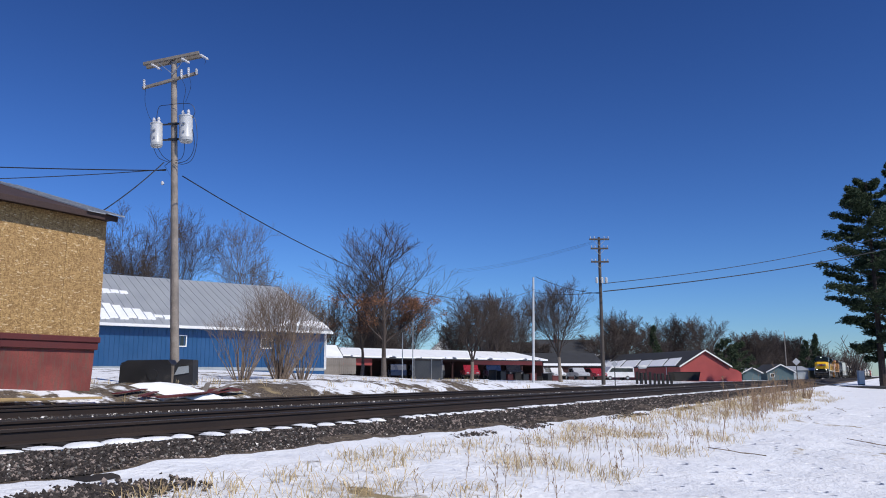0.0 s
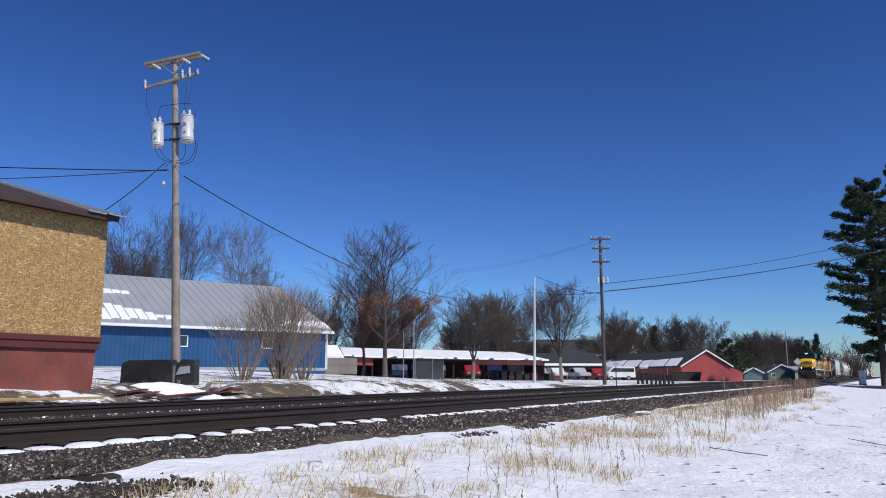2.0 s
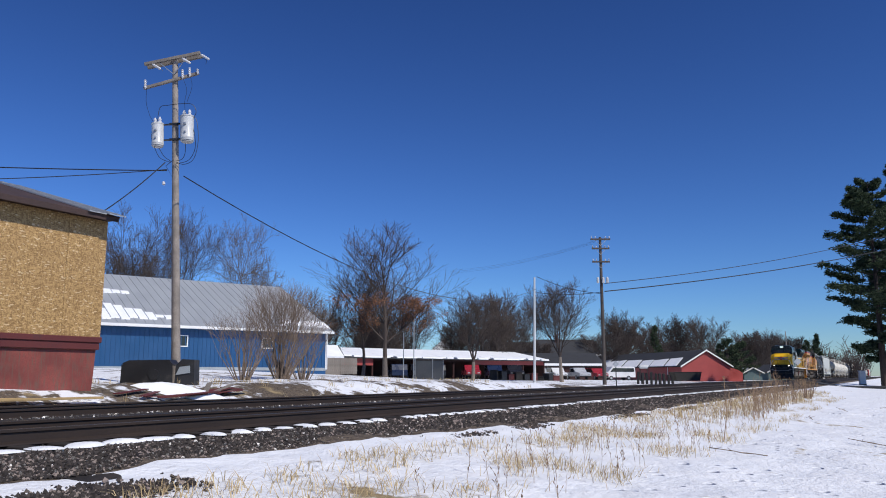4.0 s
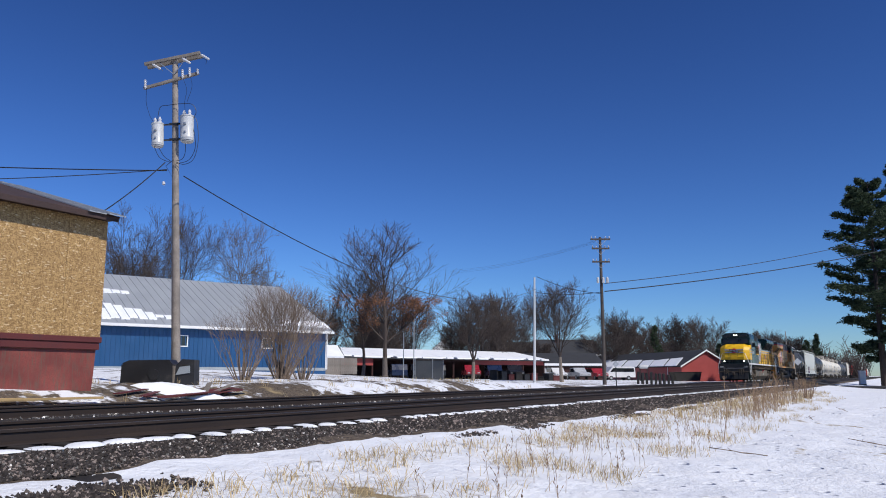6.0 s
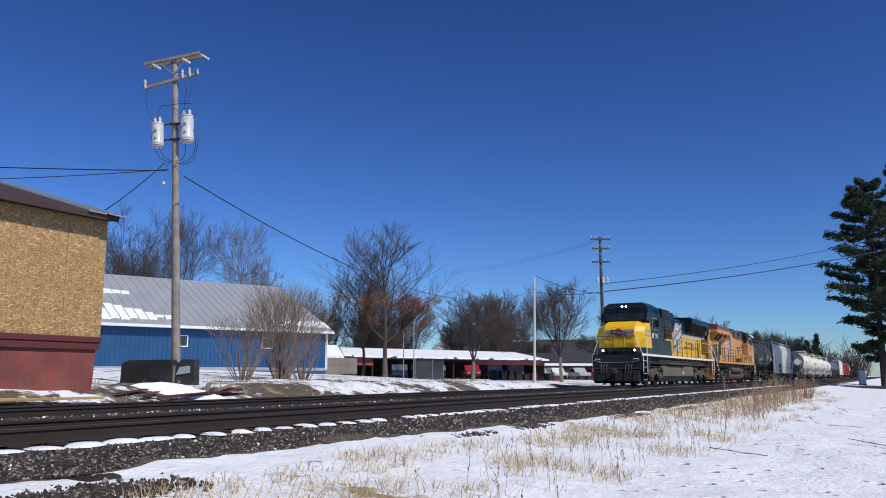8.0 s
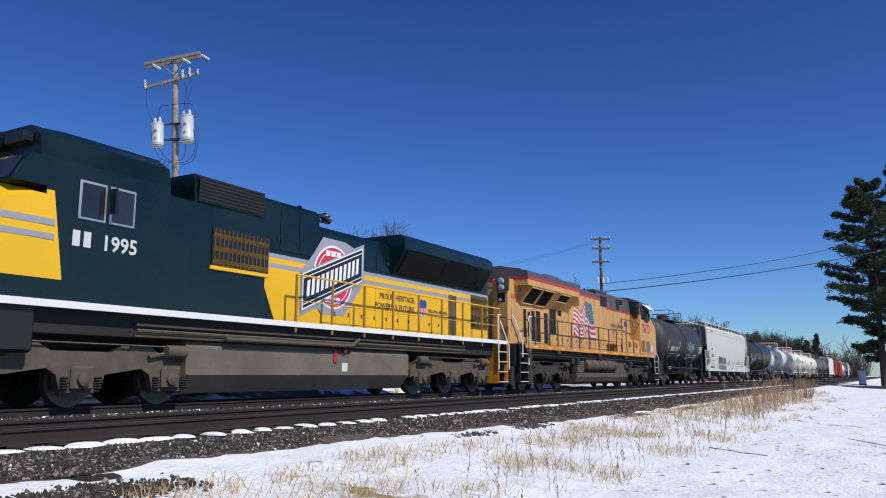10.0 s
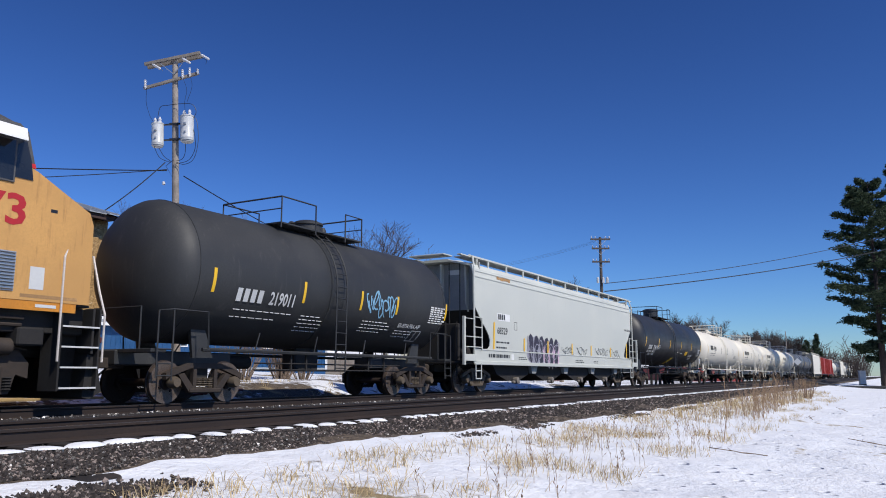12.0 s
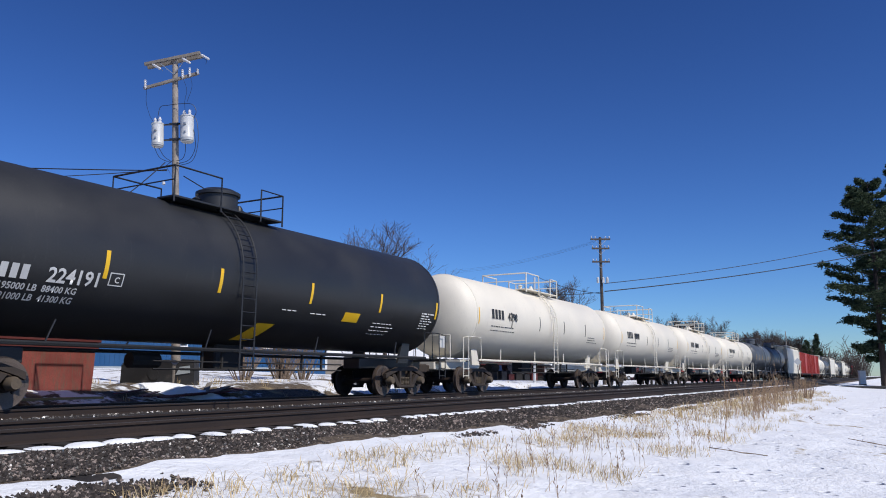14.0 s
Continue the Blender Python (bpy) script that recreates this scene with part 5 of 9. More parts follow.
def freight_truck(parent, xc, mat=None):
    """A three-piece freight truck: side frames, springs, bolster, bearing caps."""
    r = 0.457
    for s in (-0.89, 0.89):
        wheelset(parent, xc + s, r)
    key = (mat or TRUCK).name
    if key not in FREIGHT:
        f = Geo()
        # an open side frame: top chord, two struts, bottom chord
        f.prism([(-1.12, 0.52), (-1.12, 0.66), (-0.92, 0.74), (-0.45, 0.88), (0.45, 0.88), (0.92, 0.74), (1.12, 0.66), (1.12, 0.52), (0.95, 0.60), (0.45, 0.76), (-0.45, 0.76), (-0.95, 0.60)], -0.06, 0.06)
        f.prism([(-0.78, 0.62), (-0.62, 0.66), (-0.34, 0.34), (-0.46, 0.24)], -0.06, 0.06).prism([(0.62, 0.66), (0.78, 0.62), (0.46, 0.24), (0.34, 0.34)], -0.06, 0.06)
        f.box(-0.46, 0.46, -0.10, 0.10, 0.22, 0.32, 0.02).box(-0.36, -0.26, -0.055, 0.055, 0.30, 0.78).box(0.26, 0.36, -0.055, 0.055, 0.30, 0.78)
        cap = Geo()
        cap.lathe([(0.10, -0.10), (0.13, -0.02), (0.13, 0.10)], "y", 14)
        spring = Geo()
        for k in (-0.16, 0, 0.16):
            for i in range(6):
                spring.lathe([(0.055, 0.325 + 0.04 * i), (0.07, 0.34 + 0.04 * i), (0.055, 0.355 + 0.04 * i)], "z", 8, m=pose(k, -0.02, 0))
        FREIGHT[key] = [f, cap, spring]
    f, cap, spring = FREIGHT[key]
    for y in (-1.0, 1.0):
        objs = []
        for i, (nm, geo, mt, xx, zz) in enumerate((("side_frame", f, mat or TRUCK, 0, 0), ("spring_nest", spring, TRUCK_GREY, 0, 0), ("bearing_cap", cap, TRUCK_GREY, -0.89, 0.457), ("bearing_cap", cap, TRUCK_GREY, 0.89, 0.457))):
            k = {0: 0, 1: 2, 2: 1, 3: 1}[i]
            cur = FREIGHT[key][k]
            if isinstance(cur, Geo):
                ob = cur.make(nm, mt, parent, smooth=k == 1)
                FREIGHT[key][k] = ob.data
            else:
                ob = new(nm, cur)
                ob.parent = parent
            if k == 2:
                tagged(ob, kind="stuff")
            ob.location = (xc + xx, y * (1.06 if k == 1 else 1.0), zz)
            if k == 1 and y > 0:
                ob.rotation_euler = (0, 0, math.pi)
    Geo().box(xc - 0.2, xc + 0.2, -0.93, 0.93, 0.50, 0.80, 0.03).make("bolster", TRUCK_DARK, parent)


def coupler(parent, x, s):
    Geo().box(x, x + s * 0.75, -0.10, 0.10, 0.75, 0.98, 0.02).box(x + s * 0.62, x + s * 0.95, -0.17, 0.15, 0.70, 1.02, 0.05).make("coupler", TRUCK, parent, "rusty knuckle coupler")
    Geo().line([(x + s * 0.1, 0.35, 0.75), (x + s * 0.5, 0.33, 0.45), (x + s * 0.85, 0.25, 0.6)], 0.025, 5).make("air_hose", CABLE, parent)


def ladder(parent, x, y, z0, z1, w, rungs, mat, r=0.016, name="ladder", lean=0.0):
    g = Geo()
    g.rod((x - w / 2, y, z0), (x - w / 2, y + lean, z1), r * 1.2, 5).rod((x + w / 2, y, z0), (x + w / 2, y + lean, z1), r * 1.2, 5)
    for i in range(rungs):
        u = (i + 0.5) / rungs
        g.rod((x - w / 2, y + lean * u, z0 + (z1 - z0) * u), (x + w / 2, y + lean * u, z0 + (z1 - z0) * u), r, 5)
    return g.make(name, mat, parent)


# ---- train: tank cars ----
def tank_car(name, label, length, R, zc, mat, fit_mat, style, group, fx=0.0, strips=None):
    t = thing(name, label, "tank car", group)
    half = length / 2
    a = half - 0.70  # tip of the heads
    d = 0.82
    prof = []
    for i in range(9):
        u = i / 8 * math.pi / 2
        prof.append((max(R * math.sin(u), 0.02), -a + d * (1 - math.cos(u))))
    prof = prof + [(r, -h) for r, h in prof[::-1]]
    g = Geo().lathe([(r, h) for r, h in prof], "x", 56, m=pose(0, 0, zc))
    g.make("tank", mat, t, smooth=True)
    for s in (-1, 1):
        x = s * (a - d)
        ring = Geo().lathe([(R - 0.01, x - 0.02), (R + 0.008, x - 0.016), (R + 0.008, x + 0.016), (R - 0.01, x + 0.02)], "x", 56, m=pose(0, 0, zc))
        ring.make("weld_seam", mat, t, smooth=True)
    if style == "tall":
        Geo().lathe([(R - 0.02, fx - 0.30), (R + 0.03, fx - 0.28), (R + 0.03, fx - 0.18), (R - 0.02, fx - 0.16)], "x", 56, m=pose(0, 0, zc)).make("jacket_band", mat, t, smooth=True)
    tr = half - 2.55 if length > 15 else half - 2.35
    wrap = (R, zc)
    for s in (-1, 1):
        freight_truck(t, s * tr)
        coupler(t, s * (half - 0.9), s)
        # stub sill, head brace and end platform
        Geo().box(s * (tr - 1.5), s * (half - 0.5), -0.32, 0.32, 0.82, 1.15, 0.03).box(s * (half - 0.95), s * (half - 0.55), -1.35, 1.35, 1.08, 1.16, 0.01).make("stub_sill", fit_mat, t)
        for y in (-1, 1):
            sad = Geo().prism([(s * (tr - 0.30), 1.0), (s * (tr + 0.30), 1.0), (s * (tr + 0.42), 1.80), (s * (tr + 0.0), 1.72)], y * 0.85, y * 0.93)
            sad.make("saddle", fit_mat, t)
        for y in (-1.42, 1.42):
            rail = Geo().line([(s * (half - 0.65), y, 0.55), (s * (half - 0.65), y, 1.95), (s * (half - 1.05), y, 2.0), (s * (half - 2.0), y, 2.0), (s * (half - 2.05), y, 1.15)], 0.02, 5)
            rail.line([(s * (half - 1.05), y, 0.5), (s * (half - 1.05), y, 2.0)], 0.018, 5)
            for z in (0.6, 0.85, 1.15):
                rail.rod((s * (half - 0.65), y, z), (s * (half - 1.05), y, z), 0.016, 5)
            rail.make("end_grab_rail", fit_mat, t)
        Geo().line([(s * (half - 0.62), -0.9, 1.15), (s * (half - 0.62), -0.9, 2.05), (s * (half - 0.62), 0.9, 2.05), (s * (half - 0.62), 0.9, 1.15)], 0.02, 5).make("end_rail", fit_mat, t)
    # running bar along both sides
    for y in (-1.38, 1.38):
        g = Geo().rod((-half + 1.9, y, 1.17), (half - 1.9, y, 1.17), 0.045, 6)
        for x in np.linspace(-tr + 1.2, tr - 1.2, 4):
            g.rod((x, y, 1.17), (x + 0.25, y * 0.93, 1.62), 0.018, 4)
        g.make("side_bar", fit_mat, t)
    Geo().line([(-1.6, -0.3, 0.75), (1.9, -0.3, 0.75)], 0.03, 5).box(-0.5, 0.5, -0.25, 0.25, 0.72, zc - R + 0.1, 0.04).make("bottom_outlet", TRUCK_DARK, t)
    g = Geo().lathe([(0.05, -2.8), (0.18, -2.78), (0.18, -2.0), (0.05, -1.98)], "x", 10, m=pose(0.4, 0.5, 0.95))
    for x in (-1.9, -1.3, 1.5, 2.3):
        g.box(x, x + 0.05, -1.3, -1.25, 0.72, 1.15)
    g.rod((-3.2, -1.28, 0.9), (3.2, -1.28, 0.9), 0.02, 5)
    g.rod((-3.2, -1.28, 0.74), (3.2, -1.28, 0.74), 0.02, 5).make("brake_rigging", TRUCK_DARK, t)
    # top fittings and platform
    top = zc + R
    x0 = 0.6 + fx
    dome = Geo().lathe([(0.50, -0.12), (0.50, 0.46), (0.56, 0.47), (0.56, 0.55), (0.38, 0.64)] if style == "dome" else [(0.42, -0.12), (0.42, 0.30), (0.46, 0.31), (0.46, 0.37), (0.30, 0.44)] if style != "low" else [(0.34, -0.1), (0.34, 0.10), (0.38, 0.11), (0.30, 0.18)], n=20, m=pose(x0, 0, top))
    dome.make("manway", fit_mat, t, smooth=True)
    Geo().lathe([(0.10, -0.05), (0.10, 0.32), (0.05, 0.4)], n=10, m=pose(x0 + 0.85, 0.1, top)).lathe([(0.08, -0.05), (0.08, 0.22), (0.12, 0.24), (0.04, 0.3)], n=10, m=pose(x0 - 0.8, -0.1, top)).make("valve", fit_mat, t, smooth=True)
    Geo().box(x0 - 2.3, x0 + 1.25, -1.05, -0.5, top - 0.09, top - 0.05).box(x0 - 2.3, x0 + 1.25, 0.5, 1.05, top - 0.09, top - 0.05).make("platform", fit_mat, t)
    w = 0.03 if mat == TANK_WHITE else 0.024
    for xa, xb in ((x0 - 2.3, x0 - 0.9), (x0 + 0.45, x0 + 1.25)):
        g = Geo()
        for y in (-1.05, 1.05):
            g.line([(xa, y, top - 0.2), (xa, y, top + 0.62), (xb, y, top + 0.62), (xb, y, top - 0.2)], w, 5)
        s = xa if xa < x0 - 0.5 else xb
        g.line([(s, -1.05, top + 0.62), (s, 1.05, top + 0.62)], w, 5).line([(s, -1.05, top + 0.3), (s, 1.05, top + 0.3)], w * 0.7, 5)
        g.make("platform_rail", fit_mat, t)
    # ladder bent round the shell
    x0 = 0.03 + fx
    g = Geo()
    for s in (-0.22, 0.22):
        pts = [(x0 + s, -R - 0.10, 0.72), (x0 + s, -R - 0.12, zc)]
        pts += [(x0 + s, -(R + 0.12) * math.cos(u), zc + (R + 0.12) * math.sin(u)) for u in np.linspace(0.15, 1.25, 9)]
        g.line(pts, 0.022, 5)
    for z in np.arange(0.8, zc + 0.1, 0.31):
        g.rod((x0 - 0.22, -R - 0.115, z), (x0 + 0.22, -R - 0.115, z), 0.016, 5)
    for u in np.linspace(0.2, 1.2, 7):
        g.rod((x0 - 0.22, -(R + 0.12) * math.cos(u), zc + (R + 0.12) * math.sin(u)), (x0 + 0.22, -(R + 0.12) * math.cos(u), zc + (R + 0.12) * math.sin(u)), 0.016, 5)
    g.make("ladder", fit_mat, t)
    # reflector strips and lettering
    n = 6
    strips = strips or [-a + 0.95 + (2 * a - 1.9) * i / (n - 1) for i in range(n)]
    for i, x in enumerate(strips):
        if mat == TANK_WHITE:
            patch("reflector_strip", x - 0.03, x + 0.03, zc - 0.35, zc + 0.25, 0, REFLECT if i in (0, n - 1) else MARK_BLACK, t, wrap)
        else:
            patch("reflector_strip", x - 0.045, x + 0.045, 2.44, 2.98, 0, REFLECT, t, wrap, label="yellow reflector strip")
    return t, a, wrap, half


def mark_blocks(name, x, z, h, n, parent, mat, wrap=None, y=0.0):
    """The owner's letters as plain upright blocks."""
    g = Geo()
    for i in range(n):
        xx = x + i * h * 0.78
        for (p, q, r, s) in ((0, 0.52, 0, 1),):
            pts = [(xx + p * h, z + r * h), (xx + q * h, z + r * h), (xx + q * h, z + s * h), (xx + p * h, z + s * h)]
            g.add([(u, (-math.sqrt(max(wrap[0] ** 2 - (v - wrap[1]) ** 2, 0.01)) - 0.022 if wrap else y), v) for u, v in pts], [(0, 1, 2, 3)])
    return g.make(name, mat, parent)


# ---- train: covered hopper ----
def covered_hopper(name, label, length, mat, group, detailed=True):
    t = thing(name, label, "hopper car", group)
    half = length / 2
    b = half - 1.15  # end of the side sheets
    Y = 1.56
    for s in (-1, 1):
        # side sheets: cut away in a curve above the end sills
        cut = [(b, 3.20), (b - 0.10, 3.10), (b - 0.35, 2.88), (b - 0.60, 2.62), (b - 0.95, 2.36), (b - 1.22, 2.10), (b - 1.34, 1.88), (b - 1.30, 1.70), (b - 1.10, 1.56)]
        poly = [(-b, 4.24), (b, 4.24)] + cut + [(b - 0.3, 1.53), (b, 1.53), (b, 1.10), (-b, 1.10), (-b, 1.53), (-b + 0.3, 1.53)] + [(-x, z) for x, z in cut[::-1]]
        Geo().prism(poly, s * (Y - 0.03), s * Y).make("side_sheet", mat, t)
        # the side bends inward above the moulding, up to the roof
        lip = [(Y - 0.02, 4.22), (Y, 4.24), (Y - 0.03, 4.50), (Y - 0.10, 4.66), (0.55, 4.86), (0.55, 4.80), (Y - 0.16, 4.60), (Y - 0.08, 4.44)]
        Geo().prism([(s * y, z) for y, z in lip], -b, b, "x").make("roof_edge", mat, t)
        Geo().box(-b, b, s * (Y + 0.002), s * (Y + 0.05), 1.00, 1.14, 0.012).box(-b, b, s * (Y + 0.002), s * (Y + 0.02), 1.53, 1.58, 0.006).make("side_sill", mat, t)
        Geo().box(-b + 0.02, b - 0.02, s * (Y + 0.002), s * (Y + 0.022), 4.19, 4.235).make("roof_moulding", mat, t)
        Geo().box(-b + 0.02, b - 0.02, s * (Y - 0.02), s * (Y + 0.006), 4.40, 4.42).make("roof_moulding", mat, t)
    Geo().prism([(-0.6, 4.80), (0.6, 4.80), (0.5, 4.90), (-0.5, 4.90)], -b, b, "x").make("roof", mat, t)
    # running boards on posts, with an edge bar; a crossing platform at each end
    for s in (-1, 1):
        Geo().box(-b - 0.1, b + 0.1, s * 0.80, s * 1.40, 4.93, 4.955).make("running_board", HOPPER_DARK, t, "grey roof walkway")
        Geo().box(-b - 0.1, b + 0.1, s * 1.401, s * 1.45, 4.92, 4.985, 0.006).make("walkway_edge", mat, t)
        x, k = -b + 0.55, 0
        while x < b:
            Geo().box(x - 0.035, x + 0.035, s * 1.39, s * 1.44, 4.60, 4.92).make("walkway_post", mat, t)
            x, k = x + (0.96 if k == 0 else 1.63), k + 1
        Geo().box(s * (b + 0.1), s * (b + 0.75), -0.75, 0.75, 4.95, 5.00, 0.01).box(s * (b - 0.2), s * (b + 0.75), -1.45, -1.30, 4.90, 4.94).make("end_platform_roof", mat, t)
    for x in np.linspace(-b + 1.6, b - 1.6, 10):
        Geo().lathe([(0.3, 4.88), (0.3, 5.0), (0.2, 5.06)], n=14, m=pose(x, 0, 0)).make("loading_hatch", mat, t)
    for s in (-1, 1):
        # end bulkhead with ribs above a slope sheet coloured dark for its shade
        Geo().box(s * (b - 0.62), s * (b - 0.55), -Y + 0.035, Y - 0.035, 3.02, 4.78).make("end_bulkhead", HOPPER_DARK if detailed else mat, t, "grey end bulkhead")
        Geo().prism([(s * (b - 0.55), 3.02), (s * (b - 0.62), 3.02), (s * (b - 2.7), 1.35), (s * (b - 2.55), 1.30)], -Y + 0.035, Y - 0.035).make("slope_sheet", TRUCK_DARK if detailed else mat, t, "dark end slope sheet")
        if detailed and s < 0:
            Geo().box(s * (b - 0.545), s * (b - 0.54), -0.72, -0.22, 4.36, 4.54).make("end_mark_plate", WHITE_PAINT, t)
        for y in (-1.05, 0.0, 1.05):
            Geo().prism([(s * (b - 0.549), 4.78), (s * (b - 0.30), 4.78), (s * (b - 0.36), 3.3), (s * (b - 0.549), 2.95)], y - 0.03, y + 0.03).make("end_rib", mat, t)
        Geo().box(s * (b - 0.9), s * (half - 0.35), -Y + 0.04, Y - 0.04, 1.02, 1.12, 0.02).box(s * (b - 2.5), s * (half - 0.5), -0.3, 0.3, 0.75, 1.0, 0.02).make("end_platform", TRUCK_DARK, t)
        for y in (-Y - 0.06, Y + 0.06):
            k = 1 if y > 0 else -1
            g = Geo().line([(s * (b + 0.06), y, 1.05), (s * (b + 0.06), y, 4.55), (s * (b - 0.06), y - k * 0.12, 4.95)], 0.035, 6)
            g.line([(s * (b - 0.55), y, 1.5), (s * (b - 0.55), y, 2.72)], 0.024, 6)
            for z in (1.62, 1.98, 2.34, 2.70):
                g.rod((s * (b + 0.06), y, z), (s * (b - 0.55), y, z), 0.02, 5)
            g.make("side_ladder", mat, t)
            g = Geo().box(s * (half - 0.36), s * (half - 0.26), y - 0.05, y + 0.05, 0.98, 2.68, 0.01)
            for z in (1.62, 1.98, 2.62):
                g.rod((s * (half - 0.31), y, z), (s * (b + 0.06), y, z), 0.018, 5)
            g.make("end_post", mat, t)
            g = Geo()
            for x in (b - 0.05, b - 0.48):
                g.rod((s * x, y, 0.48), (s * x, y, 1.05), 0.024, 5)
            g.rod((s * (b - 0.05), y, 0.50), (s * (b - 0.48), y, 0.50), 0.024, 5).rod((s * (b - 0.05), y, 0.78), (s * (b - 0.48), y, 0.78), 0.02, 5).make("sill_step", mat, t)
            Geo().box(s * (b - 0.1), s * (half - 0.30), y - 0.03, y + 0.03, 1.12, 1.36, 0.01).make("corner_gusset", mat, t)
        for y in (-0.95, -0.5):
            Geo().line([(s * (b - 0.10), y, 1.1), (s * (b - 0.10), y, 4.75)], 0.022, 5).make("end_ladder_rail", TRUCK_DARK if detailed else mat, t)
        Geo().lathe([(0.05, -0.9), (0.2, -0.86), (0.2, 0.1), (0.05, 0.14)], "y", 14, m=pose(s * (b - 0.9), 0, 1.45)).make("air_reservoir", TRUCK_DARK, t, smooth=True)
        Geo().lathe([(0.24, -0.02), (0.26, 0.0), (0.24, 0.02)], "x", 18, m=pose(s * (b + 0.3), -0.9, 2.2)).make("brake_wheel", TRUCK, t, smooth=True)
        # solid dark panel added behind the ladder rails to darken the open cage
        Geo().box(s * (half - 0.62), s * (half - 0.50), -1.30, 0.6, 1.12, 2.45, 0.03).make("cage_filler_panel", TRUCK_DARK, t, "dark panel added to fill the end ladder cage")
        for y in (-1.25, -0.8):
            Geo().line([(s * (half - 0.45), y, 0.5), (s * (half - 0.45), y, 2.5)], 0.025, 5).make("end_ladder_rail", TRUCK_DARK, t)
        freight_truck(t, s * (half - 2.35), TRUCK_GREY)
        coupler(t, s * (half - 0.75), s)
    # four discharge bays
    for x in ((-5.8, -2.1, 1.65, 5.4) if length > 20 else np.linspace(-b + 3.6, b - 3.6, 4)):
        Geo().prism([(x - 1.86, 1.04), (x + 1.86, 1.04), (x + 1.5, 0.66), (x + 0.5, 0.40), (x - 0.5, 0.40), (x - 1.5, 0.66)], -1.25, 1.25).make("discharge_bay", TRUCK_DARK, t)
        Geo().prism([(x + 1.50, 1.03), (x + 2.20, 1.03), (x + 2.0, 0.70), (x + 1.62, 0.70)], -1.40, -1.26).make("bay_plate", HOPPER_DARK, t)
        Geo().lathe([(0.07, -1.5), (0.13, -1.48), (0.13, -1.30), (0.09, -1.25)], "y", 12, m=pose(x, 0, 0.42)).lathe([(0.03, -0.3), (0.06, -0.28), (0.06, 0.3), (0.03, 0.32)], "x", 8, m=pose(x, -1.36, 0.36)).make("outlet_cap", WOOD_GREY, t, smooth=True)
    return t, b, Y


def boxcar(name, label, length, mat, group, h=4.5):
    t = thing(name, label, "boxcar", group)
    half, Y = length / 2, 1.55
    b = half - 0.6
    g = Geo().box(-b, b, -Y, Y, 1.05, h, 0.03)
    for x in np.arange(-b + 0.4, b - 0.3, 0.9):
        if abs(x) > 1.7:
            g.box(x, x + 0.10, -Y - 0.05, -Y, 1.15, h - 0.1).box(x, x + 0.10, Y, Y + 0.05, 1.15, h - 0.1)
    g.make("body", mat, t)
    Geo().prism([(-Y - 0.06, h), (Y + 0.06, h), (0.6, h + 0.18), (-0.6, h + 0.18)], -b - 0.03, b + 0.03, "x").make("roof", GALV, t)
    Geo().box(-1.5, 1.5, -Y - 0.10, -Y - 0.02, 1.15, h - 0.15, 0.02).make("door", mat, t)
    Geo().box(-b, b, -Y - 0.03, Y + 0.03, 0.85, 1.045, 0.02).make("underframe", TRUCK_DARK, t)
    for s in (-1, 1):
        freight_truck(t, s * (half - 2.4))
        coupler(t, s * (half - 0.75), s)
        ladder(t, s * (b - 0.3), -Y - 0.09, 0.6, 2.6, 0.45, 6, mat)
    return t


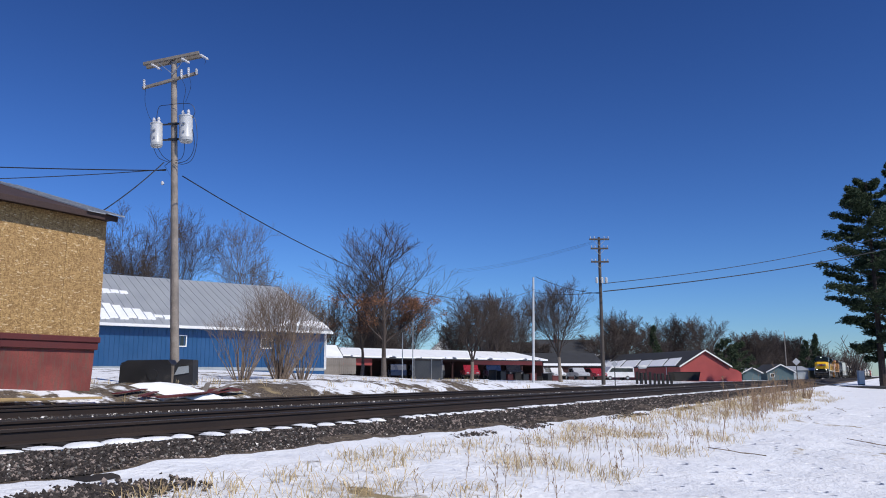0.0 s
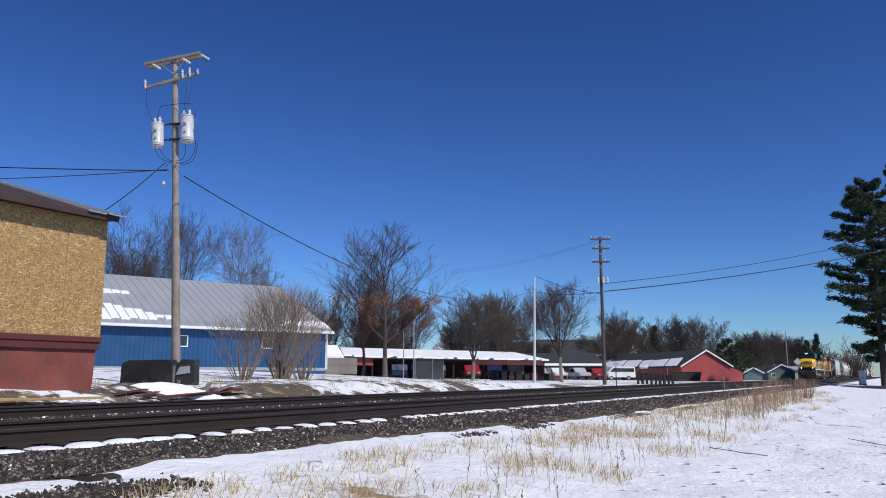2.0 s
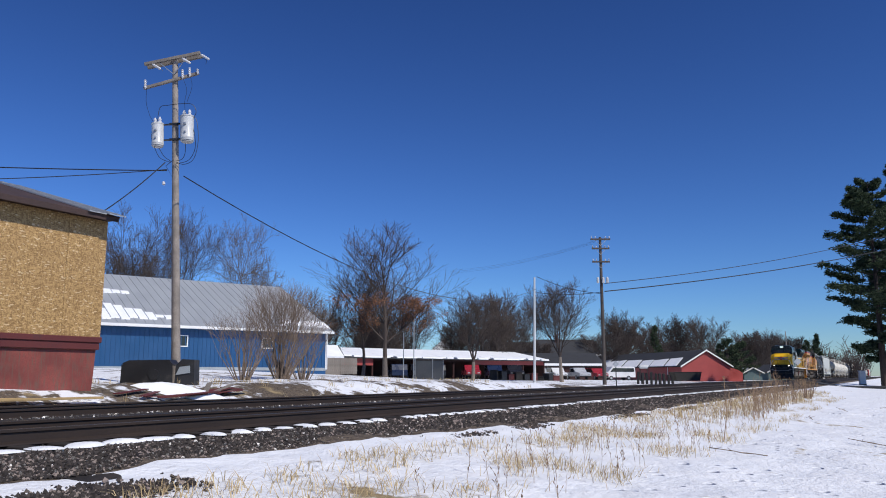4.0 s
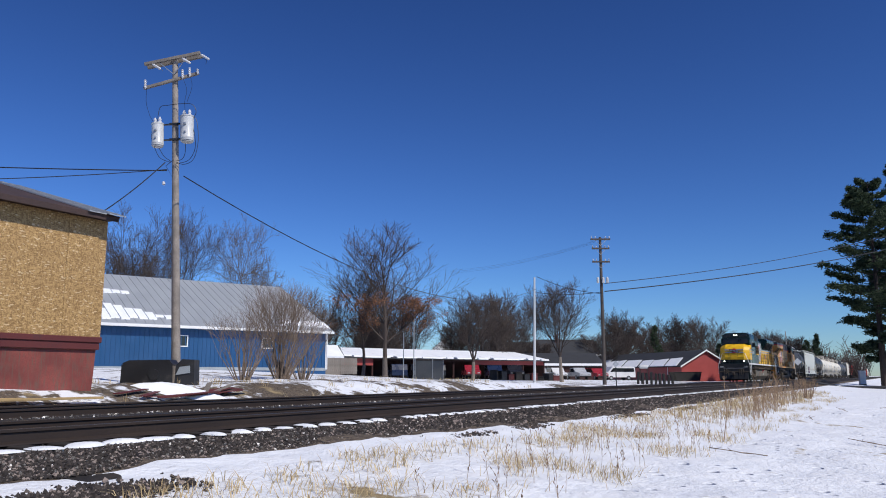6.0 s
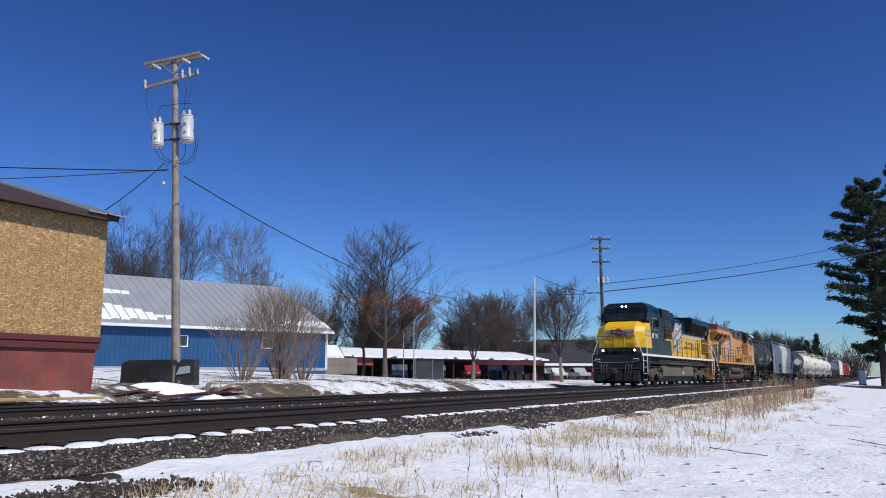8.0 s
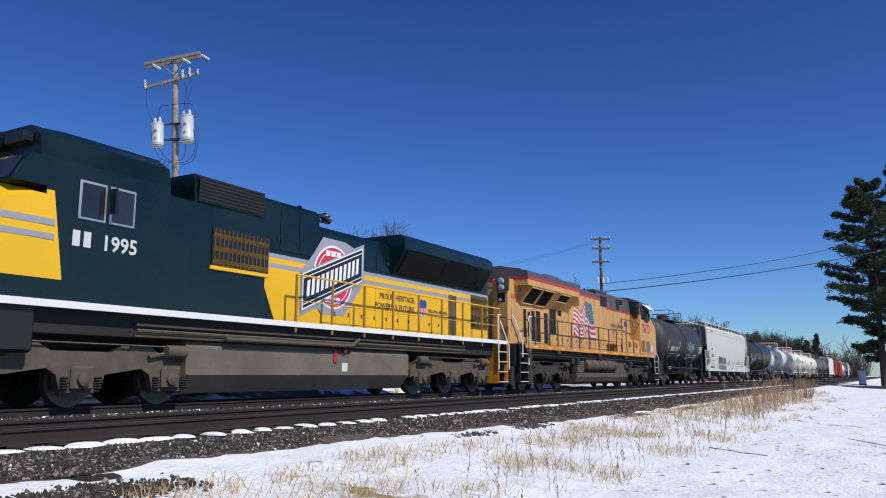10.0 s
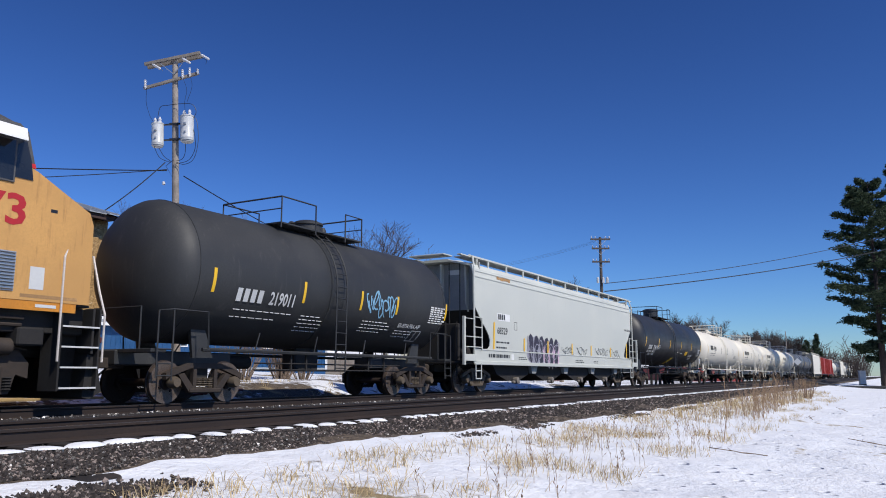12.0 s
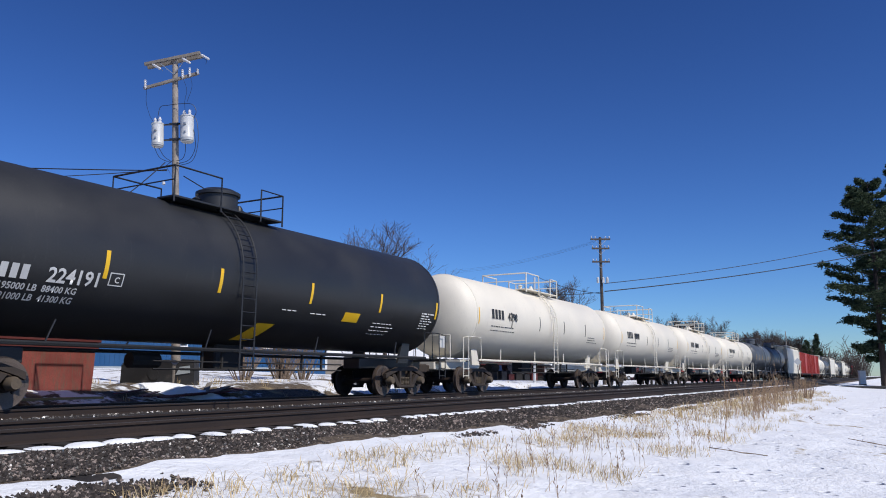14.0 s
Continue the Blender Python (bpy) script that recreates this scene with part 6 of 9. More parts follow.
# ---- train: locomotive pieces ----
def loco_truck(parent, xc, axles, mat, r=0.53):
    for x in axles:
        wheelset(parent, xc + x, r)
    x0, x1 = min(axles) - 0.75, max(axles) + 0.75
    for y in (-1, 1):
        g = Geo()
        mid = []
        top = [(x0, 0.82), (x0 + 0.2, 1.04), (x0 + 1.0, 1.04), (x0 + 1.3, 1.22), (x0 + 1.9, 1.22), (x0 + 2.2, 1.06), (x1 - 2.2, 1.06), (x1 - 1.9, 1.22), (x1 - 1.3, 1.22), (x1 - 1.0, 1.04), (x1 - 0.2, 1.04), (x1, 0.82)]
        bot = [(x1, 0.55)]
        for x in sorted(axles, reverse=True):
            bot += [(x + 0.52, 0.62), (x + 0.42, 0.28), (x - 0.42, 0.28), (x - 0.52, 0.62)]
            bot += [(x - 0.72, 0.74)] if x > min(axles) else []
        bot += [(x0, 0.55)]
        g.prism(top + bot, y * 0.98, y * 1.14)
        g.make("truck_frame", mat, parent).location.x = xc
        for x in axles:
            j = Geo().box(x - 0.24, x + 0.24, y * 1.141, y * 1.22, 0.33, 0.78, 0.04)
            j.lathe([(0.06, y * 1.30), (0.13, y * 1.28), (0.15, y * 1.2)] if y > 0 else [(0.15, y * 1.2), (0.13, y * 1.28), (0.06, y * 1.30)], "y", 14, m=pose(x, 0, 0.53))
            j.make("journal_box", mat, parent).location.x = xc
            for s in (-0.36, 0.36):
                sp = Geo()
                for i in range(5):
                    sp.lathe([(0.06, 0.66 + 0.05 * i), (0.085, 0.68 + 0.05 * i), (0.06, 0.70 + 0.05 * i)], n=8, m=pose(x + s, y * 1.17, -0.32))
                sp.make("journal_spring", TRUCK_DARK, parent).location.x = xc
        for k, x in enumerate((x0 + 0.65, x1 - 0.65)):
            c = Geo().lathe([(0.08, -0.32), (0.15, -0.3), (0.15, 0.22), (0.06, 0.3)], "x", 12, m=pose(x, y * 1.2, 1.1))
            c.rod((x - 0.05, y * 1.2, 1.1), (x + (0.7 if k == 0 else -0.7), y * 1.2, 0.98), 0.04, 6)
            c.make("brake_cylinder", mat, parent, smooth=True).location.x = xc
        Geo().line([(x0 + 0.1, y * 1.2, 1.05), (x0 + 0.9, y * 1.22, 1.22), (x1 - 0.9, y * 1.22, 1.20), (x1 - 0.1, y * 1.2, 1.05)], 0.018, 5).make("sand_pipe", mat, parent).location.x = xc
    Geo().box(x0 + 0.3, x1 - 0.3, -0.6, 0.6, 0.75, 1.15, 0.05).make("truck_bolster", TRUCK_DARK, parent).location.x = xc


def hand_rail(parent, x0, x1, posts, y, z0, z1, mat, post_mat=None):
    g = Geo().rod((x0, y, z1), (x1, y, z1), 0.024, 6)
    g.rod((x0, y, (z0 + z1) / 2 - 0.05), (x1, y, (z0 + z1) / 2 - 0.05), 0.012, 5)
    g.make("hand_rail", mat, parent)
    spots = [x0 + (x1 - x0) * i / (posts - 1) for i in range(posts)] if isinstance(posts, int) else posts
    for x in spots:
        Geo().box(x - 0.036, x + 0.036, y - 0.022, y + 0.022, z0 - 0.25, z1, 0.008).make("rail_post", post_mat or mat, parent)


def steps(parent, x, s, y, mat, top, rail_mat=None, dark=None):
    """Corner steps with white treads and sloping grab irons; s: the way to the vehicle's end."""
    for sy in (-1, 1):
        yy = sy * y
        Geo().box(x - 0.42, x - 0.38, yy, yy - sy * 0.55, 0.32, top, 0.004).box(x + 0.38, x + 0.42, yy, yy - sy * 0.55, 0.32, top, 0.004).box(x - 0.38, x + 0.38, yy - sy * 0.50, yy - sy * 0.55, 0.32, top).make("step_well", dark or mat, parent)
        for k in range(4):
            z = 0.36 + (top - 0.36) * k / 4
            st = Geo().box(x - 0.38, x + 0.38, yy, yy - sy * 0.30, z, z + 0.03).make("step", dark or mat, parent)
            Geo().box(x - 0.38, x + 0.38, yy + sy * 0.002, yy + sy * 0.02, z, z + 0.03).make("step_edge", MARK_WHITE, st, "dull white step edge")
        g = Geo()
        g.line([(x - s * 0.46, yy + sy * 0.03, 0.85), (x - s * 0.46, yy + sy * 0.03, top + 0.9), (x - s * 0.40, yy, top + 1.05), (x - s * 0.2, yy, top + 1.05)], 0.022, 6)
        g.line([(x + s * 0.46, yy + sy * 0.03, 0.85), (x + s * 0.46, yy + sy * 0.03, top - 0.1), (x + s * 0.42, yy * 0.92, top + 0.35), (x + s * 0.42, yy * 0.75, top + 1.05), (x + s * 0.42, yy * 0.68, top + 1.05)], 0.022, 6)
        g.make("grab_iron", rail_mat or WHITE_PAINT, parent, "white grab iron")


def louvres(parent, x0, x1, z0, z1, y, n, mat, back, name="louvre_panel"):
    p = Geo().box(x0, x1, y - 0.01, y, z0, z1).make(name, back, parent)
    g = Geo()
    for i in range(n):
        z = z0 + (z1 - z0) * (i + 0.2) / n
        out = y - (0.018 if mat == GRILLE else 0.045)
        g.add([(x0 + 0.02, y - 0.012, z), (x1 - 0.02, y - 0.012, z), (x1 - 0.02, out, z + (z1 - z0) / n * 0.35), (x0 + 0.02, out, z + (z1 - z0) / n * 0.35)], [(0, 1, 2, 3), (3, 2, 1, 0)])
    g.make("louvre", mat, p)
    return p


def door_seams(parent, xs, y, z0, z1, mat, name="hood_door"):
    """A row of slightly proud hood doors with latches."""
    for a, b in zip(xs[:-1], xs[1:]):
        d = Geo().box(a + 0.015, b - 0.015, y - 0.018, y, z0, z1, 0.006).make(name, mat, parent)
        Geo().box(b - 0.10, b - 0.055, y - 0.035, y - 0.0185, z0 + 0.22, z0 + 0.33).make("door_latch", TRUCK_DARK, d)


def build_heritage_loco():
    """The lead unit, its cab towards -x."""
    t = thing("lead_locomotive", "yellow and dark green diesel locomotive with a white sill stripe", "locomotive")
    D = 1.93
    Geo().box(-10.35, 11.15, -1.30, 1.30, 1.35, D - 0.05, 0.02).box(-10.35, 11.15, -0.5, 0.5, 1.0, 1.35).make("underframe", TRUCK_DARK, t)
    Geo().box(-10.4, 11.2, -1.53, 1.53, D - 0.045, D, 0.008).make("walkway", LOCO_GREEN, t)
    for s in (-1, 1):
        Geo().box(-10.4, 11.2, s * 1.531, s * 1.555, D - 0.115, D + 0.02, 0.004).make("sill_stripe", WHITE_PAINT, t, "white sill stripe")
    pipe = Geo()
    for z, y in ((1.62, -1.36), (1.50, -1.40), (1.40, -1.34)):
        pipe.rod((-6, y, z), (8, y, z), 0.035, 6)
    pipe.line([(-3.6, -1.45, 1.42), (1.2, -1.45, 1.42), (1.55, -1.45, 1.62)], 0.05, 8)
    pipe.make("side_piping", TRUCK_GREY, t)
    # nose: sloping wide front with a doorway
    nose = [(-9.75, D), (-9.85, 2.6), (-9.80, 3.3), (-9.62, 3.62), (-9.35, 3.84), (-8.75, 4.02), (-8.2, 4.02), (-8.2, D)]
    foot = [(-9.75, D), (-9.81, 2.33), (-8.2, 2.33), (-8.2, D)]
    nose = [(-9.81, 2.331)] + nose[1:-1] + [(-8.2, 2.331)]
    for name, shape, mat, lab in (("nose_foot", foot, LOCO_GREEN, "dark green foot of the nose"), ("nose", nose, LOCO_YELLOW, "yellow nose")):
        g, n = Geo(), len(shape)
        for y, back, drop in ((-1.48, 0.42, 0.16), (-0.95, 0.0, 0.0), (0.95, 0.0, 0.0), (1.48, 0.42, 0.16)):
            g.v += [(min(px + back, -8.2), y, pz - (drop if pz > 3.7 else 0)) for px, pz in shape]
        g.f = [(c * n + i, (c + 1) * n + i, (c + 1) * n + (i + 1) % n, c * n + (i + 1) % n) for c in range(3) for i in range(n)] + [tuple(range(n)), tuple(range(4 * n - 1, 3 * n - 1, -1))]
        g.make(name, mat, t, lab)
    for s in (-1, 1):
        ya, yb = sorted((s * 1.462, s * 1.474))
        Geo().prism([(-8.2, 2.33), (-7.78, 2.33), (-8.05, 3.95), (-8.2, 3.95)], ya, yb).make("cab_flash", LOCO_YELLOW, t)
        for z0, z1 in ((3.30, 3.42), (3.04, 3.15)):
            ya, yb = sorted((s * 1.481, s * 1.488))
            Geo().box(-9.36, -8.0, ya, yb, z0, z1).make("side_stripe", STRIPE_GREY, t, "grey stripe along the nose")
    for z0, z1 in ((3.30, 3.42), (3.04, 3.15)):
        Geo().box(-9.885, -9.835 if z0 < 3.2 else -9.79, -0.95, 0.95, z0, z1).make("nose_stripe", STRIPE_GREY, t, "grey nose stripe")
    Geo().box(-9.868, -9.80, -0.36, 0.36, 2.36, 2.98, 0.008).make("nose_door", LOCO_YELLOW, t)
    Geo().prism([(-0.46, 3.05), (0.46, 3.23), (0.46, 3.45), (-0.46, 3.27)], -9.93, -9.895, "x").make("nose_emblem", LOGO_BLACK, t, "slanted dark bar emblem")
    Geo().lathe([(0.02, -9.894), (0.26, -9.894), (0.26, -9.88), (0.02, -9.88)], "x", 20, m=pose(0, 0, 3.25)).make("nose_emblem_disc", LOGO_RED, t, "red emblem disc")
    for i in range(6):
        ya = -0.40 + 0.14 * i
        Geo().prism([(ya, 3.11 + 0.196 * (ya + 0.40)), (ya + 0.08, 3.11 + 0.196 * (ya + 0.48)), (ya + 0.08, 3.23 + 0.196 * (ya + 0.48)), (ya, 3.23 + 0.196 * (ya + 0.40))], -9.936, -9.931, "x").make("emblem_stroke", STRIPE_GREY, t)
    # green skirt below the nose, with ditch lights
    Geo().box(-10.3, -8.2, -1.45, 1.45, 1.0, D - 0.05, 0.05).make("front_skirt", GRILLE, t)
    for y in (-1.0, 1.0):
        h = Geo().box(-9.99, -9.83, y - 0.16, y + 0.16, 2.0, 2.32, 0.04).make("ditch_light", LOCO_GREEN, t)
        Geo().lathe([(0.02, -10.01), (0.07, -10.01), (0.07, -9.99)], "x", 14, m=pose(0, y, 2.16)).make("lamp", LAMP, h, "lit lamp")
    # cab
    cabp = [(-8.85, 4.02), (-8.55, 4.58), (-5.4, 4.58), (-5.4, D), (-8.2, D), (-8.2, 4.02)]
    Geo().prism([(-1.46, 4.581), (1.46, 4.581), (1.38, 4.98), (1.05, 5.20), (-1.05, 5.20), (-1.38, 4.98)], -8.35, -5.4, "x").make("cab_crown", LOCO_GREEN, t, "", True)
    Geo().prism(cabp, -1.46, 1.46).make("cab", LOCO_GREEN, t, "dark green cab", True)
    Geo().prism([(-8.2, 5.202), (-5.3, 5.202), (-5.3, 5.26), (-7.6, 5.27), (-8.1, 5.23)], -0.95, 0.95).make("cab_roof", LOCO_GREEN, t)
    n = Vector((-0.894, 0, 0.447))
    for y0, y1 in ((-1.3, -0.48), (-0.42, 0.42), (0.48, 1.3)):
        g = Geo().add([(-8.823, y0, 4.07), (-8.823, y1, 4.07), (-8.582, y1, 4.52), (-8.582, y0, 4.52)], [(3, 2, 1, 0)])
        g.v = [(x - 0.012, y, z + 0.006) for x, y, z in g.v]
        g.make("windshield", GLASS, t, "dark windshield")
    for x0, x1 in ((-7.55, -6.95), (-6.88, -6.28)):
        for s in (-1, 1):
            f = Geo().box(x0, x1, s * 1.465, s * 1.49, 3.52, 4.28, 0.01).make("side_window", GALV, t)
            Geo().box(x0 + 0.05, x1 - 0.05, s * 1.4905, s * 1.495, 3.57, 4.23).make("pane", GLASS, f)
    Geo().box(-6.95, -6.9, -1.75, -1.5, 3.7, 4.2, 0.01).make("mirror", LOCO_GREEN, t)
    hl = Geo().box(-8.56, -8.2, -0.42, 0.42, 4.78, 5.12, 0.03).make("headlight_box", LOCO_GREEN, t)
    for y in (-0.13, 0.13):
        Geo().lathe([(0.02, -8.59), (0.065, -8.59), (0.065, -8.56)], "x", 14, m=pose(0, y, 4.96)).make("lamp", LAMP, hl, "lit lamp")
    for y in (-0.85, 0.85):
        Geo().box(-8.53, -8.3, y - 0.3, y + 0.3, 4.84, 5.04, 0.02).make("number_board", LOGO_BLACK, t)
    text_on("road_number", "1995", 0.42, -7.0, 3.0, -1.468, MARK_WHITE, t)
    mark_blocks("owner_mark", -7.62, 3.0, 0.30, 2, t, MARK_WHITE, None, -1.468)
    # electrical cabinet behind the cab
    Geo().box(-5.395, -2.3, -1.38, 1.38, D, 4.45, 0.04).make("equipment_cabinet", LOCO_GREEN, t)
    Geo().prism([(-1.32, 4.45), (1.32, 4.45), (1.25, 5.10), (-1.25, 5.10)], -4.6, -2.3, "x").make("brake_grid_housing", LOCO_GREEN, t)
    louvres(t, -4.5, -2.4, 4.48, 5.06, -1.335, 7, GRILLE, GRILLE, "brake_grid_screen")
    louvres(t, -4.1, -2.25, 3.05, 3.95, -1.395, 3, POST_BROWN, GRILLE, "intake_screen")
    Geo().box(-4.16, -2.24, -1.44, -1.386, 2.97, 3.06, 0.004).make("screen_sill", LOCO_YELLOW, t)
    ver = Geo()
    for i in range(14):
        x = -4.05 + 1.75 * i / 13
        ver.box(x, x + 0.025, -1.43, -1.41, 3.08, 3.92)
    ver.make("screen_bars", GRILLE_BROWN, t)
    # long hood
    H = 1.02
    Geo().prism([(-1.03, D), (1.03, D), (1.03, 4.98), (0.9, 5.12), (-0.9, 5.12), (-1.03, 4.98)], -2.29, 0.15, "x").make("blower_section", LOCO_GREEN, t)
    Geo().prism([(-H, D), (H, D), (H, 4.55), (0.82, 4.76), (-0.82, 4.76), (-H, 4.55)], 0.151, 10.6, "x").make("long_hood", LOCO_GREEN, t)
    # yellow lower flank, set over the green, with its slanting front edge
    yl = -1.034
    Geo().prism([(-1.55, D + 0.01), (0.15, D + 0.01), (0.15, 3.32), (-2.25, 3.32)], yl - 0.012, yl).make("flank_panel", LOCO_YELLOW, t)
    Geo().box(0.16, 10.59, -H - 0.014, -H - 0.002, D + 0.01, 3.32).make("flank_panel", LOCO_YELLOW, t)
    for z0, z1, m in ((3.32, 3.44, STRIPE_GREY), (3.44, 3.58, LOCO_YELLOW), (3.58, 3.69, STRIPE_GREY)):
        Geo().box(-2.2, 0.15, yl - 0.012, yl, z0, z1).make("flank_stripe", m, t)
        Geo().box(0.16, 10.59, -H - 0.014, -H - 0.002, z0, z1).make("flank_stripe", m, t)
    door_seams(t, [0.3, 0.95, 1.6, 2.25, 2.9, 3.55, 4.2, 4.85, 5.5, 6.15, 6.8], -H - 0.014, D + 0.12, 3.26, LOCO_YELLOW)
    door_seams(t, [-2.2, -1.45, -0.7, 0.05], -1.034, 3.8, 4.9, LOCO_GREEN, "blower_door")
    door_seams(t, [0.3, 1.2, 2.1, 2.95, 3.65], -H, 3.8, 4.45, LOCO_GREEN, "upper_door")
    # radiator end: flared wings over black screens
    for s in (-1, 1):
        Geo().prism([(s * 0.82, 4.62), (s * 1.02, 3.76), (s * 1.06, 3.78), (s * 1.56, 4.56), (s * 1.56, 4.86), (s * 1.38, 5.02), (s * 0.82, 5.02)], 3.75, 9.95, "x").make("radiator_wing", LOCO_GREEN, t, "flared dark green radiator wing")
        g = Geo().add([(4.0, s * 1.10, 3.84), (9.2, s * 1.10, 3.84), (9.2, s * 1.53, 4.51), (4.0, s * 1.53, 4.51)], [(0, 1, 2, 3), (3, 2, 1, 0)])
        g.v = [(x, y + s * 0.012, z - 0.008) for x, y, z in g.v]
        g.make("radiator_screen", GRILLE, t, "black radiator screen")
        fr = Geo()
        for x in (6.55,):
            fr.rod((x, s * 1.12, 3.84), (x, s * 1.55, 4.51), 0.025, 5)
        fr.make("screen_divider", LOCO_GREEN, t)
    Geo().box(3.76, 9.94, -0.82, 0.82, 4.77, 5.03, 0.02).make("radiator_top", LOCO_GREEN, t)
    for x in (5.0, 6.9, 8.8):
        Geo().lathe([(0.62, 5.02), (0.62, 5.09), (0.5, 5.11)], n=22, m=pose(x, 0, 0)).make("radiator_fan", GRILLE, t, smooth=True)
    louvres(t, 9.15, 10.5, 2.35, 3.6, -H - 0.03, 4, GRILLE_BROWN, GRILLE_BROWN, "rear_intake")
    vb = Geo()
    for i in range(11):
        x = 9.2 + 1.25 * i / 10
        vb.box(x, x + 0.02, -H - 0.09, -H - 0.078, 2.4, 3.55)
    vb.make("intake_bars", POST_BROWN, t)
    Geo().box(7.45, 8.0, -H - 0.036, -H - 0.02, 2.05, 3.45, 0.006).make("vented_door", GRILLE_BROWN, t)
    Geo().box(10.601, 10.65, -0.8, 0.8, D, 4.5, 0.02).make("hood_end_door", LOCO_GREEN, t)
    # exhaust, horns
    Geo().box(1.9, 3.1, -0.35, 0.35, 4.76, 4.90, 0.04).make("exhaust_stack", TRUCK_DARK, t)
    hn = Geo()
    for i, (x, z, s) in enumerate(((0.85, 5.16, -1), (1.1, 5.28, 1), (1.35, 5.16, -1), (1.6, 5.30, 1), (1.0, 5.40, -1))):
        hn.lathe([(0.045, 0), (0.07, 0.2), (0.14, 0.32)] if s > 0 else [(0.14, -0.32), (0.07, -0.2), (0.045, 0)], "x", 10, m=pose(x, -0.3 + 0.12 * i, z))
    hn.rod((1.1, -0.1, 4.76), (1.1, -0.1, 5.35), 0.035, 6).rod((0.7, -0.1, 5.14), (1.65, -0.1, 5.14), 0.03, 6)
    hn.make("air_horn", LOGO_BLACK, t, "black five-chime air horn", True)
    # emblem: red disc and slanted black bar on a grey field, no lettering
    y = -H - 0.036
    lx, lz = 0.80, 3.34
    Geo().prism([(lx - 1.42, 2.15), (lx - 0.7, 2.45), (lx - 0.5, 2.28), (lx + 0.5, 2.28), (lx + 0.8, 2.6), (lx + 1.45, 3.3), (lx + 1.45, 4.5), (lx + 0.95, 4.3), (lx + 0.5, 4.42), (lx - 0.5, 4.42), (lx - 0.9, 3.9), (lx - 1.42, 3.35)], y - 0.003, y - 0.001).make("emblem_field", STRIPE_GREY, t)
    for r, m, d in ((0.98, STRIPE_GREY, 0.004), (0.90, WHITE_PAINT, 0.008), (0.84, LOGO_RED, 0.012), (0.74, WHITE_PAINT, 0.015), (0.71, LOGO_RED, 0.018)):
        Geo().lathe([(0.01, y - d), (r, y - d), (r, y - d + 0.003)], "y", 40, m=pose(lx, 0, lz)).make("emblem_disc", m, t)
    for k, (w, h, m, d) in enumerate(((2.78, 1.08, STRIPE_GREY, 0.021), (2.70, 0.99, WHITE_PAINT, 0.024), (2.64, 0.91, LOGO_BLACK, 0.027), (2.60, 0.74, WHITE_PAINT, 0.030), (2.60, 0.68, LOGO_BLACK, 0.033))):
        sl = 0.78
        Geo().prism([(lx - w / 2, lz - h / 2 - sl * w / 2 * 0.5), (lx + w / 2, lz - h / 2 + sl * w / 2 * 0.5), (lx + w / 2, lz + h / 2 + sl * w / 2 * 0.5), (lx - w / 2, lz + h / 2 - sl * w / 2 * 0.5)], y - d, y - d + 0.002).make("emblem_bar", m, t)
    for i in range(12):
        x = lx - 1.2 + 0.2 * i
        z = lz - 0.24 + 0.39 * (x + 0.08 - lx)
        g = Geo().add([(x, y - 0.037, z), (x + 0.125, y - 0.037, z + 0.05), (x + 0.155, y - 0.037, z + 0.51), (x + 0.03, y - 0.037, z + 0.46)], [(0, 1, 2, 3)])
        g.make("emblem_stroke", WHITE_PAINT, t)
    for zz in (3.92, 2.62):
        bars("emblem_strokes", lx - 0.38, zz, 0.8, 1, t, WHITE_PAINT, None, y - 0.022, 0.15, 0.2, 5)
    text_on("slogan", "PROUD HERITAGE,", 0.25, 3.10, 2.95, -H - 0.036, LOGO_BLACK, t, fit=2.05)
    text_on("slogan", "POWERFUL FUTURE.", 0.25, 2.85, 2.65, -H - 0.036, LOGO_BLACK, t, fit=2.30)
    text_on("slogan", "BUILDING AMERICA", 0.15, 6.0, 2.72, -H - 0.036, LOGO_BLACK, t)
    shield(t, 5.45, 2.5, 0.42, 0.62, -H - 0.04)
    # fuel tank
    Geo().prism([(-1.30, 0.62), (-0.98, 0.22), (0.98, 0.22), (1.30, 0.62), (1.30, 1.22), (1.2, 1.34), (-1.2, 1.34), (-1.30, 1.22)], -4.6, 4.4, "x").make("fuel_tank", TANK_GREY, t, "dusty grey fuel tank")
    Geo().box(0.55, 0.70, -1.33, -1.301, 0.95, 1.3, 0.01).make("gauge", NUM_RED, t, "red fuel gauge")
    Geo().lathe([(0.02, -1.40), (0.07, -1.38), (0.07, -1.30)], "y", 10, m=pose(1.0, 0, 1.28)).make("fuel_cap", NUM_RED, t)
    patch("placard", 0.95, 1.2, 0.72, 0.95, -1.306, MARK_WHITE, t)
    loco_truck(t, -7.0, (-2.1, 0, 2.1), TRUCK_GREY)
    loco_truck(t, 7.6, (-2.1, 0, 2.1), TRUCK_GREY)
    hand_rail(t, -1.3, 10.6, 9, -1.52, D, 3.16, LOCO_YELLOW, POST_BROWN)
    hand_rail(t, -1.3, 10.6, 9, 1.52, D, 3.16, LOCO_YELLOW, POST_BROWN)
    steps(t, -9.85, -1, 1.55, LOCO_GREEN, D - 0.05, WHITE_PAINT)
    steps(t, 10.85, 1, 1.55, ARMOUR_SILL, D - 0.05, WHITE_PAINT)
    for s, x in ((-1, -10.4), (1, 11.2)):
        Geo().box(x, x + s * 0.06, -1.52, 1.52, 1.05, D - 0.05, 0.01).make("end_plate", GRILLE, t)
        Geo().prism([(x, 1.0), (x + s * 0.25, 0.95), (x + s * 0.42, 0.30), (x + s * 0.1, 0.16), (x - s * 0.05, 0.2)], -1.4, 1.4).make("snow_plough", GRILLE, t)
        coupler(t, x - s * 0.1, s)
        g = Geo()
